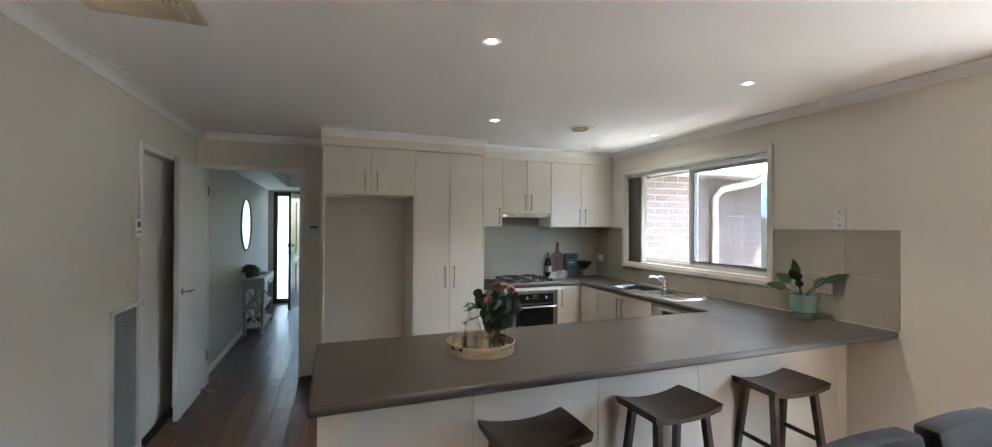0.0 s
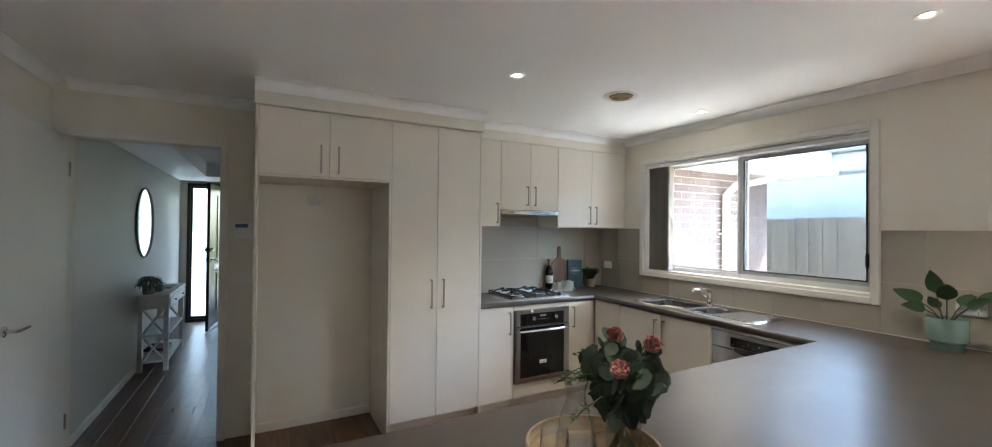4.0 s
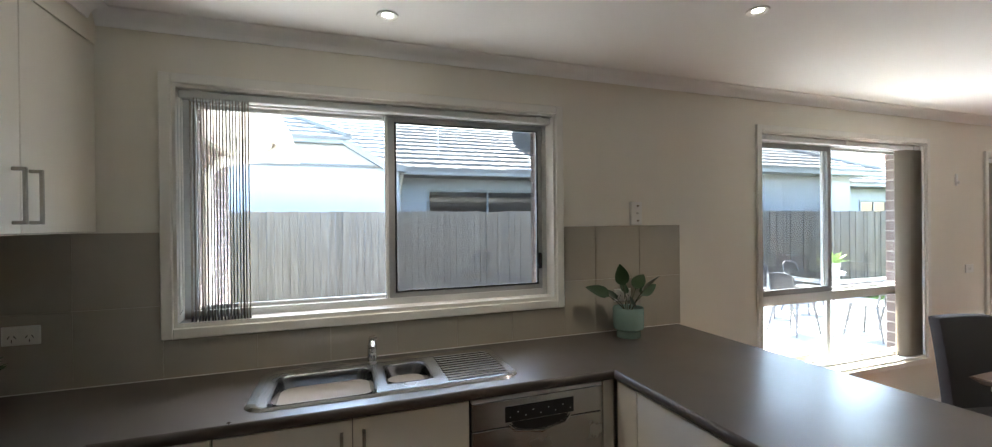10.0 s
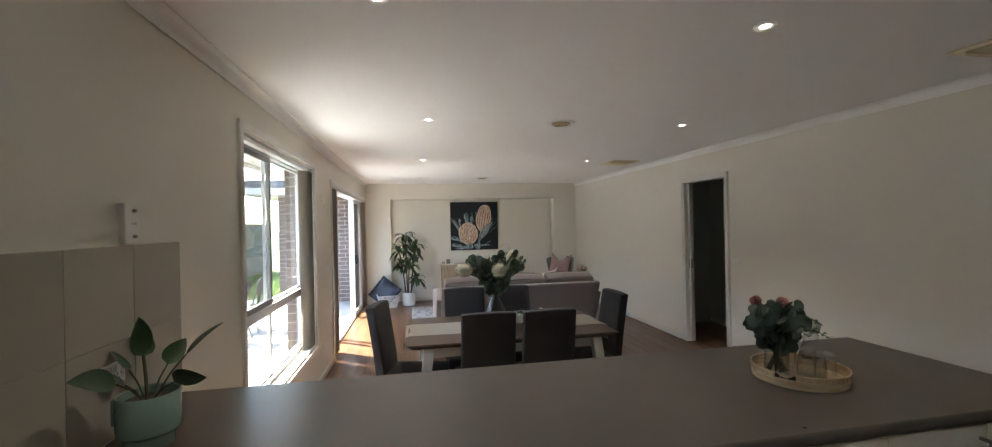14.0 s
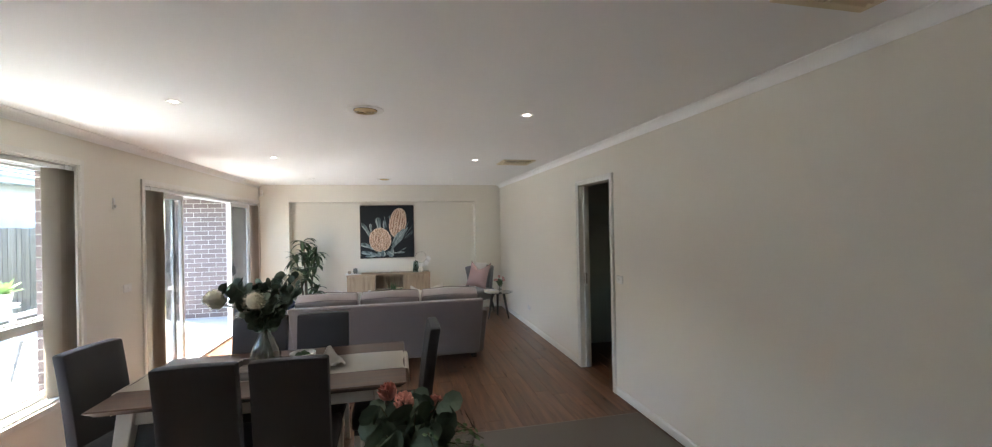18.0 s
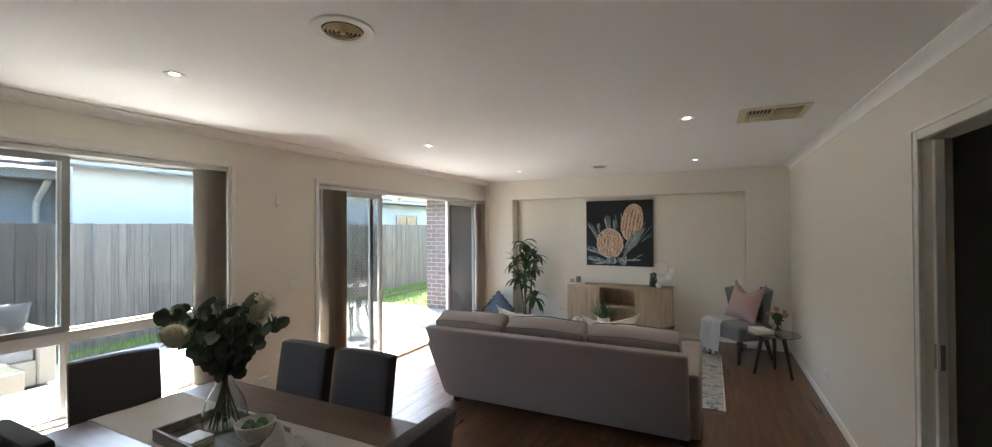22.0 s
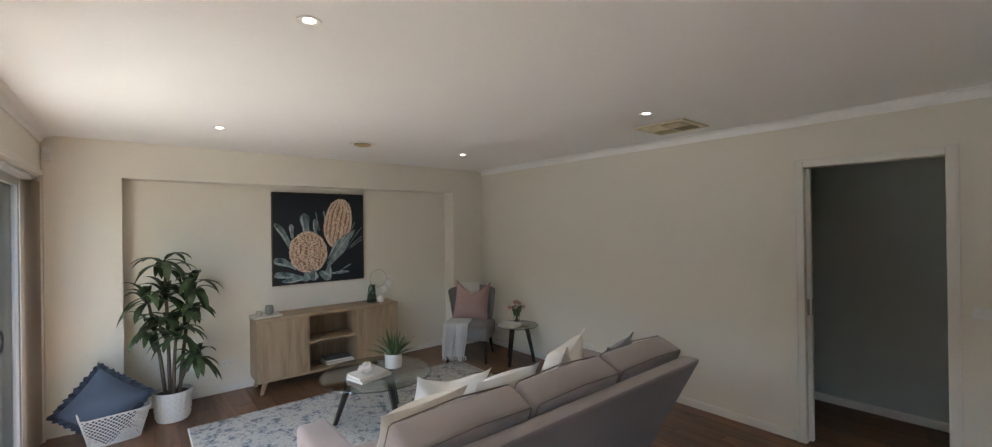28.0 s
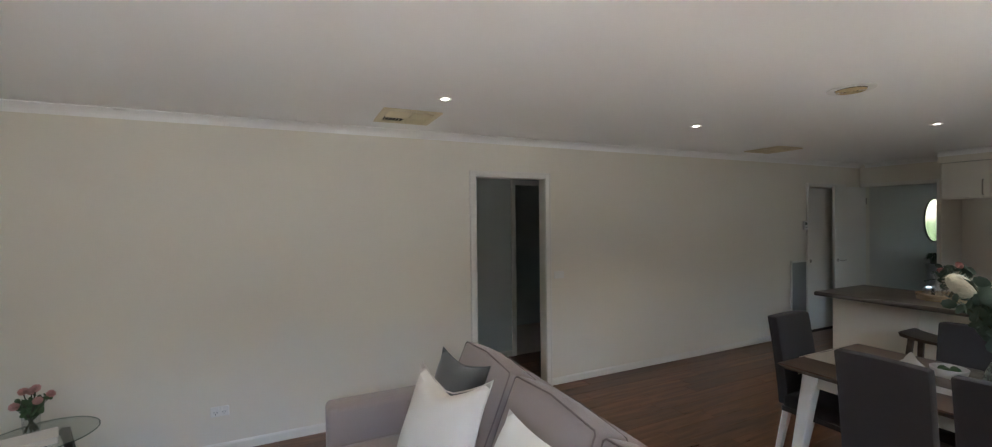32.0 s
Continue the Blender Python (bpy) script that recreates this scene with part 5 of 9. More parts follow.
for gx in (0.022, 0.262):
    tv = part("trivet", tube(bmesh.new(), [(gx, 0.03, 0.03), (gx + 0.232, 0.03, 0.03), (gx + 0.232, HD - 0.03, 0.03), (gx, HD - 0.03, 0.03)], 0.0055, 6, closed=True), "blackiron", hb, "black cast iron trivet")
    for cx, cy in ((gx + 0.118, 0.34), (gx + 0.118, 0.125)):
        for ax, ay in ((1, 0), (-1, 0), (0, 1), (0, -1)):
            part("prong", tube(bmesh.new(), [(cx + ax * 0.022, cy + ay * 0.022, 0.050), (cx + ax * 0.05, cy + ay * 0.05, 0.052), (cx + ax * 0.085, cy + ay * 0.075, 0.047), (cx + ax * 0.114, cy + ay * 0.095, 0.031)], 0.005, 6), "blackiron", tv)
    for cx, cy in ((gx, 0.03), (gx + 0.232, 0.03), (gx, HD - 0.03), (gx + 0.232, HD - 0.03)):
        part("foot", tube(bmesh.new(), [(cx, cy, 0.010), (cx, cy, 0.036)], 0.006, 6), "blackiron", tv)
for i in range(4):
    kn = part("knob", lathe(bmesh.new(), [(0.020, 0.0), (0.019, 0.012), (0.012, 0.014), (0.010, 0.026), (0, 0.027)], 18, (HW - 0.052, 0.075 + i * 0.095, 0.010)), "blackiron", hb, "dark control knob", True)

# range hood
hd = thing("range_hood", pose(2.943, UY - 0.004, 1.628), "slim silver slide-out range hood under the wall cupboard", "range hood")
part("fascia", bx(0, 0.597, 0.0, 0.025, 0.0, 0.038, bev=0.003), "bright", hd, "polished front strip")
part("body", bx(0.004, 0.593, 0.026, 0.33, 0.004, 0.038), "steel", hd)
part("filter", bx(0.03, 0.565, 0.05, 0.30, -0.001, 0.0035), "alu_dark", hd, "grey grease filter")
for i in range(6):
    part("brand_bar", bx(0.075 + i * 0.011, 0.083 + i * 0.011, -0.0006, -0.0001, 0.015, 0.024), "black", hd)

# dishwasher
dw = thing("dishwasher", westward(8.444), "stainless dishwasher with a black control strip and energy stickers", "dishwasher")
part("body", bx(0.004, 0.580, 0.022, 0.55, 0.09, 0.862), "shade_dark", dw)
part("control_fascia", bx(0.006, 0.578, -0.004, 0.020, 0.745, 0.850, bev=0.003), "steel", dw, "brushed steel control fascia")
part("lip", bx(0.006, 0.578, 0.0, 0.02, 0.8505, 0.864), "alu", dw)
part("control_strip", bx(0.14, 0.44, -0.0055, -0.0042, 0.762, 0.822), "blackglass", dw, "black glass control strip")
for i in range(9):
    part("button", lathe(bmesh.new(), [(0, 0.001), (0.0016, 0.001), (0.002, 0)], 8), "inkwhite", dw, "", False, Matrix.Translation((0.16 + i * 0.033, -0.0056, 0.78 + 0.018 * (i % 2))) @ pose(0, 0, 0, 90, 0, 0))
part("door", bx(0.006, 0.578, -0.002, 0.020, 0.115, 0.742, bev=0.003), "steel", dw, "brushed steel door")
part("handle_recess", tube(bmesh.new(), [(0.155, -0.004, 0.752), (0.18, -0.009, 0.728), (0.29, -0.013, 0.710), (0.40, -0.009, 0.728), (0.425, -0.004, 0.752)], 0.006, 8), "bright", dw, "curved grip lip", True)
# Shade of the grip scoop laid on as a flat dark patch.
part("grip_hollow", prism(bmesh.new(), [(0.165, 0.760), (0.415, 0.760), (0.40, 0.738), (0.35, 0.724), (0.29, 0.719), (0.23, 0.724), (0.18, 0.738)], "y", -0.0052, -0.0044), "shade_dark", dw, "flat dark patch for the shade behind the grip")
part("kickboard", bx(0.004, 0.580, 0.05, 0.065, 0.0, 0.112), "cab", dw)
for z, mt, lower in ((0.355, "red", "yellow"), (0.285, "black", "yellow"), (0.205, "blueink", "blueink")):
    st = part("sticker", bx(0.445, 0.530, -0.0034, -0.0024, z, z + 0.068), "label", dw, "paper energy rating sticker")
    if mt != "black":
        part("rating_arc", prism(bmesh.new(), [(0.4875 + r * math.cos(radians(q)), z + 0.024 + r * math.sin(radians(q))) for r, q in [(0.038, 15 * k) for k in range(13)] + [(0.022, 180 - 15 * k) for k in range(13)]], "y", -0.0042, -0.0036), mt, st)
        for k in range(6):
            q = radians(15 + 30 * k)
            part("rating_star", prism(bmesh.new(), [(0.4875 + 0.030 * math.cos(q) + (0.0055 if e % 2 == 0 else 0.0024) * math.sin(radians(36 * e)), z + 0.024 + 0.030 * math.sin(q) + (0.0055 if e % 2 == 0 else 0.0024) * math.cos(radians(36 * e))) for e in range(10)], "y", -0.0048, -0.0043), "inkwhite", st)
    else:
        part("sticker_band", bx(0.447, 0.528, -0.0042, -0.0036, z + 0.046, z + 0.066), "black", st)
        part("sticker_figures", bx(0.462, 0.513, -0.0042, -0.0036, z + 0.020, z + 0.038), "ink", st)
    part("sticker_band", bx(0.447, 0.528, -0.0042, -0.0036, z + 0.002, z + 0.015), lower, st)
    part("sticker_line", bx(0.468, 0.507, -0.0042, -0.0036, z + 0.0185, z + 0.0195), "ink", st)

# splashback tiles: recessed grout plane, each tile a piece of its own
t1 = tagged(thing("wall_tiles_east", pose(W, YB - 0.009, 0, 0, 0, -90), "taupe porcelain splashback tiles along the window wall", "tiles"), kind="structure")
def tile(parent, a, b, c, e):
    part("tile", bx(a + 0.0012, b - 0.0012, -0.0085, -0.0045, c + 0.0012, e - 0.0012, bev=0.0008), "tile", parent)


part("grout_bed", bx(0.0, 3.21, -0.0045, -0.0005, TOP + 0.0005, 1.0695), "grout", t1)
part("grout_bed", bx(0.0, 0.556, -0.0045, -0.0005, 1.0695, 1.516), "grout", t1)
part("grout_bed", bx(2.412, 3.21, -0.0045, -0.0005, 1.0695, 1.516), "grout", t1)
for a, b in zip((0.0, 0.26), (0.26, 0.556)):
    for c, e in ((TOP + 0.002, 1.212), (1.212, 1.516)):
        tile(t1, a, b, c, e)
for a, b in zip((0.556, 0.9, 1.2, 1.5, 1.8, 2.1), (0.9, 1.2, 1.5, 1.8, 2.1, 2.412)):
    tile(t1, a, b, TOP + 0.002, 1.0695)
for a, b in zip((2.412, 2.61, 2.91), (2.61, 2.91, 3.21)):
    for c, e in ((TOP + 0.002, 1.212), (1.212, 1.516)):
        tile(t1, a, b, c, e)
t2 = tagged(thing("wall_tiles_north", pose(2.66, YB, 0), "taupe porcelain splashback tiles behind the hob", "tiles"), kind="structure")
part("grout_bed", bx(0.0, W - 2.66 - 0.0095, -0.0045, -0.0005, TOP + 0.0005, 1.668), "grout", t2)
for a, b in zip((0.0, 0.28, 0.88, 1.48), (0.28, 0.88, 1.48, W - 2.66 - 0.0095)):
    for c, e in ((TOP + 0.002, 1.212), (1.212, 1.516)):
        tile(t2, a, b, c, e)
for a, b in ((0.28, 0.88),):
    tile(t2, a, b, 1.516, 1.666)


# ---------------- bar stools ----------------
def bar_stool():
    s = thing("bar_stool", pose(2.01, 7.03, 0), "dark espresso wooden saddle-seat bar stool at the peninsula", "bar stool", "bar stools at the peninsula")
    bm, nx, ny = bmesh.new(), 14, 6
    wx, wy = 0.206, 0.142
    top, bot = [], []
    for i in range(nx + 1):
        u = 2 * i / nx - 1
        top.append([bm.verts.new((u * wx, (2 * j / ny - 1) * wy, 0.652 + 0.030 * abs(u) ** 2.2 - 0.004 * (2 * j / ny - 1) ** 4)) for j in range(ny + 1)])
        bot.append([bm.verts.new((u * (wx - 0.006), (2 * j / ny - 1) * (wy - 0.006), 0.624 + 0.020 * abs(u) ** 2.2)) for j in range(ny + 1)])
    for g, f in ((top, 1), (bot, -1)):
        for i in range(nx):
            for j in range(ny):
                q = (g[i][j], g[i + 1][j], g[i + 1][j + 1], g[i][j + 1])
                bm.faces.new(q if f > 0 else q[::-1])
    for i in range(nx):
        bm.faces.new((top[i][0], bot[i][0], bot[i + 1][0], top[i + 1][0]))
        bm.faces.new((top[i + 1][ny], bot[i + 1][ny], bot[i][ny], top[i][ny]))
    for j in range(ny):
        bm.faces.new((top[0][j + 1], bot[0][j + 1], bot[0][j], top[0][j]))
        bm.faces.new((top[nx][j], bot[nx][j], bot[nx][j + 1], top[nx][j + 1]))
    bmesh.ops.recalc_face_normals(bm, faces=bm.faces)
    part("seat", bm, "stoolwood", s, "", True)
    feet = {}
    for sx in (-1, 1):
        for sy in (-1, 1):
            a, b = (sx * 0.145, sy * 0.085, 0.640), (sx * 0.190, sy * 0.150, 0.0)
            part("leg", leg(bmesh.new(), a, b, 0.036, 0.034), "stoolwood", s)
            feet[sx, sy] = (a, b)

    def on(sx, sy, z):
        a, b = feet[sx, sy]
        f = (0.64 - z) / 0.64
        return tuple(p + (q - p) * f for p, q in zip(a, b))
    for (p, q, z) in (((-1, -1), (1, -1), 0.20), ((-1, 1), (1, 1), 0.20), ((-1, -1), (-1, 1), 0.36), ((1, -1), (1, 1), 0.36)):
        a, b = Vector(on(*p, z)), Vector(on(*q, z))
        d = (b - a).normalized() * 0.012
        part("stretcher", tube(bmesh.new(), [a + d, b - d], 0.0125, 6), "stoolwood", s)
    return s


st = bar_stool()
copy_thing(st, pose(2.757, 7.065, 0, 0, 0, 2))
copy_thing(st, pose(3.56, 7.09, 0, 0, 0, -2))


# ---------------- dining set ----------------
tb = thing("dining_table", pose(2.725, 5.505, 0), "dark walnut top dining table on splayed white legs", "dining table")
bm = bx(-0.765, 0.765, -0.445, 0.445, 0.716, 0.750, bev=0.006)
for v in bm.verts:
    if v.co.z < 0.725:
        v.co.x *= 0.965
        v.co.y *= 0.945
part("tabletop", bm, "brownwood", tb)
for a in ((-0.60, 0.60, -0.355, -0.330), (-0.60, 0.60, 0.330, 0.355), (-0.62, -0.595, -0.33, 0.33), (0.595, 0.62, -0.33, 0.33)):
    part("apron", bx(*a, 0.635, 0.715), "whitepaint", tb, "white painted apron")
for sx in (-1, 1):
    for sy in (-1, 1):
        part("leg", leg(bmesh.new(), (sx * 0.615, sy * 0.345, 0.7155), (sx * 0.705, sy * 0.395, 0.0), 0.075, 0.05), "whitepaint", tb, "splayed white painted leg")

rn = thing("table_runner", pose(2.725, 5.50, 0.751), "oatmeal linen runner laid along the dining table", "table runner")
bm, rows = bmesh.new(), []
nn = 46
for i in range(nn + 1):
    s = -0.90 + 1.80 * i / nn
    if abs(s) <= 0.766:
        x, z = s, 0.0015
    else:
        k = abs(s) - 0.766
        x, z = math.copysign(0.766 + min(k, 0.025) * 0.9, s), 0.0015 - max(0, k - 0.008)
    rows.append([bm.verts.new((x, (2 * j / 8 - 1) * 0.19 + 0.004 * math.sin(5 * s), z + 0.0012 * math.sin(9 * s + j))) for j in range(9)])
for a, b in zip(rows, rows[1:]):
    for j in range(8):
        bm.faces.new((a[j], b[j], b[j + 1], a[j + 1]))
bmesh.ops.solidify(bm, geom=bm.faces[:], thickness=-0.0018)
part("cloth", bm, "runner", rn, "", True)


def dining_chair():
    c = thing("dining_chair", pose(2.952, 5.785, 0), "charcoal fabric high-back dining chair with pale wooden legs", "chair", "chairs round the dining table")
    bm = soft(-0.183, 0.183, -0.033, 0.033, 0.40, 0.975, 0.011, seg=2)
    bmesh.ops.subdivide_edges(bm, edges=[e for e in bm.edges if e.calc_length() > 0.3], cuts=7, use_grid_fill=True)
    for v in bm.verts:
        f = (v.co.z - 0.40) / 0.575
        v.co.y += 0.215 + 0.075 * f ** 1.3
        v.co.y += 0.005 * (1 - (v.co.x / 0.183) ** 2) * f
        if f > 0.9:
            v.co.z -= 0.006 * (v.co.x / 0.183) ** 2
    part("backrest", bm, "chairfab", c, "", True)
    part("seat", soft(-0.19, 0.19, -0.225, 0.215, 0.385, 0.475, 0.022, crown=0.010, seg=3), "chairfab", c, "", True)
    part("seat_rail", bx(-0.175, 0.175, -0.21, 0.23, 0.355, 0.386), "chairfab", c)
    for sx in (-1, 1):
        part("leg", leg(bmesh.new(), (sx * 0.155, -0.19, 0.356), (sx * 0.160, -0.20, 0.0), 0.042, 0.032), "whitepaint", c, "pale painted leg")
        part("leg", leg(bmesh.new(), (sx * 0.155, 0.205, 0.356), (sx * 0.160, 0.275, 0.0), 0.042, 0.032), "whitepaint", c, "pale painted leg")
    return c


ch = dining_chair()
for m in (pose(2.535, 5.79, 0, 0, 0, 1), pose(2.985, 5.19, 0, 0, 0, 180), pose(2.548, 5.185, 0, 0, 0, 181), pose(3.434, 5.56, 0, 0, 0, -103), pose(2.06, 5.49, 0, 0, 0, 90)):
    copy_thing(ch, m)

# tray, vase of gum and banksia, bowl and napkin on the runner
tr = thing("serving_tray", pose(2.735, 5.545, 0.7535, 0, 0, -4), "greyed rectangular wooden tray on the table runner", "tray")
part("base", bx(-0.245, 0.245, -0.145, 0.145, 0.0, 0.008), "traywood", tr)
for a in ((-0.245, 0.245, -0.145, -0.133), (-0.245, 0.245, 0.133, 0.145), (-0.245, -0.233, -0.133, 0.133), (0.233, 0.245, -0.133, 0.133)):
    part("side", bx(*a, 0.0082, 0.048, bev=0.001), "traywood", tr)


def bouquet(name_stems, parent, z0, n, spread, height, leaf_fn, mat_leaf, mat_stem, seed, neck=0.02, foot=1.6):
    """Curved stems that fan out of a neck, with leaves along them; returns the tips."""
    rnd = random.Random(seed)
    bl, tips = bmesh.new(), []
    for i in range(n):
        a = 2 * math.pi * i / n + rnd.uniform(-0.3, 0.3)
        s = spread * rnd.uniform(0.45, 1.0)
        h = height * rnd.uniform(0.70, 1.0) * (1.0 - 0.25 * s / spread)
        p0 = Vector((neck * math.cos(a + 2.4) * foot, neck * math.sin(a + 2.4) * foot, 0.02))
        p1 = Vector((neck * 0.7 * math.cos(a), neck * 0.7 * math.sin(a), z0))
        p3 = Vector((s * math.cos(a), s * math.sin(a), z0 + h))
        p2 = Vector((s * 0.40 * math.cos(a), s * 0.40 * math.sin(a), z0 + h * 0.62))
        pts = [p0, p1]
        for k in range(1, 6):
            f = k / 5
            pts.append(p1 * (1 - f) ** 2 + p2 * 2 * f * (1 - f) + p3 * f * f)
        part("stem", tube(bmesh.new(), pts, [0.0035] * 2 + [0.003, 0.0028, 0.0024, 0.002, 0.0016], 6), mat_stem, parent)
        leaf_fn(bl, pts[1:], rnd)
        tips.append((p3, (p3 - p2).normalized()))
    part("leaves", bl, mat_leaf, parent, "many small leaves", False)
    return tips


def gum_leaves(bm, pts, rnd, r0=0.026, per=4):
    for k in range(1, len(pts)):
        for q in range(per):
            f = (q + rnd.random()) / per
            p = pts[k - 1].lerp(pts[k], f)
            a = rnd.uniform(0, 6.28)
            off = Vector((math.cos(a), math.sin(a), rnd.uniform(-0.3, 0.6))).normalized()
            r = r0 * rnd.uniform(0.65, 1.15)
            disc_leaf(bm, p + off * r * 1.25, off.cross(Vector((rnd.uniform(-1, 1), rnd.uniform(-1, 1), 1.2))) + Vector((0, 0, 0.3)), r, 8, rnd.uniform(0.75, 1.0))


def banksia(parent, p, way, r, h, mat="petalwhite", seed=0):
    """An egg-shaped flower head bristling with short styles."""
    rnd = random.Random(seed)
    q = Vector(way).to_track_quat('Z', 'Y').to_matrix().to_4x4()
    bm = lathe(bmesh.new(), [(0, -h * 0.45), (r * 0.55, -h * 0.40), (r * 0.92, -h * 0.15), (r, h * 0.08), (r * 0.82, h * 0.32), (r * 0.45, h * 0.48), (0, h * 0.52)], 16)
    for i in range(190):
        z, a = rnd.uniform(-0.42, 0.5), rnd.uniform(0, 6.28)
        rr = r * math.sqrt(max(0.05, 1 - (z / 0.53) ** 2))
        d = Vector((math.cos(a), math.sin(a), 0.35)).normalized()
        b = Vector((rr * math.cos(a), rr * math.sin(a), z * h))
        s = d.orthogonal().normalized() * 0.0022
        e = b + d * r * 0.34
        v = [bm.verts.new(b - d * 0.004 - s), bm.verts.new(b - d * 0.004 + s), bm.verts.new(e + s * 0.5), bm.verts.new(e - s * 0.5)]
        bm.faces.new(v)
    part("flower_head", bm, mat, parent, "cream bristly flower head", True, Matrix.Translation(p) @ q)


vs = thing("flower_vase", pose(2.80, 5.49, 0.7625), "pale green glass vase of eucalyptus and cream banksias", "vase of flowers")
prof = [(0.0, 0.002), (0.066, 0.002), (0.080, 0.015), (0.088, 0.05), (0.086, 0.085), (0.072, 0.13), (0.050, 0.175), (0.035, 0.205), (0.030, 0.232), (0.039, 0.255)]
part("vase", lathe(bmesh.new(), prof + [(0.0365, 0.2555), (0.0275, 0.232), (0.0325, 0.204), (0.0475, 0.173), (0.0695, 0.129), (0.0835, 0.084), (0.0855, 0.05), (0.077, 0.017), (0.064, 0.007), (0, 0.007)], 32), "glassgreen", vs, "clear pale green glass", True)
tips = bouquet("stem", vs, 0.245, 15, 0.25, 0.37, lambda b, p, r: gum_leaves(b, p, r, 0.031, 6), "leafgum", "stem", 5, foot=2.9)
for i, (p, w, r, h) in enumerate((((0.25, 0.06, 0.44), (0.6, 0.2, 0.5), 0.048, 0.125), ((-0.15, -0.05, 0.52), (-0.5, -0.2, 0.7), 0.045, 0.14), ((0.0, 0.19, 0.44), (0.1, 0.7, 0.6), 0.045, 0.11), ((0.08, -0.18, 0.43), (0.2, -0.8, 0.5), 0.044, 0.11))):
    banksia(vs, Vector(p), w, r, h, seed=i)
    part("stem", tube(bmesh.new(), [(0, 0, 0.03), (0, 0, 0.24), Vector(p) * 0.6 + Vector((0, 0, 0.12)), Vector(p) - Vector(w).normalized() * h * 0.4], 0.0045, 6), "stem", vs)

bw = thing("table_bowl", pose(2.585, 5.50, 0.7625), "grey-green stoneware bowl of green fruit in the tray", "bowl")
part("bowl", lathe(bmesh.new(), [(0, 0.0), (0.035, 0.0), (0.04, 0.006), (0.066, 0.04), (0.077, 0.078), (0.074, 0.080), (0.06, 0.043), (0.034, 0.012), (0, 0.010)], 28), "ceramicwhite", bw, "", True)
for i, (px, py, pz, rr) in enumerate(((0.02, 0.012, 0.058, 0.026), (-0.028, 0.008, 0.056, 0.024), (0.0, -0.03, 0.057, 0.025), (0.008, 0.035, 0.06, 0.02))):
    part("fruit", lathe(bmesh.new(), [(0, -rr), (rr * 0.7, -rr * 0.7), (rr, 0), (rr * 0.75, rr * 0.7), (rr * 0.3, rr * 1.05), (0, rr * 1.1)], 14, (px, py, pz)), "leafherb", bw, "green fruit", True)


def crumpled(name, m, label, mat, w, d, h, seed, category):
    """A loosely bunched cloth: a folded sheet with a wavy height."""
    t = thing(name, m, label, category)
    rnd = random.Random(seed)
    ph = [rnd.uniform(0, 6) for _ in range(6)]
    bm, g, n = bmesh.new(), [], 16
    for i in range(n + 1):
        row = []
        for j in range(n + 1):
            u, v = 2 * i / n - 1, 2 * j / n - 1
            z = h * max(0.0, (1 - u * u)) * (0.55 + 0.45 * math.sin(3.4 * u + ph[0]) * math.cos(3.9 * v + ph[1])) * (1 - 0.5 * v * v)
            z += 0.25 * h * abs(math.sin(5 * v + 3 * u + ph[2])) * (1 - u * u)
            row.append(bm.verts.new((u * w / 2 * (1 + 0.15 * math.sin(4 * v + ph[3])), v * d / 2 * (1 + 0.2 * math.sin(3 * u + ph[4])), max(0.002, z))))
        g.append(row)
    for i in range(n):
        for j in range(n):
            bm.faces.new((g[i][j], g[i + 1][j], g[i + 1][j + 1], g[i][j + 1]))
    bmesh.ops.solidify(bm, geom=bm.faces[:], thickness=0.0018)
    part("cloth", bm, mat, t, "", True)
    return t


crumpled("linen_napkin", pose(2.418, 5.525, 0.7545, 0, 0, 25), "crumpled white linen napkin beside the tray", "whitefab", 0.15, 0.19, 0.10, 4, "napkin")
for i in range(3):
    t = thing("coaster", pose(2.775 + 0.003 * i, 5.622, 0.7618 + 0.0105 * i, 0, 0, -4 + 3 * i), "cream square stone coaster stacked in the tray", "coaster", "coasters in the tray")
    part("slab", bx(-0.05, 0.05, -0.045, 0.045, 0, 0.010, bev=0.002), "ceramicwhite", t)

# ---------------- things on the peninsula and worktops ----------------
rt = thing("round_tray", pose(1.896, 7.405, TOP), "round woven bamboo tray with cut-out handles on the worktop", "tray")
part("base", lathe(bmesh.new(), [(0, 0.0005), (0.165, 0.0005), (0.165, 0.008), (0, 0.008)], 40), "bamboo", rt, "", False)
part("rim", lathe(bmesh.new(), [(0.160, 0.0081), (0.1665, 0.0081), (0.171, 0.052), (0.1675, 0.054), (0.164, 0.052)], 48), "bamboo", rt, "woven bamboo rim", True)
for k in range(44):
    a = 2 * math.pi * k / 44
    part("stitch", bx(-0.0016, 0.0016, 0.169, 0.1718, 0.034, 0.046), "offtimber", rt, "", False, pose(0, 0, 0, 0, 0, math.degrees(a)))
for a in (30, 210):
    part("handle_slot", bx(0.1695, 0.1715, -0.035, 0.035, 0.020, 0.036, bev=0.0008), "shade_dark", rt, "dark handle cut-out", False, pose(0, 0, 0.004, 0, -4, a))
cf = thing("glass_carafe", pose(1.862, 7.432, TOP + 0.0085), "clear glass water carafe on the round tray", "carafe")
part("glass", lathe(bmesh.new(), [(0, 0.0), (0.046, 0.0), (0.052, 0.01), (0.050, 0.06), (0.038, 0.115), (0.026, 0.15), (0.025, 0.175), (0.036, 0.215), (0.0345, 0.2155), (0.0232, 0.175), (0.0242, 0.15), (0.036, 0.114), (0.0478, 0.06), (0.049, 0.012), (0, 0.008)], 28), "glass", cf, "", True)
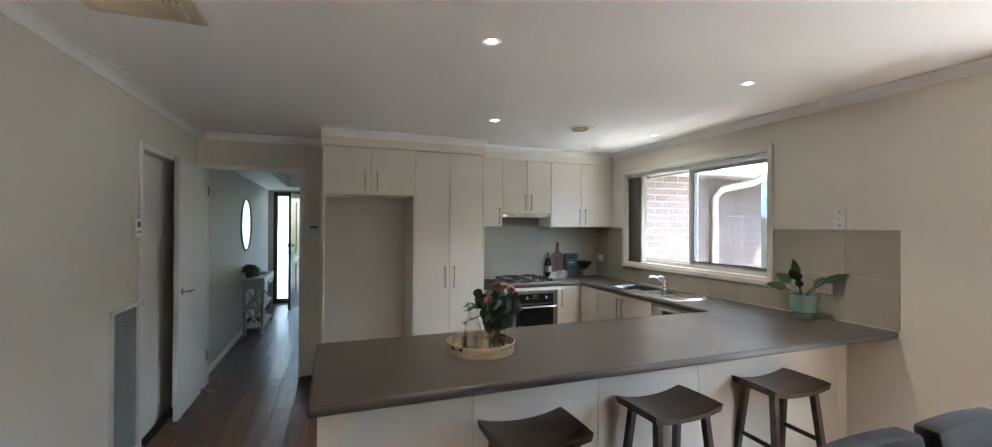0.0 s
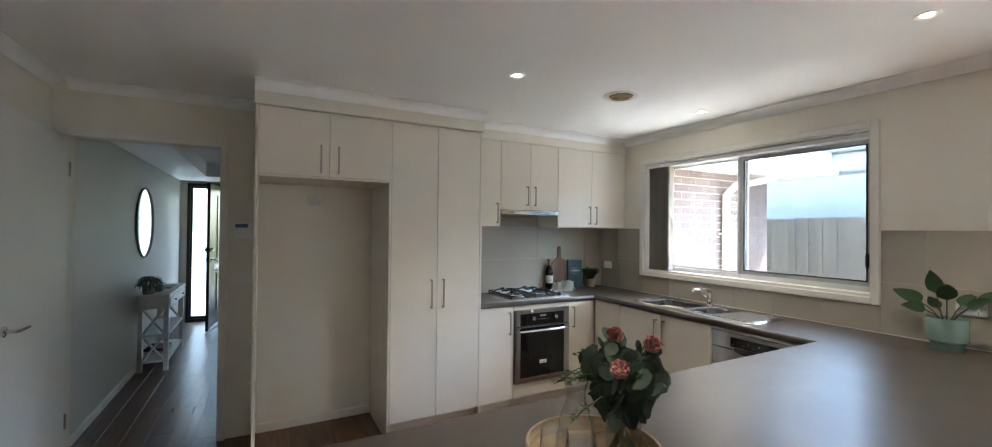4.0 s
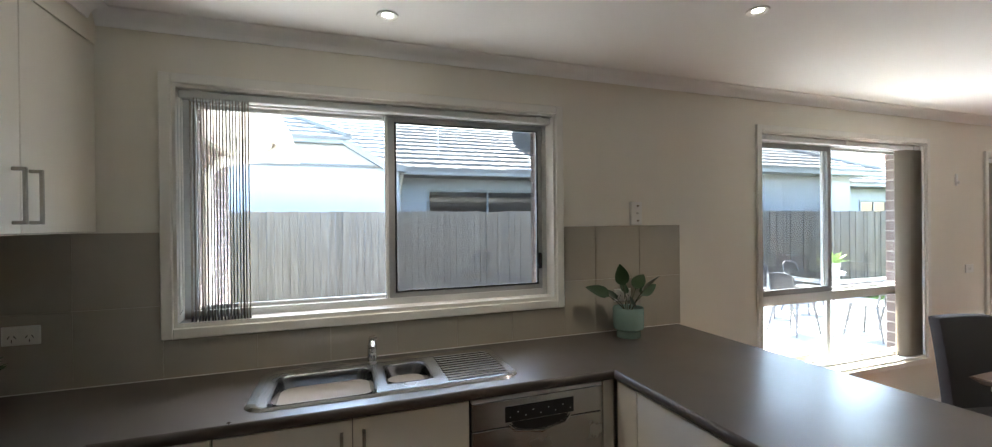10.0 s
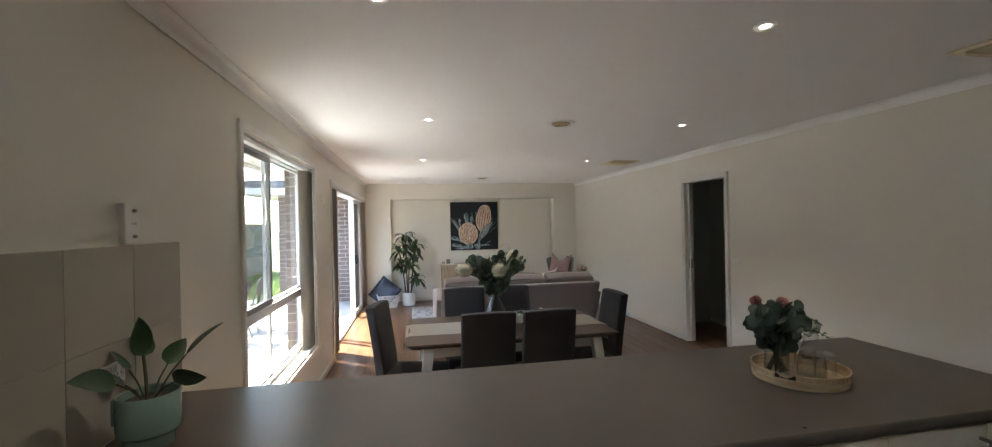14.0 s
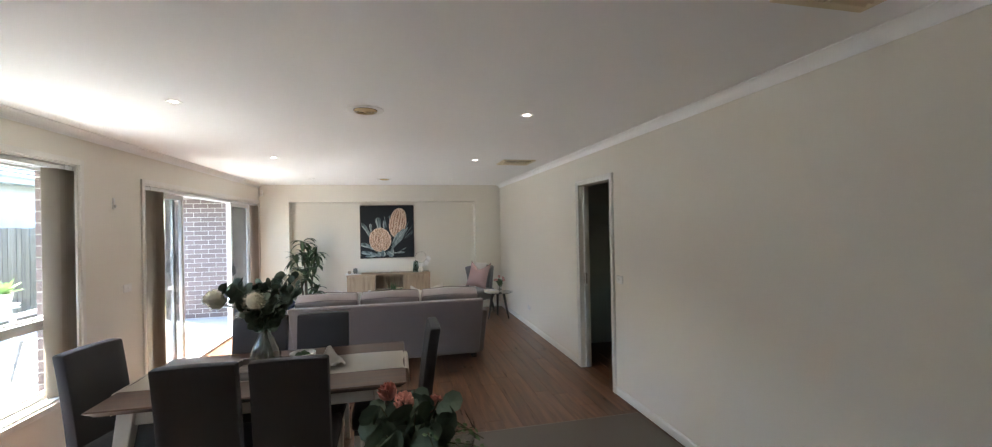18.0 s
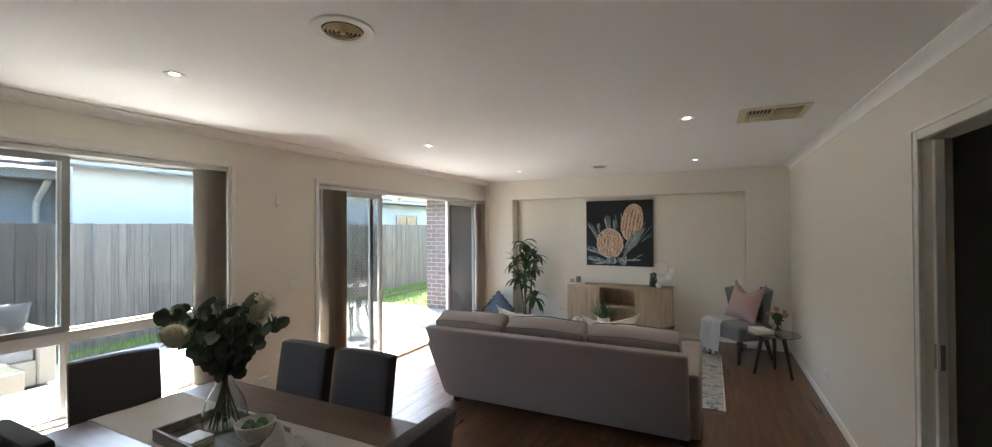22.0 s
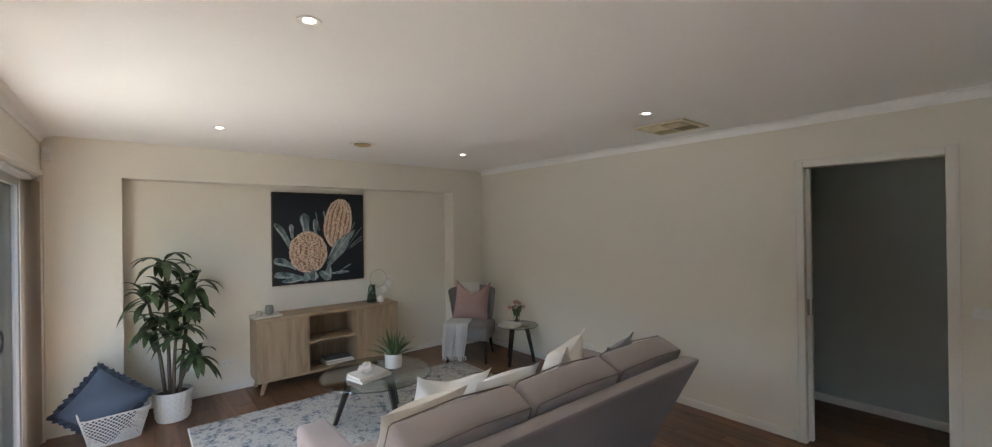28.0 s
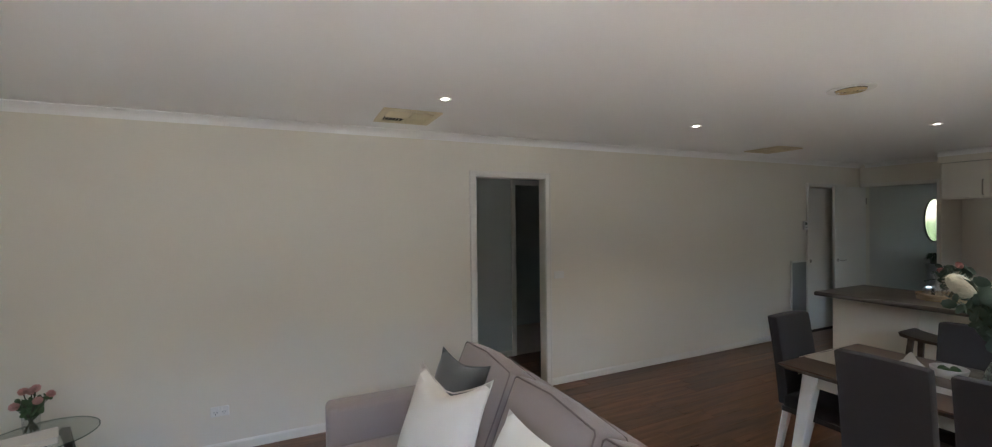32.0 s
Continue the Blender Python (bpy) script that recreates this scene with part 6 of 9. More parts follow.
for i, (gx, gy, up) in enumerate(((1.795, 7.43, -1), (1.815, 7.355, -1), (1.885, 7.33, 1))):
    g = thing("drinking_glass", pose(gx, gy, TOP + 0.0085), "clear upturned drinking glass on the round tray" if up < 0 else "clear drinking glass on the round tray", "drinking glass", "glasses on the round tray")
    pr = [(0, 0.0), (0.030, 0.0), (0.034, 0.006), (0.039, 0.09), (0.0365, 0.09), (0.0318, 0.012), (0, 0.010)]
    if up < 0:
        pr = [(r, 0.092 - z) for r, z in pr]
    part("glass", lathe(bmesh.new(), pr, 24), "glass", g, "", True)
fv = thing("posy_vase", pose(1.970, 7.374, TOP + 0.0085), "glass jar of gum leaves and coral proteas on the round tray", "vase of flowers")
part("jar", lathe(bmesh.new(), [(0, 0), (0.042, 0), (0.045, 0.006), (0.044, 0.11), (0.046, 0.118), (0.0435, 0.118), (0.0418, 0.11), (0.0425, 0.01), (0, 0.008)], 28), "glass", fv, "clear glass jar", True)
bouquet("stem", fv, 0.11, 16, 0.092, 0.215, lambda b, p, r: gum_leaves(b, p, r, 0.029, 4), "leafgum", "stem", 11, 0.022)


def fern(bm, pts, rnd):
    for k in range(1, len(pts)):
        for q in range(9):
            p = pts[k - 1].lerp(pts[k], (q + rnd.random()) / 9)
            a = rnd.uniform(0, 6.28)
            disc_leaf(bm, p + Vector((math.cos(a), math.sin(a), 0.2)) * 0.012, (rnd.uniform(-1, 1), rnd.uniform(-1, 1), 1), 0.007, 5, 0.6)


bl, rnd = bmesh.new(), random.Random(12)
for i in range(8):
    a, s = radians(95 + 13 * i), rnd.uniform(0.12, 0.185)
    tip = Vector((s * math.cos(a), s * math.sin(a), rnd.uniform(0.13, 0.24)))
    pts = [Vector((0, 0, 0.03)), Vector((0, 0, 0.115)), Vector((tip.x * 0.45, tip.y * 0.45, 0.10 + tip.z * 0.55)), Vector((tip.x * 0.8, tip.y * 0.8, tip.z + 0.02)), tip]
    part("stem", tube(bmesh.new(), pts, [0.003, 0.0028, 0.0022, 0.0018, 0.0012], 6), "stem", fv)
    fern(bl, pts[1:], rnd)
part("fern", bl, "leafherb", fv, "fine bright green fern sprays")


def protea(parent, p, way, r, mat, seed):
    rnd = random.Random(seed)
    bm = bmesh.new()
    q = Vector(way).to_track_quat('Z', 'Y').to_matrix().to_4x4()
    for ring, (n, tilt, ln) in enumerate(((7, 0.85, 0.82), (7, 0.60, 0.88), (6, 0.36, 0.88), (4, 0.14, 0.82))):
        for i in range(n):
            a = 2 * math.pi * (i + 0.5 * ring) / n + rnd.uniform(-0.1, 0.1)
            d = Vector((math.cos(a) * math.sin(tilt), math.sin(a) * math.sin(tilt), math.cos(tilt)))
            leaf(bm, (0, 0, -r * 0.4), d, r * 1.6 * ln, r * 1.15, droop=-0.7, fold=0.55, n=4, side=d.cross(Vector((-math.sin(a), math.cos(a), 0))).cross(d))
    part("flower_head", bm, mat, parent, "coral petals" if mat == "petalpink" else "pale petals", False, Matrix.Translation(p) @ q)


for i, (p, w) in enumerate((((0.050, -0.040, 0.290), (0.4, -0.4, 0.8)), ((-0.055, -0.045, 0.245), (-0.6, -0.5, 0.5)), ((0.015, 0.045, 0.295), (0.1, 0.4, 0.8)))):
    protea(fv, p, w, 0.032, "petalpink", i)
    part("stem", tube(bmesh.new(), [(0, 0, 0.02), (0, 0, 0.11), Vector(p) * 0.95], 0.004, 6), "stem", fv)

# pot plant on the window-side worktop
pp = thing("pot_plant", pose(4.232, 7.420, TOP), "broad-leaved plant in a sage green footed ceramic pot", "pot plant")
part("pot", lathe(bmesh.new(), [(r * 1.2, z * 1.15) for r, z in [(0, 0), (0.052, 0), (0.054, 0.004), (0.052, 0.030), (0.056, 0.036), (0.066, 0.042), (0.068, 0.06), (0.068, 0.138), (0.066, 0.141), (0.062, 0.138), (0.061, 0.115), (0, 0.115)]], 36), "ceramicgreen", pp, "", True)
part("soil", lathe(bmesh.new(), [(0, 0.143), (0.04, 0.141), (0.0715, 0.136)], 20), "soil", pp)
part("lug", bx(-0.013, 0.013, 0.080, 0.088, 0.085, 0.155, bev=0.003), "ceramicgreen", pp, "", False, pose(0, 0, 0, 0, 0, -60))
for i, (a, tilt, h, ln, wd) in enumerate(((77, 0.80, 0.17, 0.150, 0.070), (196, 0.55, 0.20, 0.140, 0.074), (-57, 0.72, 0.20, 0.155, 0.074), (152, 0.95, 0.15, 0.135, 0.062), (100, 0.12, 0.20, 0.125, 0.078), (-25, 0.60, 0.14, 0.105, 0.060), (-100, 0.62, 0.14, 0.110, 0.062), (50, 0.55, 0.10, 0.085, 0.050))):
    ca, sa = math.cos(radians(a)), math.sin(radians(a))
    d = Vector((ca * math.sin(tilt), sa * math.sin(tilt), math.cos(tilt)))
    base, tip = Vector((ca * 0.015, sa * 0.015, 0.138)), Vector((ca * 0.02, sa * 0.02, 0.138)) + d * h * 0.72
    bm = bmesh.new()
    leaf(bm, tip, d + Vector((0, 0, -0.12)), ln * 0.98, wd * 1.05, droop=0.6, fold=0.22, n=8, wide=0.36, side=d.cross(Vector((-0.75, 0.25 * (-1) ** i, 0.65))))
    lf = part("leaf", bm, "leafdark", pp, "glossy dark green leaf", True)
    part("leaf_stalk", tube(bmesh.new(), [base, base.lerp(tip, 0.5) + Vector((0, 0, 0.01)), tip], 0.0028, 6), "stem", lf)

# corner by the hob
cb = thing("chopping_board", pose(3.80, 10.151, TOP + 0.003, -1.5, 0, 0), "round-shouldered acacia chopping board leaning on the tiles", "chopping board")
pts = [(-0.085, 0.001), (0.085, 0.001), (0.110, 0.05)] + [(0.022 + 0.092 * math.cos(radians(a)), 0.19 + 0.10 * math.sin(radians(a))) for a in range(0, 81, 16)] + [(0.021, 0.315), (0.020, 0.405), (0.013, 0.416)]
pts += [(-x, z) for x, z in reversed(pts[2:])]
bm = prism(bmesh.new(), pts, "y", -0.030, -0.012)
bmesh.ops.bevel(bm, geom=[e for e in bm.edges], offset=0.003, segments=1, affect='EDGES')
part("board", bm, "board", cb)
wb = thing("wine_bottle", pose(3.655, 10.103, TOP), "dark wine bottle with a cream label by the hob", "bottle")
part("glass", lathe(bmesh.new(), [(0, 0.0), (0.034, 0.0), (0.037, 0.005), (0.037, 0.165), (0.034, 0.190), (0.018, 0.225), (0.0145, 0.24), (0.0145, 0.295), (0, 0.295)], 28), "bottle", wb, "", True)
part("label", lathe(bmesh.new(), [(0.0374, 0.06), (0.0376, 0.061), (0.0376, 0.135), (0.0374, 0.136)], 28), "label", wb, "", True)
part("capsule", lathe(bmesh.new(), [(0.0152, 0.235), (0.0156, 0.236), (0.0162, 0.297), (0, 0.2985)], 20), "foil", wb, "bronze foil capsule", True)
for k in range(3):
    part("label_line", bx(-0.016 + 0.003 * k, 0.016 - 0.003 * k, -0.0384, -0.0379, 0.085 + 0.014 * k, 0.089 + 0.014 * k), "ink", wb, "", False, pose(0, 0, 0, 0, 0, -30))
bk = thing("cook_book", pose(3.972, 10.117, TOP + 0.004, -3, 0, -3), "slate blue cook book standing against the tiles", "book")
part("cover", bx(-0.085, 0.085, -0.032, -0.028, 0, 0.275, bev=0.001), "bookblue", bk)
part("cover", bx(-0.085, 0.085, -0.010, -0.006, 0, 0.275, bev=0.001), "bookblue", bk)
part("spine", bx(-0.0865, -0.083, -0.0319, -0.0061, 0, 0.275), "bookblue", bk)
part("pages", bx(-0.082, 0.080, -0.0279, -0.0101, 0.004, 0.271), "paper", bk, "cream page block")
part("title_ring", tube(bmesh.new(), [(0.060 * math.cos(radians(a)), -0.0325, 0.165 + 0.03 * math.sin(radians(a))) for a in range(0, 360, 15)], 0.0012, 5, closed=True), "inkwhite", bk, "white printed border")
part("title_bar", bx(-0.018, 0.018, -0.0332, -0.0324, 0.176, 0.182), "inkwhite", bk, "white printed title")
part("title_bar", bx(-0.045, 0.045, -0.0332, -0.0324, 0.158, 0.169), "inkwhite", bk, "white printed title")
hp = thing("herb_pot", pose(4.145, 10.075, TOP), "leafy herb in a small tan stoneware pot", "pot plant")
part("pot", lathe(bmesh.new(), [(0, 0), (0.045, 0), (0.05, 0.006), (0.056, 0.085), (0.052, 0.086), (0.050, 0.07), (0, 0.07)], 28), "tan", hp, "", True)


def herb(bm, pts, rnd):
    for k in range(1, len(pts)):
        for q in range(6):
            p = pts[k - 1].lerp(pts[k], rnd.random())
            a = rnd.uniform(0, 6.28)
            disc_leaf(bm, p + Vector((math.cos(a), math.sin(a), 0.2)) * 0.014, (rnd.uniform(-1, 1), rnd.uniform(-1, 1), 1), 0.016, 6, 0.75)


def sprigs(bm, pts, rnd):
    """Narrow pointed leaves all along a soft sprig."""
    for k in range(1, len(pts)):
        for q in range(9):
            p = pts[k - 1].lerp(pts[k], rnd.random())
            a = rnd.uniform(0, 6.28)
            leaf(bm, p, (math.cos(a), math.sin(a), rnd.uniform(0.1, 0.9)), rnd.uniform(0.020, 0.032), 0.010, droop=0.3, fold=0.2, n=3)


bouquet("stem", hp, 0.07, 34, 0.105, 0.15, sprigs, "leafherb", "stem", 21, 0.02)
db = thing("dark_bowl", pose(3.815, 10.028, TOP), "dark slate serving bowl by the hob", "bowl")
part("bowl", lathe(bmesh.new(), [(0, 0), (0.045, 0), (0.05, 0.006), (0.070, 0.078), (0.067, 0.079), (0.047, 0.012), (0, 0.010)], 28), "bookblue", db, "", True)
tt = thing("tea_towel", pose(0, 0, TOP), "white tea towel folded and propped on the dark bowl", "tea towel")


def cloth_fold(centre, ang, length, height, front, back, flare):
    """One propped fold of cloth: a crisp ridge with a long front slope and a short back slope."""
    bm, g, a = bmesh.new(), [], radians(ang)
    along, across = Vector((math.cos(a), math.sin(a))), Vector((math.sin(a), -math.cos(a)))
    for i in range(13):
        u, row = i / 6 - 1, []
        for k in range(17):
            v = k / 8 - 1
            run = front if v > 0 else back
            p = Vector(centre) + along * (u * length / 2 * (1 + flare * abs(v)) + 0.006 * math.sin(4 * v)) + across * v * run * (1 - 0.18 * u * u)
            z = height * (1 - abs(v) ** 1.25) * (1 - 0.10 * u * u + 0.06 * u) + 0.005 * math.sin(6 * u + 3 * v) * (1 - v * v)
            row.append(bm.verts.new((p.x, p.y, max(0.0025, z))))
        g.append(row)
    for i in range(12):
        for k in range(16):
            bm.faces.new((g[i][k], g[i + 1][k], g[i + 1][k + 1], g[i][k + 1]))
    bmesh.ops.solidify(bm, geom=bm.faces[:], thickness=0.003)
    return bm


part("fold", cloth_fold((3.772, 9.972), -51, 0.125, 0.094, 0.100, 0.040, 0.25), "whitefab", tt, "", True)
part("fold", cloth_fold((3.695, 10.022), -40, 0.080, 0.074, 0.110, 0.030, 0.35), "whitefab", tt, "", True)


# ---------------- sofa ----------------
SO = (2.085, 3.0)
sf = thing("sofa", pose(SO[0], SO[1], 0), "mauve-grey three-seat fabric sofa with dark piping", "sofa")
bm = soft(-1.03, 1.03, 0.0, 0.12, 0.07, 0.782, 0.026, seg=3)
bmesh.ops.subdivide_edges(bm, edges=[e for e in bm.edges if e.calc_length() > 0.4], cuts=5, use_grid_fill=True)
for v in bm.verts:
    v.co.y += 0.12 + 0.37 * (v.co.z - 0.07) / 0.712
part("back", bm, "sofa", sf, "", True)
for s in (-1, 1):
    x0, x1 = sorted((s * 1.095, s * 0.935))
    bm = soft(x0, x1, -0.47, 0.20, 0.07, 0.635, 0.03, seg=3)
    bmesh.ops.subdivide_edges(bm, edges=[e for e in bm.edges if e.calc_length() > 0.3], cuts=4, use_grid_fill=True)
    for v in bm.verts:
        if v.co.y > 0.0:
            v.co.y += 0.37 * (v.co.z - 0.07) / 0.712 * min(1, v.co.y / 0.12)
    part("arm", bm, "sofa", sf, "", True)
part("seat_base", bx(-0.934, 0.934, -0.44, 0.20, 0.07, 0.27, bev=0.01), "sofa", sf)
for i in range(3):
    xc = (i - 1) * 0.622
    sc = part("seat_cushion", soft(xc - 0.309, xc + 0.309, -0.47, 0.13, 0.272, 0.435, 0.035, crown=0.018), "sofa", sf, "", True)
    bm = soft(-0.315, 0.315, -0.085, 0.085, 0.0, 0.475, 0.024, crown=0.026)
    bc = part("back_cushion", bm, "sofa", sf, "", True, pose(xc * 1.07, 0.240 + 0.004 * i, 0.425, -23, 0, (i - 1) * 0.8))
    for yy in (-0.080, 0.080):
        part("piping", tube(bmesh.new(), [(-0.305, yy, 0.03), (-0.312, yy, 0.24), (-0.309, yy, 0.458), (-0.298, yy, 0.469), (0.0, yy * 1.05, 0.490), (0.298, yy, 0.469), (0.309, yy, 0.458), (0.312, yy, 0.24), (0.305, yy, 0.03)], 0.0040, 6), "piping", bc, "dark piping", True)
for sx in (-1, 1):
    for sy in (-0.40, 0.13):
        part("foot", bx(sx * 0.98 - 0.03, sx * 0.98 + 0.03, sy - 0.03, sy + 0.03, 0.0, 0.07), "blackwood", sf, "black wooden foot")


def cushion(name, m, label, w, h, d, mat, seed, trim_mat=None, group="cushions on the sofa", flop=0.0):
    c = thing(name, m, label, "cushion", group)
    cu = part("cover", pillow(w, h, d, seed=seed, flop=flop, pinch=0.09), mat, c, "", True)
    if trim_mat:
        pts = rim(w, h, 0.09)
        if flop:
            pts = [(x, y, z - (flop * (2 * z / h - 0.3) * max(0.0, 1 - abs(2 * x / w)) ** 0.85 if 2 * z / h > 0.3 else 0)) for x, y, z in pts]
        part("trim", tube(bmesh.new(), pts, 0.004, 5, closed=True), trim_mat, c, "stitched edge")
    return c


cushion("scatter_cushion", pose(1.69, 3.00, 0.70, -25, 0, 27), "ivory linen cushion with a chopped top on the sofa", 0.47, 0.48, 0.21, "linen", 1, "linen", flop=0.15)
cushion("scatter_cushion", pose(1.397, 3.165, 0.672, -20, 0, 14), "dark slate velvet cushion with piped edge on the sofa", 0.45, 0.46, 0.15, "slatefab", 2, "slatefab", flop=0.05)
cushion("scatter_cushion", pose(2.29, 3.09, 0.688, -28, 0, 3), "white ribbed cotton cushion leaning on the sofa back", 0.46, 0.42, 0.15, "whitefab", 3)
cushion("scatter_cushion", pose(2.785, 3.09, 0.676, -28, 2, 2), "cream shaggy cushion leaning on the sofa back", 0.46, 0.42, 0.17, "creamfab", 4)
cushion("scatter_cushion", pose(2.52, 2.93, 0.70, -28, -4, -10), "white cotton cushion with a chopped top on the sofa seat", 0.42, 0.42, 0.14, "whitefab", 5, None, flop=0.12)

# ---------------- rug ----------------
rug = thing("area_rug", pose(2.15, 1.455, 0.001), "faded grey-blue and ivory patterned rug on the planks", "rug")
m, n, l, p = nodes_of("distressed_rug")
nb = noise_node(n, l, 8.5, 10)
nf = noise_node(n, l, 42.0, 5)
tc = n.new("ShaderNodeTexCoord")
vo = n.new("ShaderNodeTexVoronoi")
vo.inputs["Scale"].default_value = 20.0
l.new(tc.outputs["Object"], vo.inputs["Vector"])
s1 = math_node(n, l, 'ADD', math_node(n, l, 'MULTIPLY', nb.outputs[0], 0.62), math_node(n, l, 'MULTIPLY', vo.outputs["Distance"], 0.10))
s1 = math_node(n, l, 'ADD', s1, math_node(n, l, 'MULTIPLY', nf.outputs[0], 0.50))
cr = n.new("ShaderNodeValToRGB")
els = cr.color_ramp.elements
while len(els) < 5:
    els.new(0.5)
for e, (ps, c) in zip(els, ((0.47, (0.11, 0.13, 0.155)), (0.54, (0.24, 0.252, 0.26)), (0.59, (0.38, 0.37, 0.345)), (0.68, (0.45, 0.43, 0.39)), (0.76, (0.24, 0.235, 0.225)))):
    e.position, e.color = ps, (*c, 1)
l.new(s1, cr.inputs[0])
l.new(cr.outputs[0], p.inputs["Base Color"])
p.inputs["Roughness"].default_value = 0.95
bp = n.new("ShaderNodeBump")
bp.inputs["Strength"].default_value, bp.inputs["Distance"].default_value = 0.5, 0.004
l.new(nf.outputs[0], bp.inputs["Height"])
l.new(bp.outputs[0], p.inputs["Normal"])
M["rug"] = m
part("woven_body", bx(-1.33, 1.33, -0.915, 0.915, 0.0, 0.009, bev=0.003), "rug", rug)
for s in (-1, 1):
    part("binding", bx(s * 1.335 - 0.006, s * 1.335 + 0.006, -0.918, 0.918, 0.0, 0.008, bev=0.002), "linen", rug, "ivory bound edge")

# ---------------- tv cabinet ----------------
tv = thing("tv_cabinet", pose(2.158, 0.155, 0), "limed oak low cabinet with two doors and open shelves", "cabinet")
CW, CD_, H0, H1 = 0.752, 0.345, 0.115, 0.745
part("top", bx(-CW, CW, -CD_, 0.004, H1 - 0.030, H1, bev=0.003), "oaktop", tv)
part("bottom", bx(-CW + 0.01, CW - 0.01, -CD_, 0.0, H0, H0 + 0.022), "oaktop", tv)
for x in (-CW + 0.006, CW - 0.028):
    part("side", bx(x, x + 0.022, -CD_, 0.0, H0 + 0.0225, H1 - 0.0305), "oak", tv)
for x in (-0.273, 0.253):
    part("divider", bx(x, x + 0.02, -CD_ + 0.011, -0.004, H0 + 0.0225, H1 - 0.0305), "oak", tv)
part("back", bx(-CW + 0.03, CW - 0.03, -CD_, -CD_ + 0.010, H0 + 0.0225, H1 - 0.0305), "oak", tv)
part("shelf", bx(-0.2525, 0.2525, -CD_ + 0.011, -0.02, 0.420, 0.442), "oaktop", tv)
part("door", bx(0.2735, CW - 0.029, -0.020, 0.0, H0 + 0.024, H1 - 0.033, bev=0.0015), "oak", tv)
part("door", bx(-CW + 0.029, -0.2735, -0.020, 0.0, H0 + 0.024, H1 - 0.033, bev=0.0015), "oak", tv)
for sx in (-1, 1):
    for yy in (-0.045, -CD_ + 0.05):
        part("leg", leg(bmesh.new(), (sx * (CW - 0.08), yy, H0), (sx * (CW - 0.045), yy + (0.02 if yy > -0.1 else -0.02), 0), 0.05, 0.032), "oak", tv)


def book(name, m, label, w, d, h, mat, group=""):
    b = thing(name, m, label, "book", group)
    part("cover", bx(-w / 2, w / 2, -d / 2, d / 2, 0, 0.003, bev=0.001), mat, b)
    part("cover", bx(-w / 2, w / 2, -d / 2, d / 2, h - 0.003, h, bev=0.001), mat, b)
    part("spine", bx(-w / 2, -w / 2 + 0.003, -d / 2, d / 2, 0.0031, h - 0.0031), mat, b)
    part("pages", bx(-w / 2 + 0.0031, w / 2 - 0.005, -d / 2 + 0.004, d / 2 - 0.004, 0.0031, h - 0.0031), "paper", b, "pale page block")
    return b


book("shelf_book", pose(2.07, -0.03, H0 + 0.0235, 0, 0, 4), "white-covered large book lying on the cabinet shelf", 0.30, 0.22, 0.022, "bookwhite", "books in the cabinet")
book("shelf_book", pose(2.075, -0.03, H0 + 0.0470, 0, 0, -3), "grey-covered large book lying on the cabinet shelf", 0.29, 0.215, 0.024, "bookgrey", "books in the cabinet")
book("top_book", pose(2.80, 0.04, H1 + 0.0008, 0, 0, 8), "pale blue-grey book lying on the oak cabinet", 0.27, 0.17, 0.018, "bookwhite")
for i, (x, y, r, h, mt, lb) in enumerate(((2.765, 0.03, 0.040, 0.090, "ceramicgrey", "grey-green stoneware tumbler on the book"), (2.865, 0.055, 0.030, 0.048, "tan", "small tan stoneware cup on the book"))):
    t = thing("stoneware_cup", pose(x, y, H1 + 0.0195), lb, "cup")
    part("cup", lathe(bmesh.new(), [(0, 0), (r * 0.72, 0), (r * 0.95, h * 0.15), (r, h * 0.5), (r * 0.88, h), (r * 0.82, h), (r * 0.92, h * 0.5), (r * 0.8, h * 0.2), (0, h * 0.12)], 24), mt, t, "", True)
vz = thing("glass_planter", pose(1.665, 0.01, H1), "faceted smoky green glass planter with a trailing succulent", "planter")
part("glass", lathe(bmesh.new(), [(0, 0.001), (0.058, 0.001), (0.061, 0.03), (0.040, 0.205), (0.036, 0.205), (0.055, 0.03), (0, 0.010)], 6), "glassdark", vz)
bm, rnd = bmesh.new(), random.Random(3)
for i in range(60):
    a, z = rnd.uniform(1.6, 4.7), rnd.uniform(0.02, 0.20)
    r = 0.040 + 0.09 * (0.21 - z)
    disc_leaf(bm, (r * math.cos(a) * 1.1 + 0.02, r * math.sin(a) + 0.02, z + 0.012), (math.cos(a), math.sin(a), 0.6), 0.010, 6)
part("succulent", bm, "leafdark", vz, "trailing green succulent")
wr = thing("feather_hoop", pose(1.57, -0.02, H1), "white feather hoop ornament on the oak cabinet", "ornament")
part("hoop", tube(bmesh.new(), arc((0, 0, 0.275), 0.105, 0, 352, 36, "xz"), 0.0026, 5), "nickel", wr, "thin metal hoop")
part("stand", tube(bmesh.new(), [(0, 0, 0.0), (0, 0, 0.17)], 0.0024, 5), "nickel", wr)
bm = bmesh.new()
for i in range(26):
    a = radians(-150 + 160 * i / 25)
    d = Vector((math.cos(a) * 0.8 - 0.1, random.Random(i).uniform(-0.3, 0.3), math.sin(a) - 0.25))
    leaf(bm, (-0.105 * math.cos(a), 0, 0.275 + 0.105 * math.sin(a)), (-d.x, d.y, d.z), random.Random(i + 60).uniform(0.085, 0.125), 0.026, droop=0.3, n=4, side=(d.z, random.Random(i + 90).uniform(-0.5, 0.5), d.x))
part("feathers", bm, "whitefab", wr, "soft white feathers")
sh = thing("white_shell_ball", pose(1.585, 0.075, H1), "small white rounded shell ornament on the cabinet", "ornament")
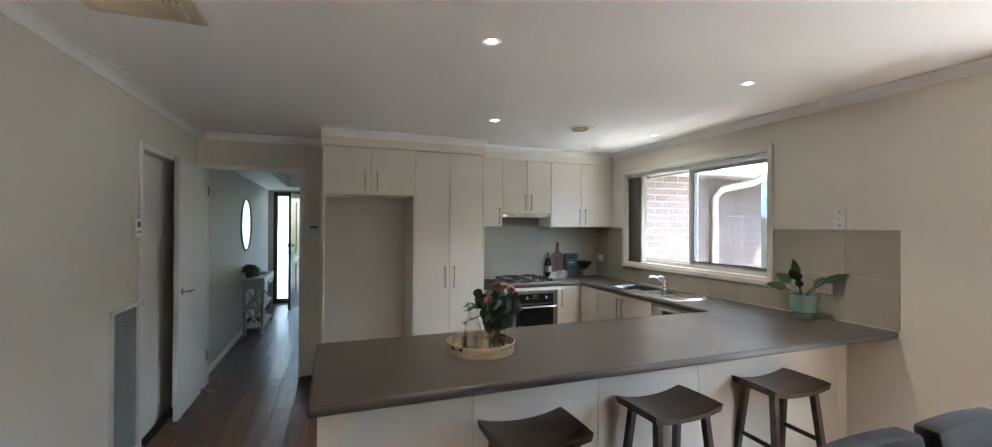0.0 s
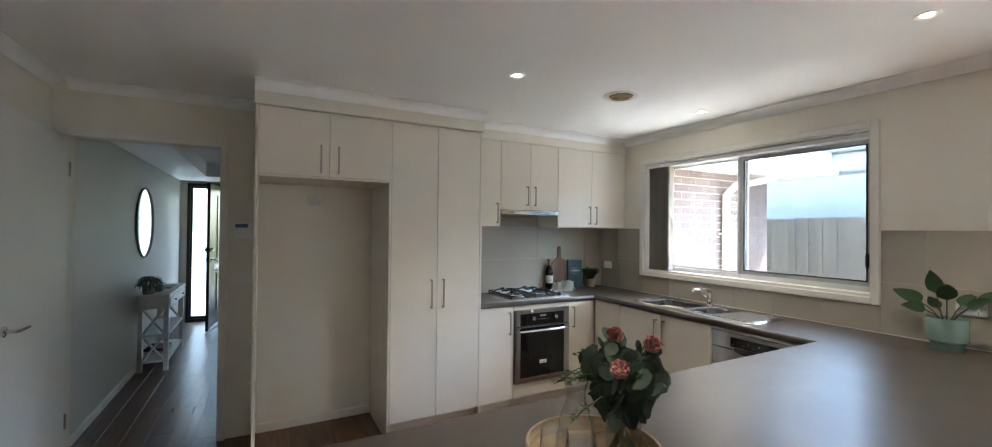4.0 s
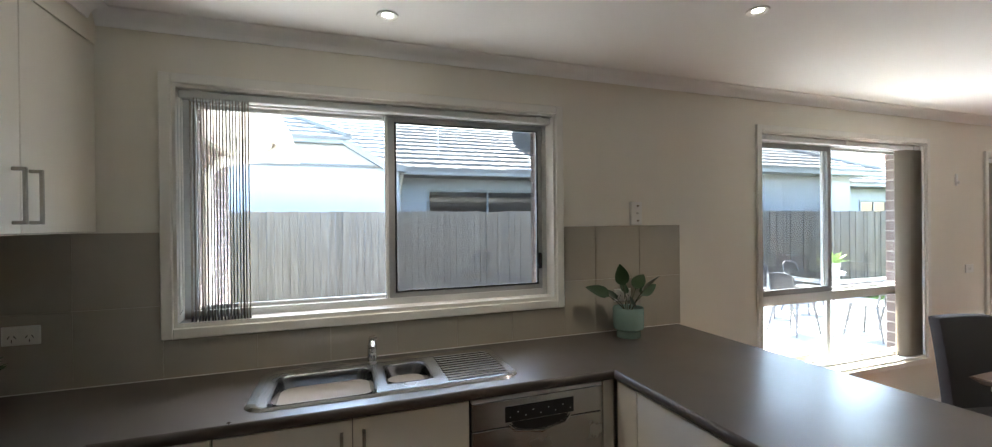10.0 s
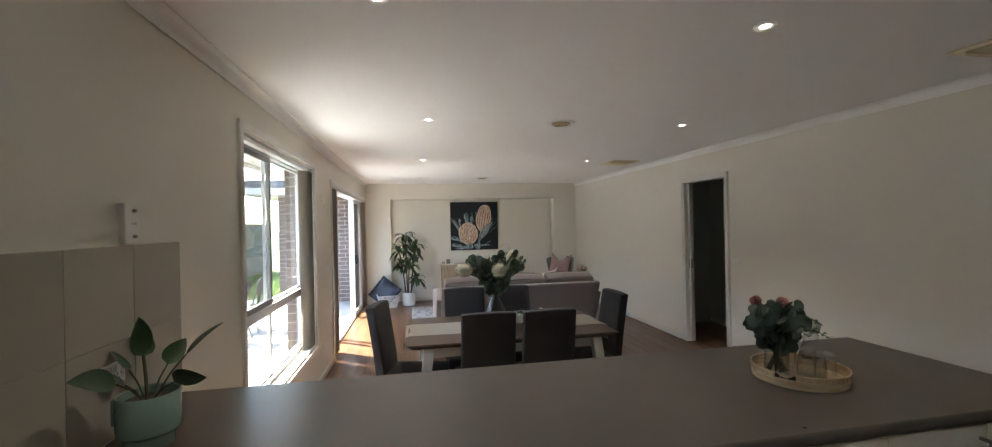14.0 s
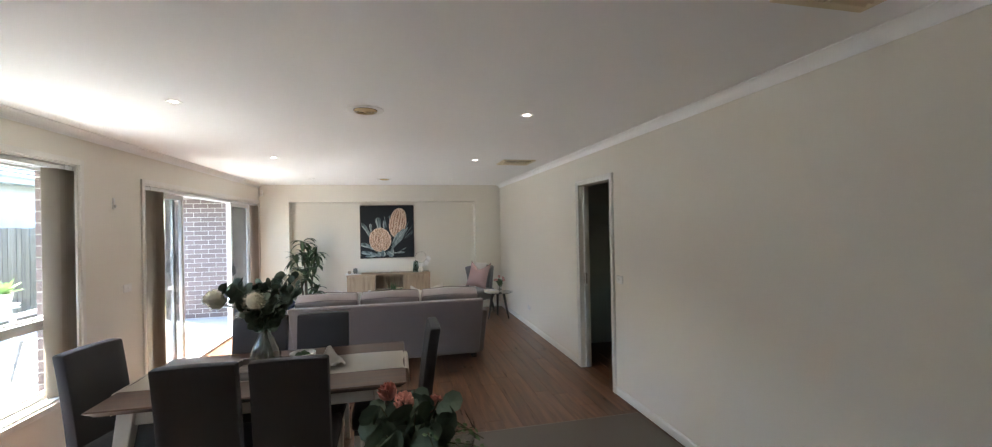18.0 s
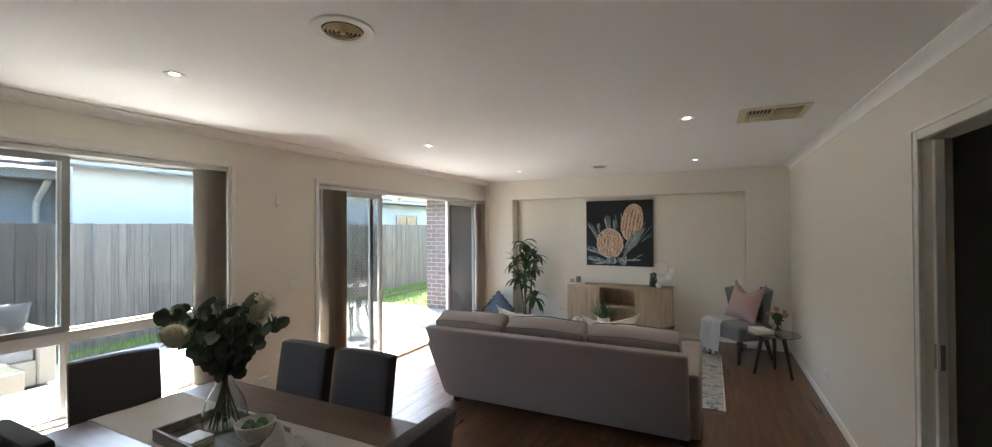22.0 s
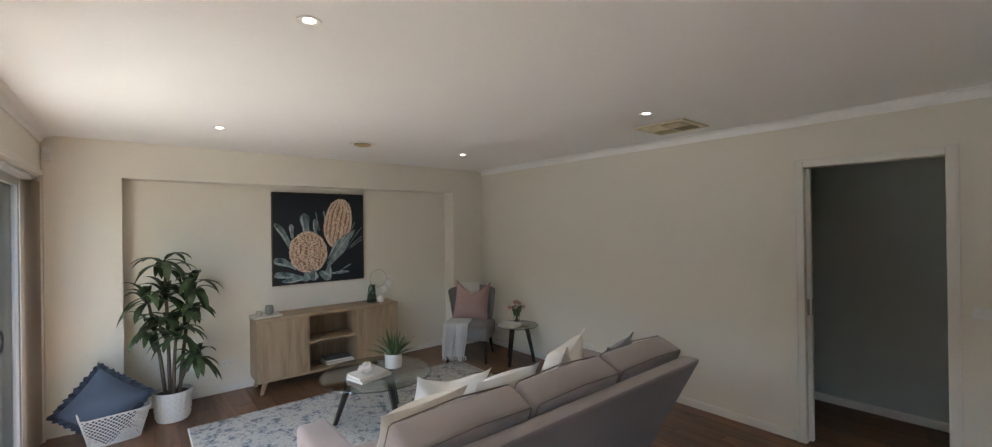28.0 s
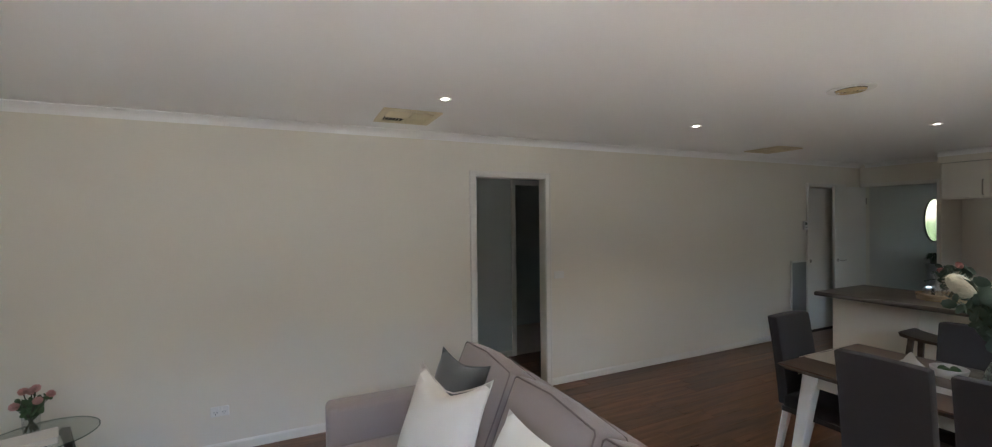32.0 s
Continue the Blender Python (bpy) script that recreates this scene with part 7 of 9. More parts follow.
bm = lathe(bmesh.new(), [(0.0, 0.0), (0.028, 0.004), (0.044, 0.026), (0.045, 0.050), (0.030, 0.076), (0, 0.084)], 18)
part("ball", bm, "ceramicwhite", sh, "", True)

# ---------------- painting ----------------
pa = thing("banksia_painting", pose(2.184, -0.178, 1.521), "square dark canvas painting of two banksia flowers", "painting")
part("canvas", bx(-0.495, 0.495, -0.030, 0.0, -0.497, 0.497), "canvas", pa)
for a in ((-0.503, -0.4955, -0.032, 0.004, -0.505, 0.505), (0.4955, 0.503, -0.032, 0.004, -0.505, 0.505), (-0.4955, 0.4955, -0.032, 0.004, 0.4975, 0.505), (-0.4955, 0.4955, -0.032, 0.004, -0.505, -0.4975)):
    part("edge_strip", bx(*a), "frametimber", pa, "thin dark timber edge")


def art_leaf(x, z, ang, ln, wd, y, bend=0.08):
    """A painted leaf with a blunt tip and a pale streak along one edge, clipped to the canvas."""
    a = radians(ang)
    u, v = Vector((math.cos(a), math.sin(a))), Vector((-math.sin(a), math.cos(a)))
    parent = pa
    for name, mat, lo, hi, dy in (("painted_leaf", "artleaf", -1.0, 1.0, 0.0), ("leaf_streak", "artpale", 0.30, 0.86, 0.00012)):
        if name == "leaf_streak" and wd < 0.03:
            break
        bm, rows = bmesh.new(), []
        for i in range(11):
            f = i / 10 if mat == "artleaf" else 0.12 + 0.80 * i / 10
            w = wd / 2 * min(1.0, 0.42 + 0.9 * f) * math.sqrt(max(0.0, 1.0 - max(0.0, (f - 0.55) / 0.45) ** 2.4))
            w *= 1.0 + 0.10 * math.sin(9.0 * f + 40 * x)
            pinch = 1.0 if mat == "artleaf" else math.sin(math.pi * (0.04 + 0.92 * i / 10))
            c = Vector((x, z)) + u * ln * f + v * bend * ln * (f * f - 0.3 * f)
            m = (lo + hi) / 2
            pr = []
            for s in (m + (lo - m) * pinch, m + (hi - m) * pinch):
                q = c + v * w * s
                pr.append(bm.verts.new((-max(-0.49, min(0.49, q.x)), y + dy, max(-0.49, min(0.49, q.y)))))
            rows.append(pr)
        for r0, r1 in zip(rows, rows[1:]):
            bm.faces.new((r0[0], r0[1], r1[1], r1[0]))
        parent = part(name, bm, mat, parent, "" if mat == "artleaf" else "pale brush streak")


BACK_LEAVES = ((-0.32, -0.11, 111, 0.32, 0.076), (-0.30, 0.0, 96, 0.16, 0.051), (-0.15, 0.03, 98, 0.25, 0.108), (-0.05, 0.03, 95, 0.19, 0.060), (-0.01, 0.08, 103, 0.22, 0.014), (0.05, 0.22, 100, 0.09, 0.026), (-0.26, -0.33, 149, 0.28, 0.088), (-0.15, -0.47, 158, 0.37, 0.080),
               (-0.10, -0.43, -172, 0.32, 0.058), (0.06, -0.42, 5, 0.27, 0.034), (0.19, -0.41, 32, 0.19, 0.020), (0.09, -0.31, -95, 0.16, 0.083), (0.31, -0.14, 42, 0.24, 0.010), (0.31, -0.11, 54, 0.29, 0.010), (0.35, 0.06, 70, 0.13, 0.012), (0.33, -0.14, 37, 0.21, 0.008))
FRONT_LEAVES = ((0.08, -0.31, 50, 0.43, 0.125), (0.11, -0.26, 49, 0.45, 0.058), (0.08, -0.25, 57, 0.28, 0.074), (-0.08, -0.36, -98, 0.12, 0.125), (-0.02, -0.38, -39, 0.16, 0.100), (-0.17, -0.38, -76, 0.10, 0.076))
for i, (x, z, ang, ln, wd) in enumerate(BACK_LEAVES):
    art_leaf(x, z, ang, ln, wd, 0.0006 + 0.0003 * i, 0.22 if i in (0, 6, 7) else -0.05)


def art_flower(cx, cz, rx, rz, ang, y, cols, seed, ragged):
    """A painted banksia head: a round ground, columns of short wavy strokes, a ragged pale rim."""
    a = radians(ang)
    rnd = random.Random(seed)

    def at(u, v):
        return (-(cx + u * math.cos(a) - v * math.sin(a)), cz + u * math.sin(a) + v * math.cos(a))

    def edge(t):
        return 1.0 + 0.02 * math.sin(5 * t + seed) + 0.012 * math.sin(11 * t)
    bm = bmesh.new()
    ring = []
    for k in range(72):
        t = 2 * math.pi * k / 72
        g = edge(t) * (0.96 + 0.03 * (k % 2))
        p = at(rx * g * math.cos(t), rz * g * math.sin(t))
        ring.append(bm.verts.new((p[0], y, p[1])))
    bm.faces.new(ring)
    f = part("painted_flower", bm, "artdark", pa, "peach painted banksia head")

    def stroke(bm, u, v, tilt, ln, w, dy):
        du, dv = math.sin(tilt), math.cos(tilt)
        q = [at(u + du * ln * s + dv * w * e, v + dv * ln * s - du * w * e) for s, e in ((-0.5, -0.3), (-0.5, 0.4), (0.0, 0.6), (0.45, 0.35), (0.5, -0.2), (0.05, -0.5))]
        bm.faces.new([bm.verts.new((px, y + dy, pz)) for px, pz in q])
    bm, pale = bmesh.new(), bmesh.new()
    for i in range(cols):
        n = int(46 * rz / 0.24)
        for j in range(n):
            v = -1 + 2 * (j + 0.5) / n
            wide = math.sqrt(max(0.0, 1 - abs(v) ** 2.3))
            lon = (i + 0.5 + ragged * rnd.uniform(-0.42, 0.42)) / cols * math.pi - math.pi / 2
            u = math.sin(lon) * wide
            if u * u + v * v > 0.97:
                continue
            pitch = math.pi / cols * math.cos(lon) * rx * wide
            for side in (-1, 1):
                uu = u * rx + side * pitch * 0.17 + rnd.uniform(-0.002, 0.002) + 0.004 * math.sin(7 * v + i)
                stroke(pale if rnd.random() < 0.33 + 0.25 * v else bm, uu, v * rz + rnd.uniform(-0.003, 0.003), side * 0.55 + rnd.uniform(-0.3, 0.3) - 0.4 * u * v, rnd.uniform(0.012, 0.020), max(0.0028, pitch * 0.34), 0.0010 + 0.0008 * rnd.random())
    for k in range(170):
        t = 2 * math.pi * k / 170 + rnd.uniform(-0.01, 0.01)
        g = edge(t) * rnd.uniform(0.93, 0.985)
        stroke(pale, rx * g * math.cos(t), rz * g * math.sin(t), math.atan2(math.cos(t), math.sin(t)) + rnd.uniform(-0.35, 0.35), rnd.uniform(0.014, 0.026), rnd.uniform(0.004, 0.007), 0.0019 + 0.0006 * rnd.random())
    part("brushwork", bm, "artbank", f, "peach brush strokes")
    part("brushwork", pale, "artbankpale", f, "pale brush strokes")


art_flower(0.198, 0.165, 0.160, 0.285, -10, 0.0062, 9, 3, 0.35)
art_flower(-0.135, -0.158, 0.203, 0.232, 8, 0.0068, 13, 8, 1.0)
for i, (x, z, ang, ln, wd) in enumerate(FRONT_LEAVES):
    art_leaf(x, z, ang, ln, wd, 0.0102 + 0.0003 * i, 0.16 if i == 0 else 0.04)

# ---------------- dracaena ----------------
dr = thing("tall_indoor_plant", pose(3.565, 0.19, 0), "tall dracaena with dark strap leaves in a white fluted pot", "pot plant")
bm, prof = bmesh.new(), [(0.112, 0.0), (0.118, 0.01), (0.142, 0.235), (0.144, 0.25), (0.136, 0.252), (0.130, 0.215)]
NF = 40
rings = []
for r, z in prof:
    rings.append([bm.verts.new(((r * (1 + (0.028 if (k + (int(z * 24) % 2)) % 2 else -0.0) * (0.02 < z < 0.24))) * math.cos(2 * math.pi * k / NF), (r * (1 + (0.028 if (k + (int(z * 24) % 2)) % 2 else 0.0) * (0.02 < z < 0.24))) * math.sin(2 * math.pi * k / NF), z)) for k in range(NF)])
for a, b in zip(rings, rings[1:]):
    for k in range(NF):
        bm.faces.new((a[k], a[(k + 1) % NF], b[(k + 1) % NF], b[k]))
bm.faces.new(rings[0][::-1])
part("pot", bm, "ceramicwhite", dr, "white fluted ceramic pot", False)
for i in range(9):
    z = 0.03 + 0.024 * i
    part("pot_ridge", tube(bmesh.new(), [((0.119 + 0.105 * z + 0.004 * math.cos(20 * t + math.pi * (i % 2))) * math.cos(t), (0.119 + 0.105 * z + 0.004 * math.cos(20 * t + math.pi * (i % 2))) * math.sin(t), z + 0.006 * math.cos(20 * t)) for t in [2 * math.pi * k / 80 for k in range(80)]], 0.0045, 4, closed=True), "ceramicwhite", dr)
part("soil", lathe(bmesh.new(), [(0, 0.222), (0.08, 0.220), (0.131, 0.216)], 20), "soil", dr)
rnd = random.Random(17)
for i, (x, y, lx, ly, h, crowns) in enumerate(((0.02, 0.0, 0.03, 0.02, 1.38, 3), (-0.045, 0.02, -0.11, 0.03, 1.20, 2), (0.05, -0.02, 0.12, 0.05, 1.08, 2), (0.0, 0.04, -0.02, 0.12, 0.78, 1), (-0.03, -0.03, -0.13, 0.10, 0.55, 1))):
    pts = [(x, y, 0.20), (x + lx * 0.25, y + ly * 0.25, 0.20 + (h - 0.2) * 0.35), (x + lx * 0.6, y + ly * 0.6, 0.20 + (h - 0.2) * 0.7), (x + lx, y + ly, h)]
    cn = part("cane", tube(bmesh.new(), pts, [0.015, 0.0135, 0.012, 0.010], 8), "cane", dr, "ringed brown cane", True)
    for c in range(crowns):
        ht = h - 0.24 * c
        f = (ht - 0.2) / (h - 0.2)
        cx, cy = x + lx * f, y + ly * f
        bm = bmesh.new()
        for k in range(17):
            a, t = rnd.uniform(0, 6.28), rnd.uniform(0.15, 1.45)
            zz = ht - rnd.uniform(0, 0.10)
            lnn = rnd.uniform(0.20, 0.31)
            if cy + math.sin(a) * lnn * 0.75 + 0.19 < -0.16:
                a = -a
            leaf(bm, (cx, cy, zz), (math.cos(a) * math.sin(t), math.sin(a) * math.sin(t), math.cos(t)), lnn, 0.064, droop=2.3, fold=0.3, n=7, wide=0.42)
        part("leaf_crown", bm, "leafdrac", cn, "crown of drooping strap leaves", True)

# ---------------- basket with cushion ----------------
bk2 = thing("wire_basket", pose(3.945, 0.335, 0, 0, 0, 8), "white woven lattice basket holding a cushion", "basket")


def rect(w, d, z, n=6):
    r, out = 0.05, []
    for cx, cy, a in ((w - r, d - r, 0), (-w + r, d - r, 90), (-w + r, -d + r, 180), (w - r, -d + r, 270)):
        out += [(cx + r * math.cos(radians(a + 90 * i / n)), cy + r * math.sin(radians(a + 90 * i / n)), z) for i in range(n + 1)]
    return out


NB = 40


def rim_at(f, z):
    """NB points at even steps round the basket at height z."""
    loop = [Vector(p) for p in rect(0.155 + 0.055 * f, 0.11 + 0.045 * f, z)]
    run = [0.0]
    for a, b in zip(loop, loop[1:] + loop[:1]):
        run.append(run[-1] + (b - a).length)
    out = []
    for k in range(NB):
        d, i = run[-1] * k / NB, 0
        while run[i + 1] < d:
            i += 1
        out.append(loop[i].lerp(loop[(i + 1) % len(loop)], (d - run[i]) / (run[i + 1] - run[i])))
    return out


for f in (0.0, 1.0):
    part("hoop", tube(bmesh.new(), rim_at(f, 0.008 + 0.225 * f), 0.006, 6, closed=True), "whitepaint", bk2, "white bound rim")
levels = [rim_at(k / 8, 0.008 + 0.225 * k / 8) for k in range(9)]
for s in (-1, 1):
    for k in range(NB):
        part("lattice_strip", tube(bmesh.new(), [levels[q][(k + s * q) % NB] for q in range(9)], 0.0034, 4), "whitepaint", bk2)
part("base", bx(-0.14, 0.14, -0.095, 0.095, 0.004, 0.010), "whitepaint", bk2)
for sx in (-1, 1):
    part("handle", tube(bmesh.new(), [(sx * 0.208, -0.06, 0.23), (sx * 0.215, -0.045, 0.265), (sx * 0.215, 0.045, 0.265), (sx * 0.208, 0.06, 0.23)], 0.007, 6), "whitepaint", bk2)
cu = cushion("blue_cushion", pose(4.005, 0.35, 0.292, 22, 50, 8), "denim blue ruffled cushion in the lattice basket", 0.40, 0.40, 0.20, "bluefab", 8, None, "")
bm, rnd, rows = bmesh.new(), random.Random(2), []
pts = rim(0.40, 0.40, 0.09, 40)
for k, (x, y, z) in enumerate(pts):
    d = Vector((x, 0, z)).normalized()
    sway = 0.016 * math.sin(k * 0.95) + 0.008 * math.sin(k * 2.3)
    rows.append([bm.verts.new(Vector((x, y, z)) - d * 0.006), bm.verts.new(Vector((x, sway * 0.5, z)) + d * 0.022), bm.verts.new(Vector((x, sway, z)) + d * (0.045 + 0.008 * math.sin(k * 1.7)))])
for k in range(len(rows)):
    a, b = rows[k], rows[(k + 1) % len(rows)]
    for q in (0, 1):
        bm.faces.new((a[q], b[q], b[q + 1], a[q + 1]))
bmesh.ops.solidify(bm, geom=bm.faces[:], thickness=0.002)
part("ruffle", bm, "bluefab", cu, "gathered blue ruffle", True)

# ---------------- coffee table ----------------
ct = thing("coffee_table", pose(2.245, 1.43, 0.0105), "round glass coffee table on dark splayed legs", "coffee table")
part("tabletop", lathe(bmesh.new(), [(0, 0.395), (0.445, 0.395), (0.450, 0.399), (0.450, 0.403), (0.445, 0.407), (0, 0.407)], 56), "tabletop_glass", ct, "clear round glass top", False)
part("glass_edge", tube(bmesh.new(), [(0.4505 * math.cos(2 * math.pi * k / 64), 0.4505 * math.sin(2 * math.pi * k / 64), 0.401) for k in range(64)], 0.0048, 6, closed=True), "glassdark", ct, "dark green glass edge", True)
for k in range(3):
    a = radians(95 + 120 * k)
    part("leg", leg(bmesh.new(), (0.20 * math.cos(a), 0.20 * math.sin(a), 0.3945), (0.34 * math.cos(a), 0.34 * math.sin(a), 0.0), 0.050, 0.032), "blackwood", ct, "black wooden leg")
    part("spoke", tube(bmesh.new(), [(0, 0, 0.375), (0.20 * math.cos(a), 0.20 * math.sin(a), 0.375)], 0.018, 6), "blackwood", ct)
book("coffee_book", pose(2.35, 1.51, 0.4185, 0, 0, 14), "white-covered book lying on the glass table", 0.29, 0.21, 0.022, "bookwhite", "books on the coffee table")
book("coffee_book", pose(2.355, 1.505, 0.4410, 0, 0, 8), "cream-covered book lying on the glass table", 0.27, 0.20, 0.020, "bookwhite", "books on the coffee table")
co = thing("coral_ornament", pose(2.365, 1.505, 0.4615), "white knobbly ceramic flower ornament on the books", "ornament")
bm, rnd = bmesh.new(), random.Random(5)
for i in range(46):
    th, ph = rnd.uniform(0, 6.28), rnd.uniform(0.0, 1.45)
    d = Vector((math.cos(th) * math.sin(ph), math.sin(th) * math.sin(ph), math.cos(ph) * 0.9))
    leaf(bm, d * 0.040 + Vector((0, 0, 0.010)), d + Vector((rnd.uniform(-.2, .2), rnd.uniform(-.2, .2), 0.15)), 0.040, 0.042, droop=-0.4, fold=0.8, n=4)
lathe(bm, [(0, 0.0), (0.045, 0.002), (0.056, 0.026), (0.045, 0.054), (0, 0.066)], 16)
part("flower", bm, "ceramicwhite", co, "", True)
gp = thing("grassy_pot_plant", pose(2.08, 1.40, 0.4185), "spiky green plant in a white pot on the glass table", "pot plant")
part("pot", lathe(bmesh.new(), [(0, 0), (0.066, 0), (0.071, 0.005), (0.075, 0.118), (0.071, 0.119), (0.067, 0.095), (0, 0.095)], 28), "ceramicwhite", gp, "", True)
bm, rnd = bmesh.new(), random.Random(23)
for i in range(46):
    a, t = rnd.uniform(0, 6.28), rnd.uniform(0.05, 1.0)
    leaf(bm, (0.03 * math.cos(a), 0.03 * math.sin(a), 0.095), (math.cos(a) * math.sin(t), math.sin(a) * math.sin(t), math.cos(t)), rnd.uniform(0.17, 0.255), 0.024, droop=0.6, fold=0.3, n=5, wide=0.3)
part("leaves", bm, "leafherb", gp, "spiky green leaves")

# ---------------- armchair and side table ----------------
ac = thing("armchair", pose(0.60, 0.52, 0, 0, 0, 131), "grey fabric wingback occasional chair with dark legs", "armchair")
part("seat", soft(-0.27, 0.27, -0.28, 0.22, 0.27, 0.445, 0.035, crown=0.02), "greyfab", ac, "", True)
bm = soft(-0.282, 0.282, -0.04, 0.04, 0.0, 0.50, 0.03, seg=3)
bmesh.ops.subdivide_edges(bm, edges=[e for e in bm.edges if e.calc_length() > 0.2], cuts=6, use_grid_fill=True)
for v in bm.verts:
    f = v.co.z / 0.50
    v.co.x *= 0.86 + 0.22 * f
    v.co.y += 0.21 + 0.10 * f - 0.16 * (abs(v.co.x) / 0.27) ** 4
    v.co.z += 0.36 - 0.02 * (v.co.x / 0.27) ** 2
part("backrest", bm, "greyfab", ac, "", True)
for sx in (-1, 1):
    part("leg", leg(bmesh.new(), (sx * 0.205, -0.215, 0.272), (sx * 0.235, -0.255, 0), 0.045, 0.026), "blackwood", ac, "dark wooden leg")
    part("leg", leg(bmesh.new(), (sx * 0.20, 0.17, 0.272), (sx * 0.225, 0.25, 0), 0.045, 0.026), "blackwood", ac, "dark wooden leg")
R = pose(0.60, 0.52, 0, 0, 0, 131)
cushion("pink_cushion", R @ pose(0.0, 0.075, 0.695, -20, 4, 4), "dusty pink chopped linen cushion on the armchair", 0.44, 0.49, 0.17, "pinkfab", 12, "pinkfab", "", flop=0.22)
th = thing("white_throw", R @ pose(0, 0, 0), "white fringed throw draped over the armchair", "throw")
bm, rows = bmesh.new(), []
for i in range(34):
    f = i / 33
    if f < 0.45:
        y, z, fall = 0.16 - 0.45 * f / 0.45, 0.474, 0.0
    else:
        fall = (f - 0.45) / 0.55
        y, z = -0.290 - 0.030 * math.sin(min(1, fall / 0.12) * math.pi / 2), 0.474 - 0.375 * fall
    row = []
    for j in range(25):
        u = j / 24
        fold = 0.020 * math.sin(17.0 * u + 0.6) * min(1.0, 0.25 + 1.5 * fall) + 0.006 * math.sin(41 * u + 3 * f)
        row.append(bm.verts.new((-0.262 + (0.255 + 0.035 * math.sin(3 * f)) * u + 0.010 * math.sin(5 * f), y - (0.018 + fold) * (fall > 0.02), z + (0.010 + 0.4 * fold) * (fall <= 0.02))))
    rows.append(row)
for a, b in zip(rows, rows[1:]):
    for j in range(24):
        bm.faces.new((a[j], a[j + 1], b[j + 1], b[j]))
bmesh.ops.solidify(bm, geom=bm.faces[:], thickness=0.005)
part("cloth", bm, "whitefab", th, "", True)
bm, rows = bmesh.new(), []
for i in range(18):
    f = i / 17
    rows.append([bm.verts.new((-0.20 + 0.27 * j / 8, 0.125 + 0.11 * f + 0.006 * math.sin(j), 0.47 + 0.43 * f)) for j in range(9)])
for a, b in zip(rows, rows[1:]):
    for j in range(8):
        bm.faces.new((a[j], a[j + 1], b[j + 1], b[j]))
bmesh.ops.solidify(bm, geom=bm.faces[:], thickness=0.004)
part("upper_fold", bm, "whitefab", th, "", True)
bm, rnd = bmesh.new(), random.Random(4)
for k in range(44):
    leaf(bm, (-0.262 + 0.27 * k / 43, -0.338 - 0.018 * math.sin(17 * k / 43 + 0.6), 0.105), (rnd.uniform(-.2, .2), rnd.uniform(-.15, .05), -1), 0.05, 0.005, droop=0, n=3, side=(1, 0, 0))
part("fringe", bm, "whitefab", th, "white tasselled fringe")

sd2 = thing("side_table", pose(0.315, 1.06, 0), "small round glass side table on three dark legs", "side table")
part("tabletop", lathe(bmesh.new(), [(0, 0.440), (0.246, 0.440), (0.25, 0.444), (0.246, 0.449), (0, 0.449)], 44), "tabletop_glass", sd2, "clear round glass top")
part("glass_edge", tube(bmesh.new(), [(0.2502 * math.cos(2 * math.pi * k / 48), 0.2502 * math.sin(2 * math.pi * k / 48), 0.4445) for k in range(48)], 0.0040, 6, closed=True), "glassdark", sd2, "dark green glass edge", True)
for k in range(3):
    a = radians(20 + 120 * k)
    part("leg", leg(bmesh.new(), (0.11 * math.cos(a), 0.11 * math.sin(a), 0.4395), (0.20 * math.cos(a), 0.20 * math.sin(a), 0.0), 0.042, 0.026), "blackwood", sd2, "black wooden leg")
    part("spoke", tube(bmesh.new(), [(0, 0, 0.425), (0.11 * math.cos(a), 0.11 * math.sin(a), 0.425)], 0.013, 6), "blackwood", sd2)
book("side_table_book", pose(0.43, 1.055, 0.4500, 0, 0, 20), "thick cream book on the small glass table", 0.17, 0.23, 0.035, "bookwhite")
ps = thing("pink_posy", pose(0.265, 1.00, 0.4500), "glass tumbler of pink proteas on the side table", "vase of flowers")
part("tumbler", lathe(bmesh.new(), [(0, 0), (0.034, 0), (0.036, 0.005), (0.040, 0.105), (0.0375, 0.105), (0.0335, 0.012), (0, 0.010)], 24), "glass", ps, "clear glass tumbler", True)
bouquet("stem", ps, 0.09, 11, 0.10, 0.15, lambda b, p, r: gum_leaves(b, p, r, 0.013, 3), "leafherb", "stem", 41, 0.018)
for i, (p, w) in enumerate((((0.06, 0.05, 0.20), (0.6, 0.5, 0.5)), ((-0.05, 0.06, 0.195), (-0.5, 0.6, 0.5)), ((0.0, -0.03, 0.24), (0, -0.2, 1)), ((0.075, -0.03, 0.19), (0.8, -0.3, 0.4)), ((-0.06, -0.02, 0.22), (-0.7, -0.2, 0.6)), ((0.02, 0.03, 0.255), (0.2, 0.2, 1)))):
    protea(ps, p, w, 0.031, "petalpale", 50 + i)
    part("stem", tube(bmesh.new(), [(0, 0, 0.015), (0, 0, 0.10), Vector(p)], 0.003, 6), "stem", ps)


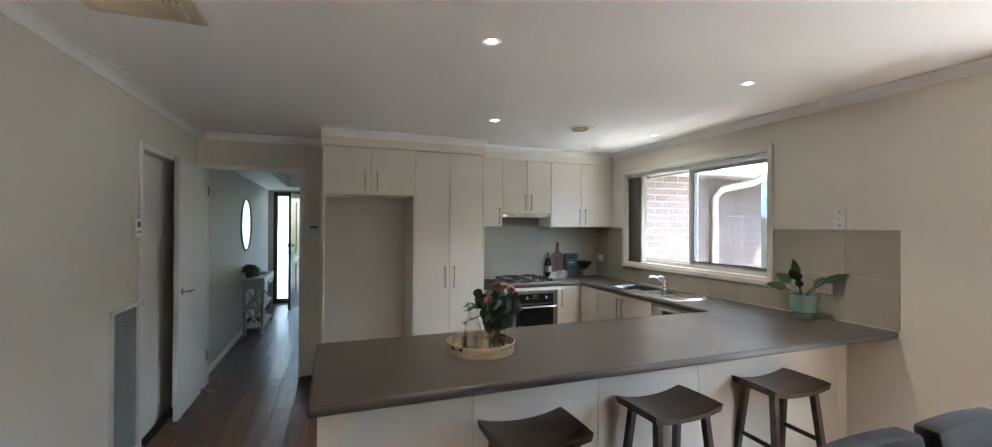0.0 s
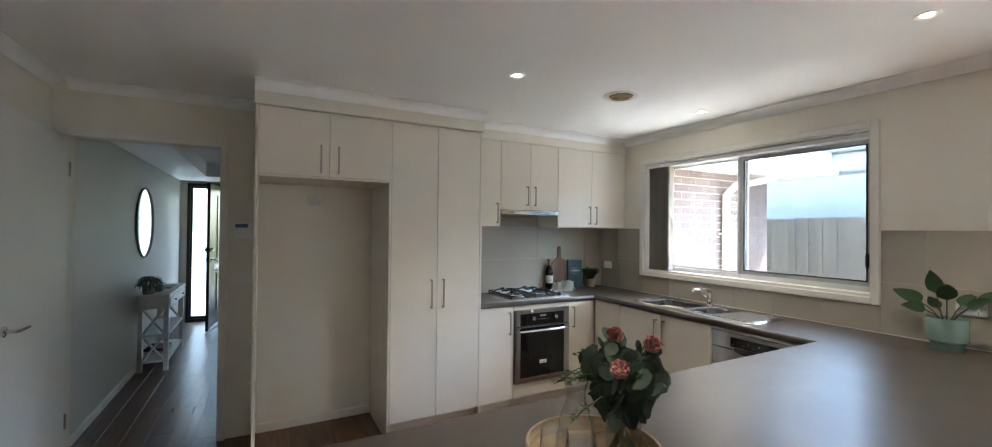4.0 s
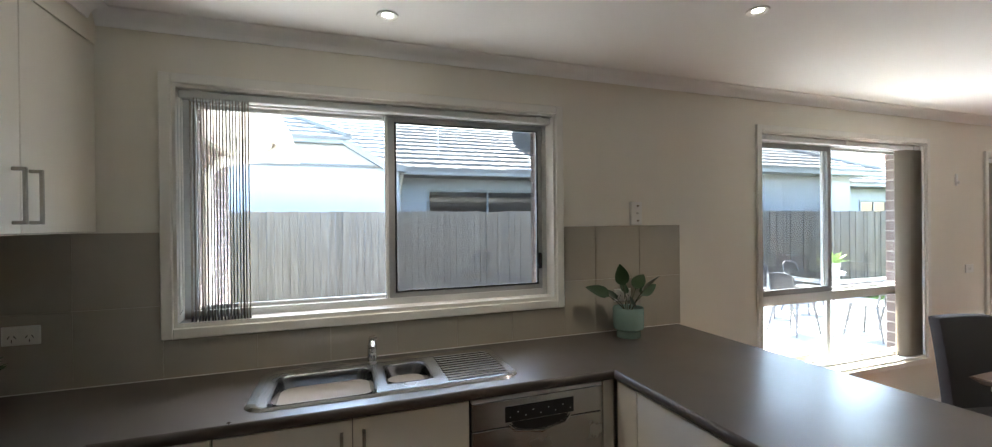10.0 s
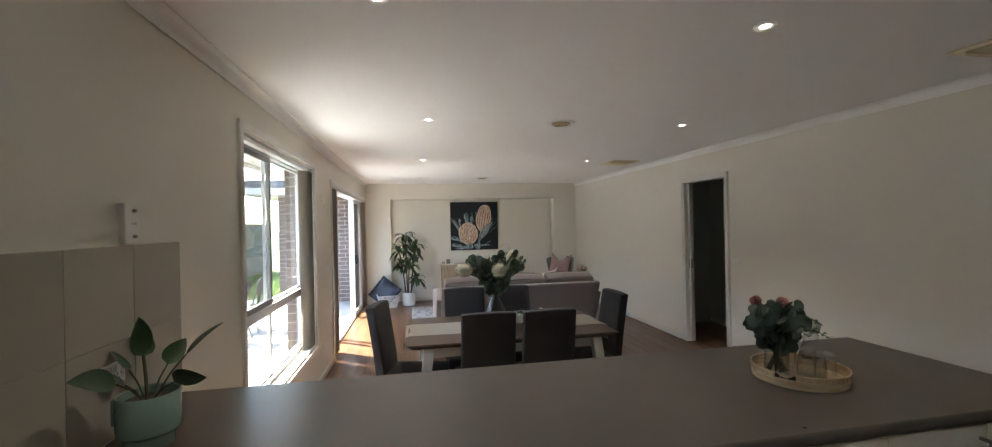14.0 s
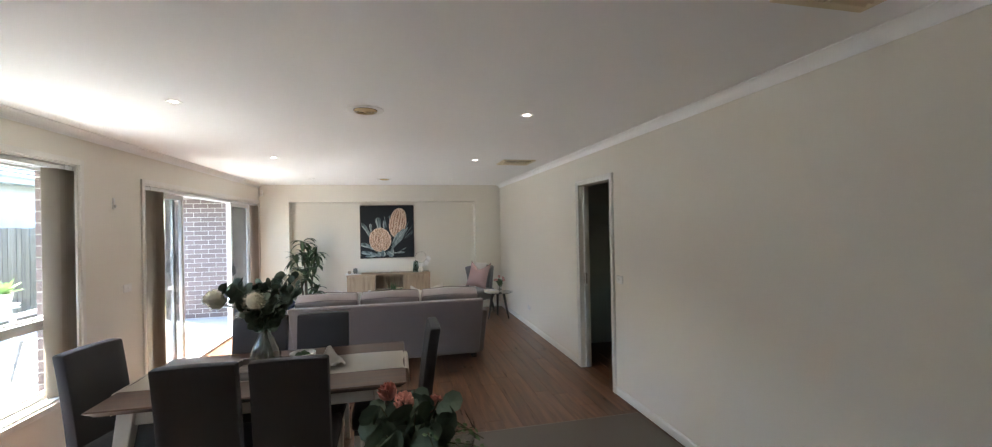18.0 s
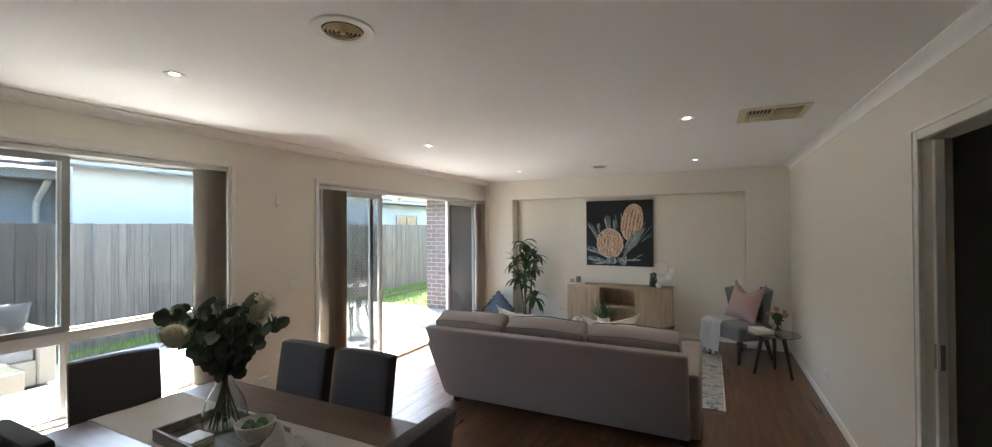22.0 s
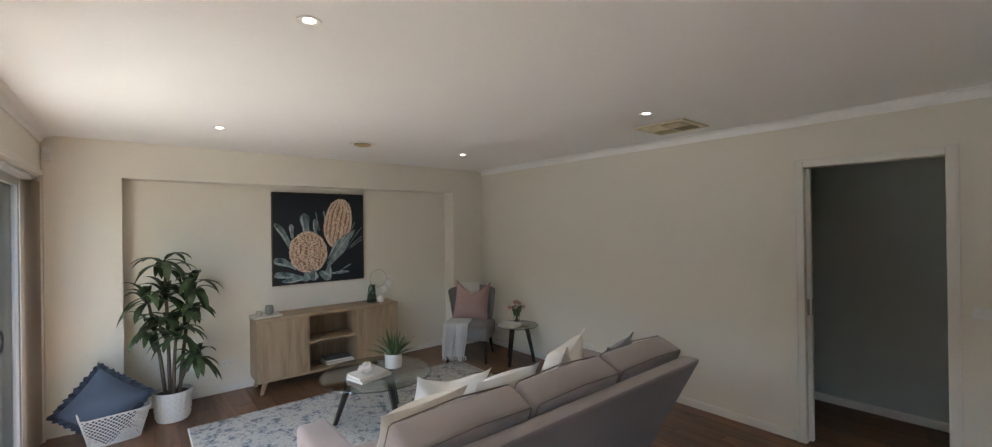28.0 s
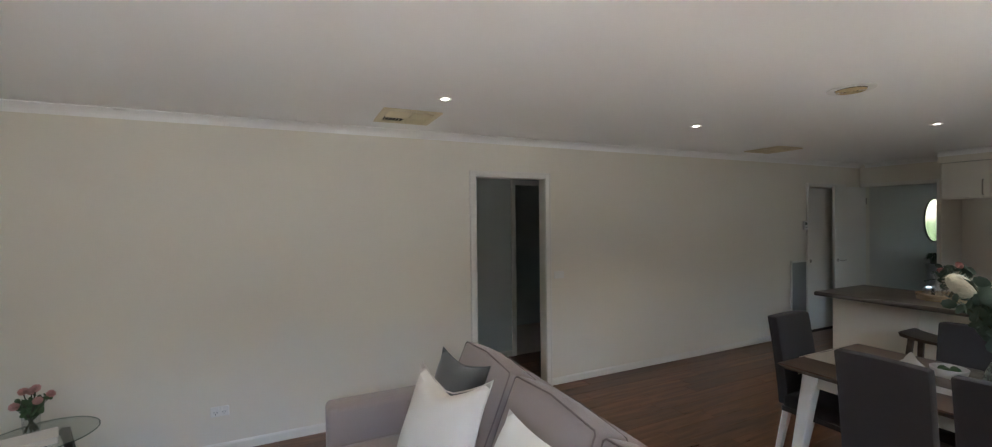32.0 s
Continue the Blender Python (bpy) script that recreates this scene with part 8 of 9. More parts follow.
# ---------------- outside ----------------
setting("ground", bx(-150, 150, -150, 150, -0.30, -0.13), "lawn", "green lawn ground", "ground")
setting("patio", bx(4.632, 8.25, -0.96, 9.915, -0.128, -0.045), "concrete", "pale concrete patio slab", "patio")
setting("path_front", bx(-3, 5, HALL_END + 0.14, HALL_END + 3.2, -0.128, -0.045), "concrete", "pale concrete front path", "path")
HOLES = [(KW[0] + 0.03, KW[1] - 0.03, KW[2] + 0.02, KW[3]), (DW2[0] + 0.03, DW2[1] - 0.03, DW2[2] - 0.005, DW2[3]), (SD[0] + 0.02, SD[1] - 0.02, -0.2, SD[3])]
setting("wall_brick_east", slab(bmesh.new(), "x", 4.537, 4.626, (-0.80, 9.92, -0.13, 2.24), [(4.50, 6.23, 0.40, 2.24), (7.815, 9.53, 1.08, 2.24), (0.06, 3.6, -0.2, 2.24)]), "mortar", "pinkish brown brick outer skin of the house", "brick wall")
setting("wall_cavity_south", bx(4.376, 4.536, -0.80, -0.311, -0.1, 2.3), "mortar", "masonry return", "brick wall")
for a, b in ((4.50, 6.23), (7.815, 9.53), (0.06, 3.6)):
    setting("lintel", bx(4.537, 4.626, a, b, 2.137, 2.24), "gutter", "cream painted lintel sheet over the opening", "lintel")
setting("soffit", bx(4.627, 5.10, -0.31, 9.42, 2.241, 2.26), "soffit", "cream eave soffit", "soffit")
setting("fascia", bx(5.10, 5.19, -0.2, 9.335, 2.215, 2.345, bev=0.01), "gutter", "cream fascia and gutter", "gutter")
setting("soffit_wing", bx(4.627, 7.45, 9.421, 14.0, 2.241, 2.26), "soffit", "cream eave soffit of the wing", "soffit")
setting("fascia_wing", bx(5.19, 7.52, 9.335, 9.42, 2.215, 2.345, bev=0.01), "gutter", "cream fascia and gutter of the wing", "gutter")
setting("fascia_wing_end", bx(7.451, 7.53, 9.421, 14.0, 2.215, 2.345, bev=0.01), "gutter", "cream fascia and gutter of the wing", "gutter")
setting("soffit_south", bx(4.627, 6.62, -6.0, -0.311, 2.241, 2.26), "soffit", "cream eave soffit of the living wing", "soffit")
setting("fascia_south", bx(5.19, 6.70, -0.31, -0.225, 2.215, 2.345, bev=0.01), "gutter", "cream fascia and gutter of the living wing", "gutter")
setting("fascia_south_end", bx(6.621, 6.70, -6.0, -0.311, 2.215, 2.345, bev=0.01), "gutter", "cream fascia and gutter of the living wing", "gutter")
# Flat roof slabs out of view, added to block sun and sky light.
setting("roof_house", bx(-3.2, 5.15, -6.0, 16.9, 2.50, 2.62), "rooftile", "unseen roof slab over the house, added to block the sun", "roof")
setting("roof_wing", bx(5.151, 7.48, 9.40, 14.0, 2.35, 2.50), "rooftile", "unseen roof slab over the wing, added to block the sun", "roof")
setting("roof_south", bx(5.151, 6.65, -6.0, -0.27, 2.35, 2.50), "rooftile", "unseen roof slab over the living wing, added to block the sun", "roof")
setting("wall_house_south", bx(-2.4, 4.5, -0.45, -0.32, -0.1, 2.49), "mortar", "outer wall closing the house", "brick wall")
setting("wall_house_west", bx(-2.55, -2.41, -0.45, HALL_END, -0.1, 2.49), "mortar", "outer wall closing the house", "brick wall")
setting("wall_porch", bx(-2.4, -0.13, 10.3, 10.4, -0.1, 2.49), "mortar", "outer wall closing the house", "brick wall")
setting("wall_north_outer", bx(1.51, 4.62, YB + 0.115, YB + 0.2, -0.1, 2.49), "mortar", "outer wall closing the house", "brick wall")


def courses(parent, m, width, z0, z1, seed, first=0.0):
    """Running-bond bricks, each a piece, proud of the mortar; local x along the wall, -y outwards."""
    rnd, meshes = random.Random(seed), {}
    H, L, J = 0.076, 0.230, 0.010
    z, row = z0, 0
    while z + H <= z1 + 0.001:
        x = first - (L + J) * (0.5 if row % 2 else 1.0)
        while x < width:
            a, b = max(x, 0.0), min(x + L, width)
            if b - a > 0.03:
                key = round(b - a, 3)
                if key not in meshes:
                    meshes[key] = done("brick", bx(0, key, -0.006, 0.0, 0, H, bev=0.0025), "brick")
                o = new("brick", meshes[key])
                o.parent, o.matrix_basis = parent, m @ Matrix.Translation((a, rnd.uniform(-0.0012, 0.0012), z))
            x += L + J
        z += H + J
        row += 1


wk = setting("wall_wing_north", bx(4.628, 7.0, 9.921, 10.05, -0.13, 2.24), "mortar", "pinkish brown brick wall of the kitchen wing", "brick wall")
wl = setting("wall_wing_south", bx(4.628, 6.20, -0.95, -0.801, -0.13, 2.24), "mortar", "pinkish brown brick wall of the living wing", "brick wall")
wl2 = setting("wall_wing_south_end", bx(6.05, 6.20, -6.0, -0.951, -0.13, 2.24), "mortar", "brick end of the living wing", "brick wall")
wk2 = setting("wall_wing_north_end", bx(6.86, 7.0, 10.051, 14.0, -0.13, 2.24), "mortar", "brick end of the kitchen wing", "brick wall")

dp = thing("downpipe", pose(6.06, 9.86, -0.045), "cream painted downpipe on the brick wing", "downpipe")
part("pipe", tube(bmesh.new(), [(0, 0.0, 0.0), (0, 0, 1.98), (0.05, -0.08, 2.08), (0.30, -0.35, 2.16), (0.36, -0.42, 2.22), (0.36, -0.44, 2.27)], 0.042, 12), "gutter", dp, "", True)
for z in (0.4, 1.5):
    part("bracket", bx(-0.055, 0.055, -0.045, 0.054, z, z + 0.025), "gutter", dp)
el = thing("eave_light", pose(4.875, 1.79, 2.241), "white round eave light with a ribbed glass jar", "outdoor light")
part("base", lathe(bmesh.new(), [(0, -0.001), (0.075, -0.001), (0.075, -0.035), (0, -0.035)], 24), "white", el, "", True)
part("jar", lathe(bmesh.new(), [(0.066, -0.036), (0.072, -0.07), (0.068, -0.10), (0.072, -0.13), (0.068, -0.16), (0.072, -0.19), (0.06, -0.225), (0, -0.245)], 24), "ceramicwhite", el, "frosted glass jar", True)

# outdoor dining set
ot = thing("outdoor_table", pose(6.75, 1.85, -0.045), "white framed glass-topped outdoor table on the patio", "table")
part("tabletop", bx(-0.48, 0.48, -0.80, 0.80, 0.745, 0.757, bev=0.002), "tabletop_glass", ot, "glass tabletop")
for a in ((-0.48, 0.48, -0.80, -0.75), (-0.48, 0.48, 0.75, 0.80), (-0.48, -0.43, -0.75, 0.75), (0.43, 0.48, -0.75, 0.75)):
    part("rail", bx(*a, 0.69, 0.744), "alu", ot)
for sx in (-1, 1):
    for sy in (-1, 1):
        part("leg", bx(sx * 0.455 - 0.025, sx * 0.455 + 0.025, sy * 0.775 - 0.025, sy * 0.775 + 0.025, 0, 0.689), "alu", ot)


def outdoor_chair():
    c = thing("outdoor_chair", pose(6.58, 2.95, -0.045), "grey metal cafe chair with a curved back", "chair", "chairs round the outdoor table")
    part("seat", soft(-0.18, 0.18, -0.19, 0.17, 0.435, 0.455, 0.008, seg=2), "metalchair", c)
    part("back_hoop", tube(bmesh.new(), [(-0.17, 0.15, 0.44), (-0.185, 0.21, 0.66), (-0.165, 0.245, 0.80), (-0.09, 0.265, 0.845), (0.09, 0.265, 0.845), (0.165, 0.245, 0.80), (0.185, 0.21, 0.66), (0.17, 0.15, 0.44)], 0.012, 8), "metalchair", c, "", True)
    bm, rows = bmesh.new(), []
    for i in range(7):
        z = 0.60 + 0.235 * i / 6
        rows.append([bm.verts.new((x, 0.198 + 0.067 * i / 6 + 0.02 * (1 - (x / 0.17) ** 2), z)) for x in (-0.165, -0.08, 0, 0.08, 0.165)])
    for a, b in zip(rows, rows[1:]):
        for j in range(4):
            bm.faces.new((a[j], a[j + 1], b[j + 1], b[j]))
    bmesh.ops.solidify(bm, geom=bm.faces[:], thickness=0.003)
    part("back_panel", bm, "metalchair", c, "", True)
    part("splat", bx(-0.05, 0.05, 0.168, 0.172, 0.45, 0.62), "metalchair", c, "", False, pose(0, -0.0, 0, 0, 0, 0))
    for sx in (-1, 1):
        part("leg", tube(bmesh.new(), [(sx * 0.155, -0.165, 0.436), (sx * 0.215, -0.225, 0.0)], [0.020, 0.011], 8), "metalchair", c)
        part("leg", tube(bmesh.new(), [(sx * 0.155, 0.145, 0.436), (sx * 0.215, 0.245, 0.0)], [0.020, 0.011], 8), "metalchair", c)
    return c


oc = outdoor_chair()
for m in (pose(6.02, 2.25, -0.045, 0, 0, 90), pose(6.02, 1.50, -0.045, 0, 0, 85), pose(7.5, 2.2, -0.045, 0, 0, -92), pose(7.5, 1.45, -0.045, 0, 0, -88)):
    copy_thing(oc, m)
op = thing("outdoor_pot_plant", pose(6.80, 1.80, 0.713), "pale green plant in a white pot on a plate", "pot plant")
part("plate", lathe(bmesh.new(), [(0, 0.0), (0.13, 0.0), (0.16, 0.02), (0.155, 0.022), (0, 0.006)], 28), "ceramicwhite", op, "", True)
part("pot", lathe(bmesh.new(), [(0, 0.007), (0.075, 0.007), (0.1, 0.16), (0.094, 0.16), (0.09, 0.13), (0, 0.13)], 28), "ceramicwhite", op, "", True)
bm, rnd = bmesh.new(), random.Random(8)
for i in range(34):
    a, t = rnd.uniform(0, 6.28), rnd.uniform(0.2, 1.15)
    leaf(bm, (0.03 * math.cos(a), 0.03 * math.sin(a), 0.14), (math.cos(a) * math.sin(t), math.sin(a) * math.sin(t), math.cos(t)), rnd.uniform(0.16, 0.24), 0.075, droop=0.7, fold=0.2, n=4)
part("leaves", bm, "leafpale", op, "many pale green leaves")

# wicker lounge by the fence
ws = thing("wicker_sofa", pose(7.77, 5.43, -0.045), "sandy wicker outdoor sofa with grey cushions", "outdoor sofa")
part("base", bx(-0.45, 0.45, -0.75, 0.75, 0.04, 0.30, bev=0.01), "wicker", ws)
part("back", bx(0.33, 0.47, -0.85, 0.85, 0.301, 0.66, bev=0.015), "wicker", ws)
part("arm", bx(-0.47, 0.329, 0.751, 0.90, 0.04, 0.60, bev=0.015), "wicker", ws)
part("arm", bx(-0.47, 0.329, -0.90, -0.751, 0.04, 0.60, bev=0.015), "wicker", ws)
for yy in (-0.375, 0.375):
    part("seat_cushion", soft(-0.43, 0.32, yy - 0.365, yy + 0.365, 0.302, 0.44, 0.03, crown=0.02), "greycush", ws, "grey seat cushion", True)
    part("back_cushion", soft(0.15, 0.325, yy - 0.36, yy + 0.36, 0.45, 0.80, 0.05, crown=0.03), "greycush", ws, "grey back cushion", True)
for i, (yy, xx, mt) in enumerate(((0.55, 0.02, "whitefab"), (0.25, 0.05, "linen"), (-0.45, 0.05, "whitefab"), (-0.62, 0.0, "slatefab"))):
    c = thing("outdoor_cushion", pose(7.77 + xx, 5.43 + yy, 0.63, -18, 0, 68 + 12 * i), "printed white scatter cushion on the wicker sofa" if mt != "slatefab" else "grey scatter cushion on the wicker sofa", "cushion", "cushions on the wicker sofa")
    part("cushion", pillow(0.45, 0.42, 0.15, seed=i), mt, c, "", True)
    if mt == "whitefab":
        bm, rnd = bmesh.new(), random.Random(i)
        for k in range(14):
            a = rnd.uniform(0, 6.28)
            leaf(bm, (rnd.uniform(-0.1, 0.1), -0.068, rnd.uniform(-0.1, 0.1)), (math.cos(a), 0, math.sin(a)), 0.09, 0.03, droop=0, fold=0, n=4, side=(-math.sin(a), 0, math.cos(a)))
        part("print", bm, "petalpale" if i else "greycush", c, "printed leaves")
wt2 = thing("wicker_table", pose(6.91, 5.39, -0.045), "sandy wicker coffee table with a glass top", "coffee table")
part("base", bx(-0.28, 0.28, -0.42, 0.42, 0.03, 0.365, bev=0.01), "wicker", wt2)
part("tabletop", bx(-0.28, 0.28, -0.42, 0.42, 0.366, 0.372), "tabletop_glass", wt2, "glass top")
p2 = thing("outdoor_herb_pot", pose(6.88, 5.27, 0.328), "leafy green plant in a dark bowl on the wicker table", "pot plant")
part("pot", lathe(bmesh.new(), [(0, 0), (0.08, 0), (0.12, 0.11), (0.112, 0.112), (0, 0.09)], 24), "bookgrey", p2, "", True)
bouquet("stem", p2, 0.09, 14, 0.15, 0.12, herb, "leafpale", "stem", 31, 0.03)
for yy in (5.05, 5.865):
    f = thing("wicker_footstool", pose(5.56, yy, -0.045), "sandy wicker footstool with a white cushion", "footstool", "wicker footstools")
    part("base", bx(-0.40, 0.40, -0.40, 0.40, 0.03, 0.28, bev=0.01), "wicker", f)
    part("cushion", soft(-0.40, 0.40, -0.403, 0.403, 0.281, 0.36, 0.02, crown=0.012), "whitefab", f, "white seat cushion", True)

# garden strip, grass, neighbouring house, blossom tree
setting("garden_bed", bx(8.28, 8.93, -9, 12.5, -0.129, -0.10), "soil", "dark soil strip along the fence", "garden bed")


def blades(n, area, h, seed, mat, name, label):
    rnd = random.Random(seed)
    vs, fs = [], []
    for i in range(n):
        x, y = rnd.uniform(area[0], area[1]), rnd.uniform(area[2], area[3])
        a, hh, le = rnd.uniform(0, 6.28), h * rnd.uniform(0.5, 1.2), rnd.uniform(-0.4, 0.4) * h
        c, s, w = math.cos(a), math.sin(a), 0.006
        k = len(vs)
        vs += [(x - c * w, y - s * w, -0.13), (x + c * w, y + s * w, -0.13), (x - s * le, y + c * le, -0.13 + hh)]
        fs.append((k, k + 1, k + 2))
    me = bpy.data.meshes.new(name)
    me.from_pydata(vs, [], fs)
    me.materials.append(M[mat])
    tagged(new(name, me), label, "grass", kind="stuff")


blades(14000, (4.7, 8.25, -7.5, -0.97), 0.07, 1, "grass", "lawn_grass", "bright green lawn beyond the patio")
blades(9000, (8.26, 8.95, -8.0, 9.5), 0.14, 2, "grass", "border_grass", "grassy border along the fence")

# front yard and the house over the road
setting("driveway", bx(-6.0, 7.5, 14.9, 20.5, -0.129, -0.075), "concrete", "pale concrete porch and driveway before the front door", "driveway")
setting("road", bx(-60, 60, 24.2, 30.7, -0.129, -0.118), "asphalt", "grey sealed suburban road", "road")
oh = thing("opposite_house", pose(-3.0, 47.0, -0.13), "cream rendered house with a terracotta hip roof over the road", "house")
part("wall", bx(-13, 9, 0.0, 7.0, 0.0, 3.35), "mortar", oh, "cream rendered wall")
part("roof", prism(bmesh.new(), [(-0.6, 3.36), (7.6, 3.36), (3.5, 5.5)], "x", -13.6, 9.6), "terracotta", oh, "terracotta tiled roof")
part("gutter", bx(-13.6, 9.6, -0.72, -0.605, 3.30, 3.42, bev=0.01), "gutter", oh)
for x in (-11.0, -6.5, -1.2, 2.4, 6.2):
    wn_ = part("window", slab(bmesh.new(), "y", -0.06, -0.002, (x, x + 1.9, 1.0, 2.9), [(x + 0.08, x + 0.91, 1.08, 2.82), (x + 0.99, x + 1.82, 1.08, 2.82)]), "gutter", oh, "pale framed window")
    part("pane", bx(x + 0.07, x + 1.83, -0.035, -0.030, 1.07, 2.83), "blackglass", wn_, "dark glass pane")
wf = thing("white_fence", pose(-3.0, 44.5, -0.13), "white painted board fence before the opposite house", "fence")
first = part("board", bx(0, 0.28, 0.0, 0.02, 0.05, 1.62, bev=0.004), "whitepaint", wf)
for k in range(1, 60):
    again(first, wf, pose(-9.0 + 0.30 * k, 0, 0))
first.matrix_basis = pose(-9.0, 0, 0)
for z in (0.35, 1.30):
    part("rail", bx(-9.0, 9.0, 0.021, 0.06, z, z + 0.09), "whitepaint", wf)

nh = thing("neighbour_house", pose(10.6, 2.0, -0.13), "pale rendered single-storey house with a grey tiled hip roof", "house")
part("wall", bx(0.0, 0.2, -11, 12, 0, 2.55), "render_dark", nh, "grey rendered wall")
part("wall", bx(-0.75, -0.001, -5.6, 1.5, 0, 2.75), "render", nh, "pale blue-grey rendered bay")
part("wall", prism(bmesh.new(), [(5.95, 0.0), (12, 0.0), (12, 3.0), (6.87, 3.0), (6.25, 2.64), (5.95, 2.60)], "x", -0.65, -0.001), "render", nh, "pale blue-grey rendered bay")
for (a, b, c, e, mt) in ((1.501, 6.149, -0.55, 0.0, "gutter_grey"), (-11, -5.601, -0.55, 0, "gutter_grey")):
    part("soffit", bx(c, e, a, min(b, 5.94), 2.56, 2.585), "gutter_grey", nh)
    part("gutter", bx(c - 0.1, c, a, min(b, 5.94), 2.53, 2.66, bev=0.015), "gutter_grey", nh)
part("soffit", bx(-1.15, -0.75, -6.0, 1.9, 2.751, 2.775), "render", nh)
part("gutter", bx(-1.25, -1.15, -6.0, 1.9, 2.73, 2.86, bev=0.015), "gutter_grey", nh)
part("gutter", bx(-0.80, -0.651, 6.87, 12, 2.99, 3.11, bev=0.012), "gutter_grey", nh)
part("barge_board", prism(bmesh.new(), [(5.85, 2.56), (6.25, 2.62), (6.87, 2.99), (6.87, 3.11), (6.22, 2.73), (5.85, 2.67)], "x", -0.79, -0.652), "gutter_grey", nh, "sloping grey barge board")


def window_unit(y0, y1, z0, z1, x):
    w = part("window", slab(bmesh.new(), "x", x - 0.03, x - 0.001, (y0, y1, z0, z1), [(y0 + 0.05, (y0 + y1) / 2 - 0.02, z0 + 0.05, z1 - 0.05), ((y0 + y1) / 2 + 0.02, y1 - 0.05, z0 + 0.05, z1 - 0.05)]), "gutter_grey", nh, "dark framed window")
    part("pane", bx(x - 0.014, x - 0.010, y0 + 0.05, y1 - 0.05, z0 + 0.05, z1 - 0.05), "blackglass", w, "dark glass pane")


window_unit(2.9, 5.35, 0.9, 2.33, 0.0)
window_unit(-8.4, -7.2, 0.9, 2.2, 0.0)
part("downpipe", tube(bmesh.new(), [(-0.06, 5.9, 0.0), (-0.06, 5.9, 2.2), (-0.35, 5.9, 2.4), (-0.55, 5.9, 2.56)], 0.045, 8), "gutter", nh, "cream downpipe", True)
part("downpipe", tube(bmesh.new(), [(-0.06, 1.7, 0.0), (-0.06, 1.7, 2.2), (-0.35, 1.7, 2.4), (-0.55, 1.7, 2.56)], 0.045, 8), "gutter", nh, "cream downpipe", True)


def roof_rows(y0, y1, x0, z0, slope, n, hip0=0.0, hip1=0.0):
    """Overlapping tile courses up a slope; each course one tilted strip with a shadow step, narrowing to the hips."""
    for i in range(n):
        d = 0.32
        xa, za = x0 + i * d * math.cos(slope), z0 + i * d * math.sin(slope)
        a, b = y0 + hip0 * i * d * math.cos(slope), y1 - hip1 * i * d * math.cos(slope)
        if b - a < 0.3:
            break
        bm = bmesh.new()
        k = max(2, int((b - a) / 0.15))
        lo, up, dn = [], [], []
        for j in range(k + 1):
            y = a + (b - a) * j / k
            wv = 0.012 * (j % 2)
            lo.append(bm.verts.new((xa - 0.02, y, za + 0.045 + wv)))
            up.append(bm.verts.new((xa + (d + 0.02) * math.cos(slope), y, za + (d + 0.02) * math.sin(slope) + 0.012 + wv * 0.5)))
            dn.append(bm.verts.new((xa - 0.02, y, za)))
        for j in range(k):
            bm.faces.new((lo[j], lo[j + 1], up[j + 1], up[j]))
            bm.faces.new((dn[j], dn[j + 1], lo[j + 1], lo[j]))
        part("roof_course", bm, "rooftile", nh, "row of grey roof tiles")


SL = radians(24)
roof_rows(-11, 12, -0.65, 2.62, SL, 14, 0.0, 0.0)
roof_rows(-6.05, 1.95, -1.25, 2.84, SL, 6, 0.75, 0.75)
roof_rows(6.75, 12, -0.80, 3.06, SL, 6, 0.75, 0.0)
part("roof_back", prism(bmesh.new(), [(-0.6, 2.62), (3.45, 4.42), (8.0, 2.5), (8.0, 2.4), (-0.6, 2.55)], "y", -11, 12), "rooftile", nh, "grey roof body")
part("roof_bay", prism(bmesh.new(), [(-1.2, 2.82), (0.35, 3.14), (0.35, 2.7), (-1.2, 2.78)], "y", -5.05, 0.95), "rooftile", nh, "grey roof body over the bay")
part("roof_bay", prism(bmesh.new(), [(-0.75, 3.05), (0.85, 3.50), (0.85, 2.9), (-0.75, 3.0)], "y", 6.95, 12), "rooftile", nh, "grey roof body over the bay")
for p0, p1 in (((-1.2, -6.0, 2.92), (0.4, -4.83, 3.64)), ((-1.2, 1.90, 2.92), (0.4, 0.73, 3.64)), ((-0.78, 6.78, 3.12), (0.9, 8.0, 3.86))):
    part("ridge_cap", tube(bmesh.new(), [p0, p1], 0.07, 8), "rooftile", nh, "rounded ridge tiles")
sd_ = thing("satellite_dish", pose(10.35, 5.24, 2.60), "dark mesh satellite dish on a pole on the neighbouring roof", "satellite dish")
part("pole", tube(bmesh.new(), [(0.15, 0, 0.0), (0.15, 0, 0.55)], 0.022, 8), "alu", sd_)
part("dish", lathe(bmesh.new(), [(0, 0.0), (0.15, 0.012), (0.30, 0.05), (0.42, 0.11), (0.425, 0.11), (0.30, 0.035), (0, -0.012)], 28), "shade_dark", sd_, "dark mesh dish", True, pose(0.12, 0, 0.62, 0, -70, 0))
part("feed_arm", tube(bmesh.new(), [(0.1, 0, 0.5), (-0.35, 0, 0.55)], 0.012, 6), "alu", sd_)
an = thing("roof_aerial", pose(10.6, 7.1, 2.6), "thin metal mast on the neighbouring roof", "aerial")
part("mast", tube(bmesh.new(), [(0.1, 0, 0.0), (0.1, 0, 1.25)], 0.012, 6), "alu", an)

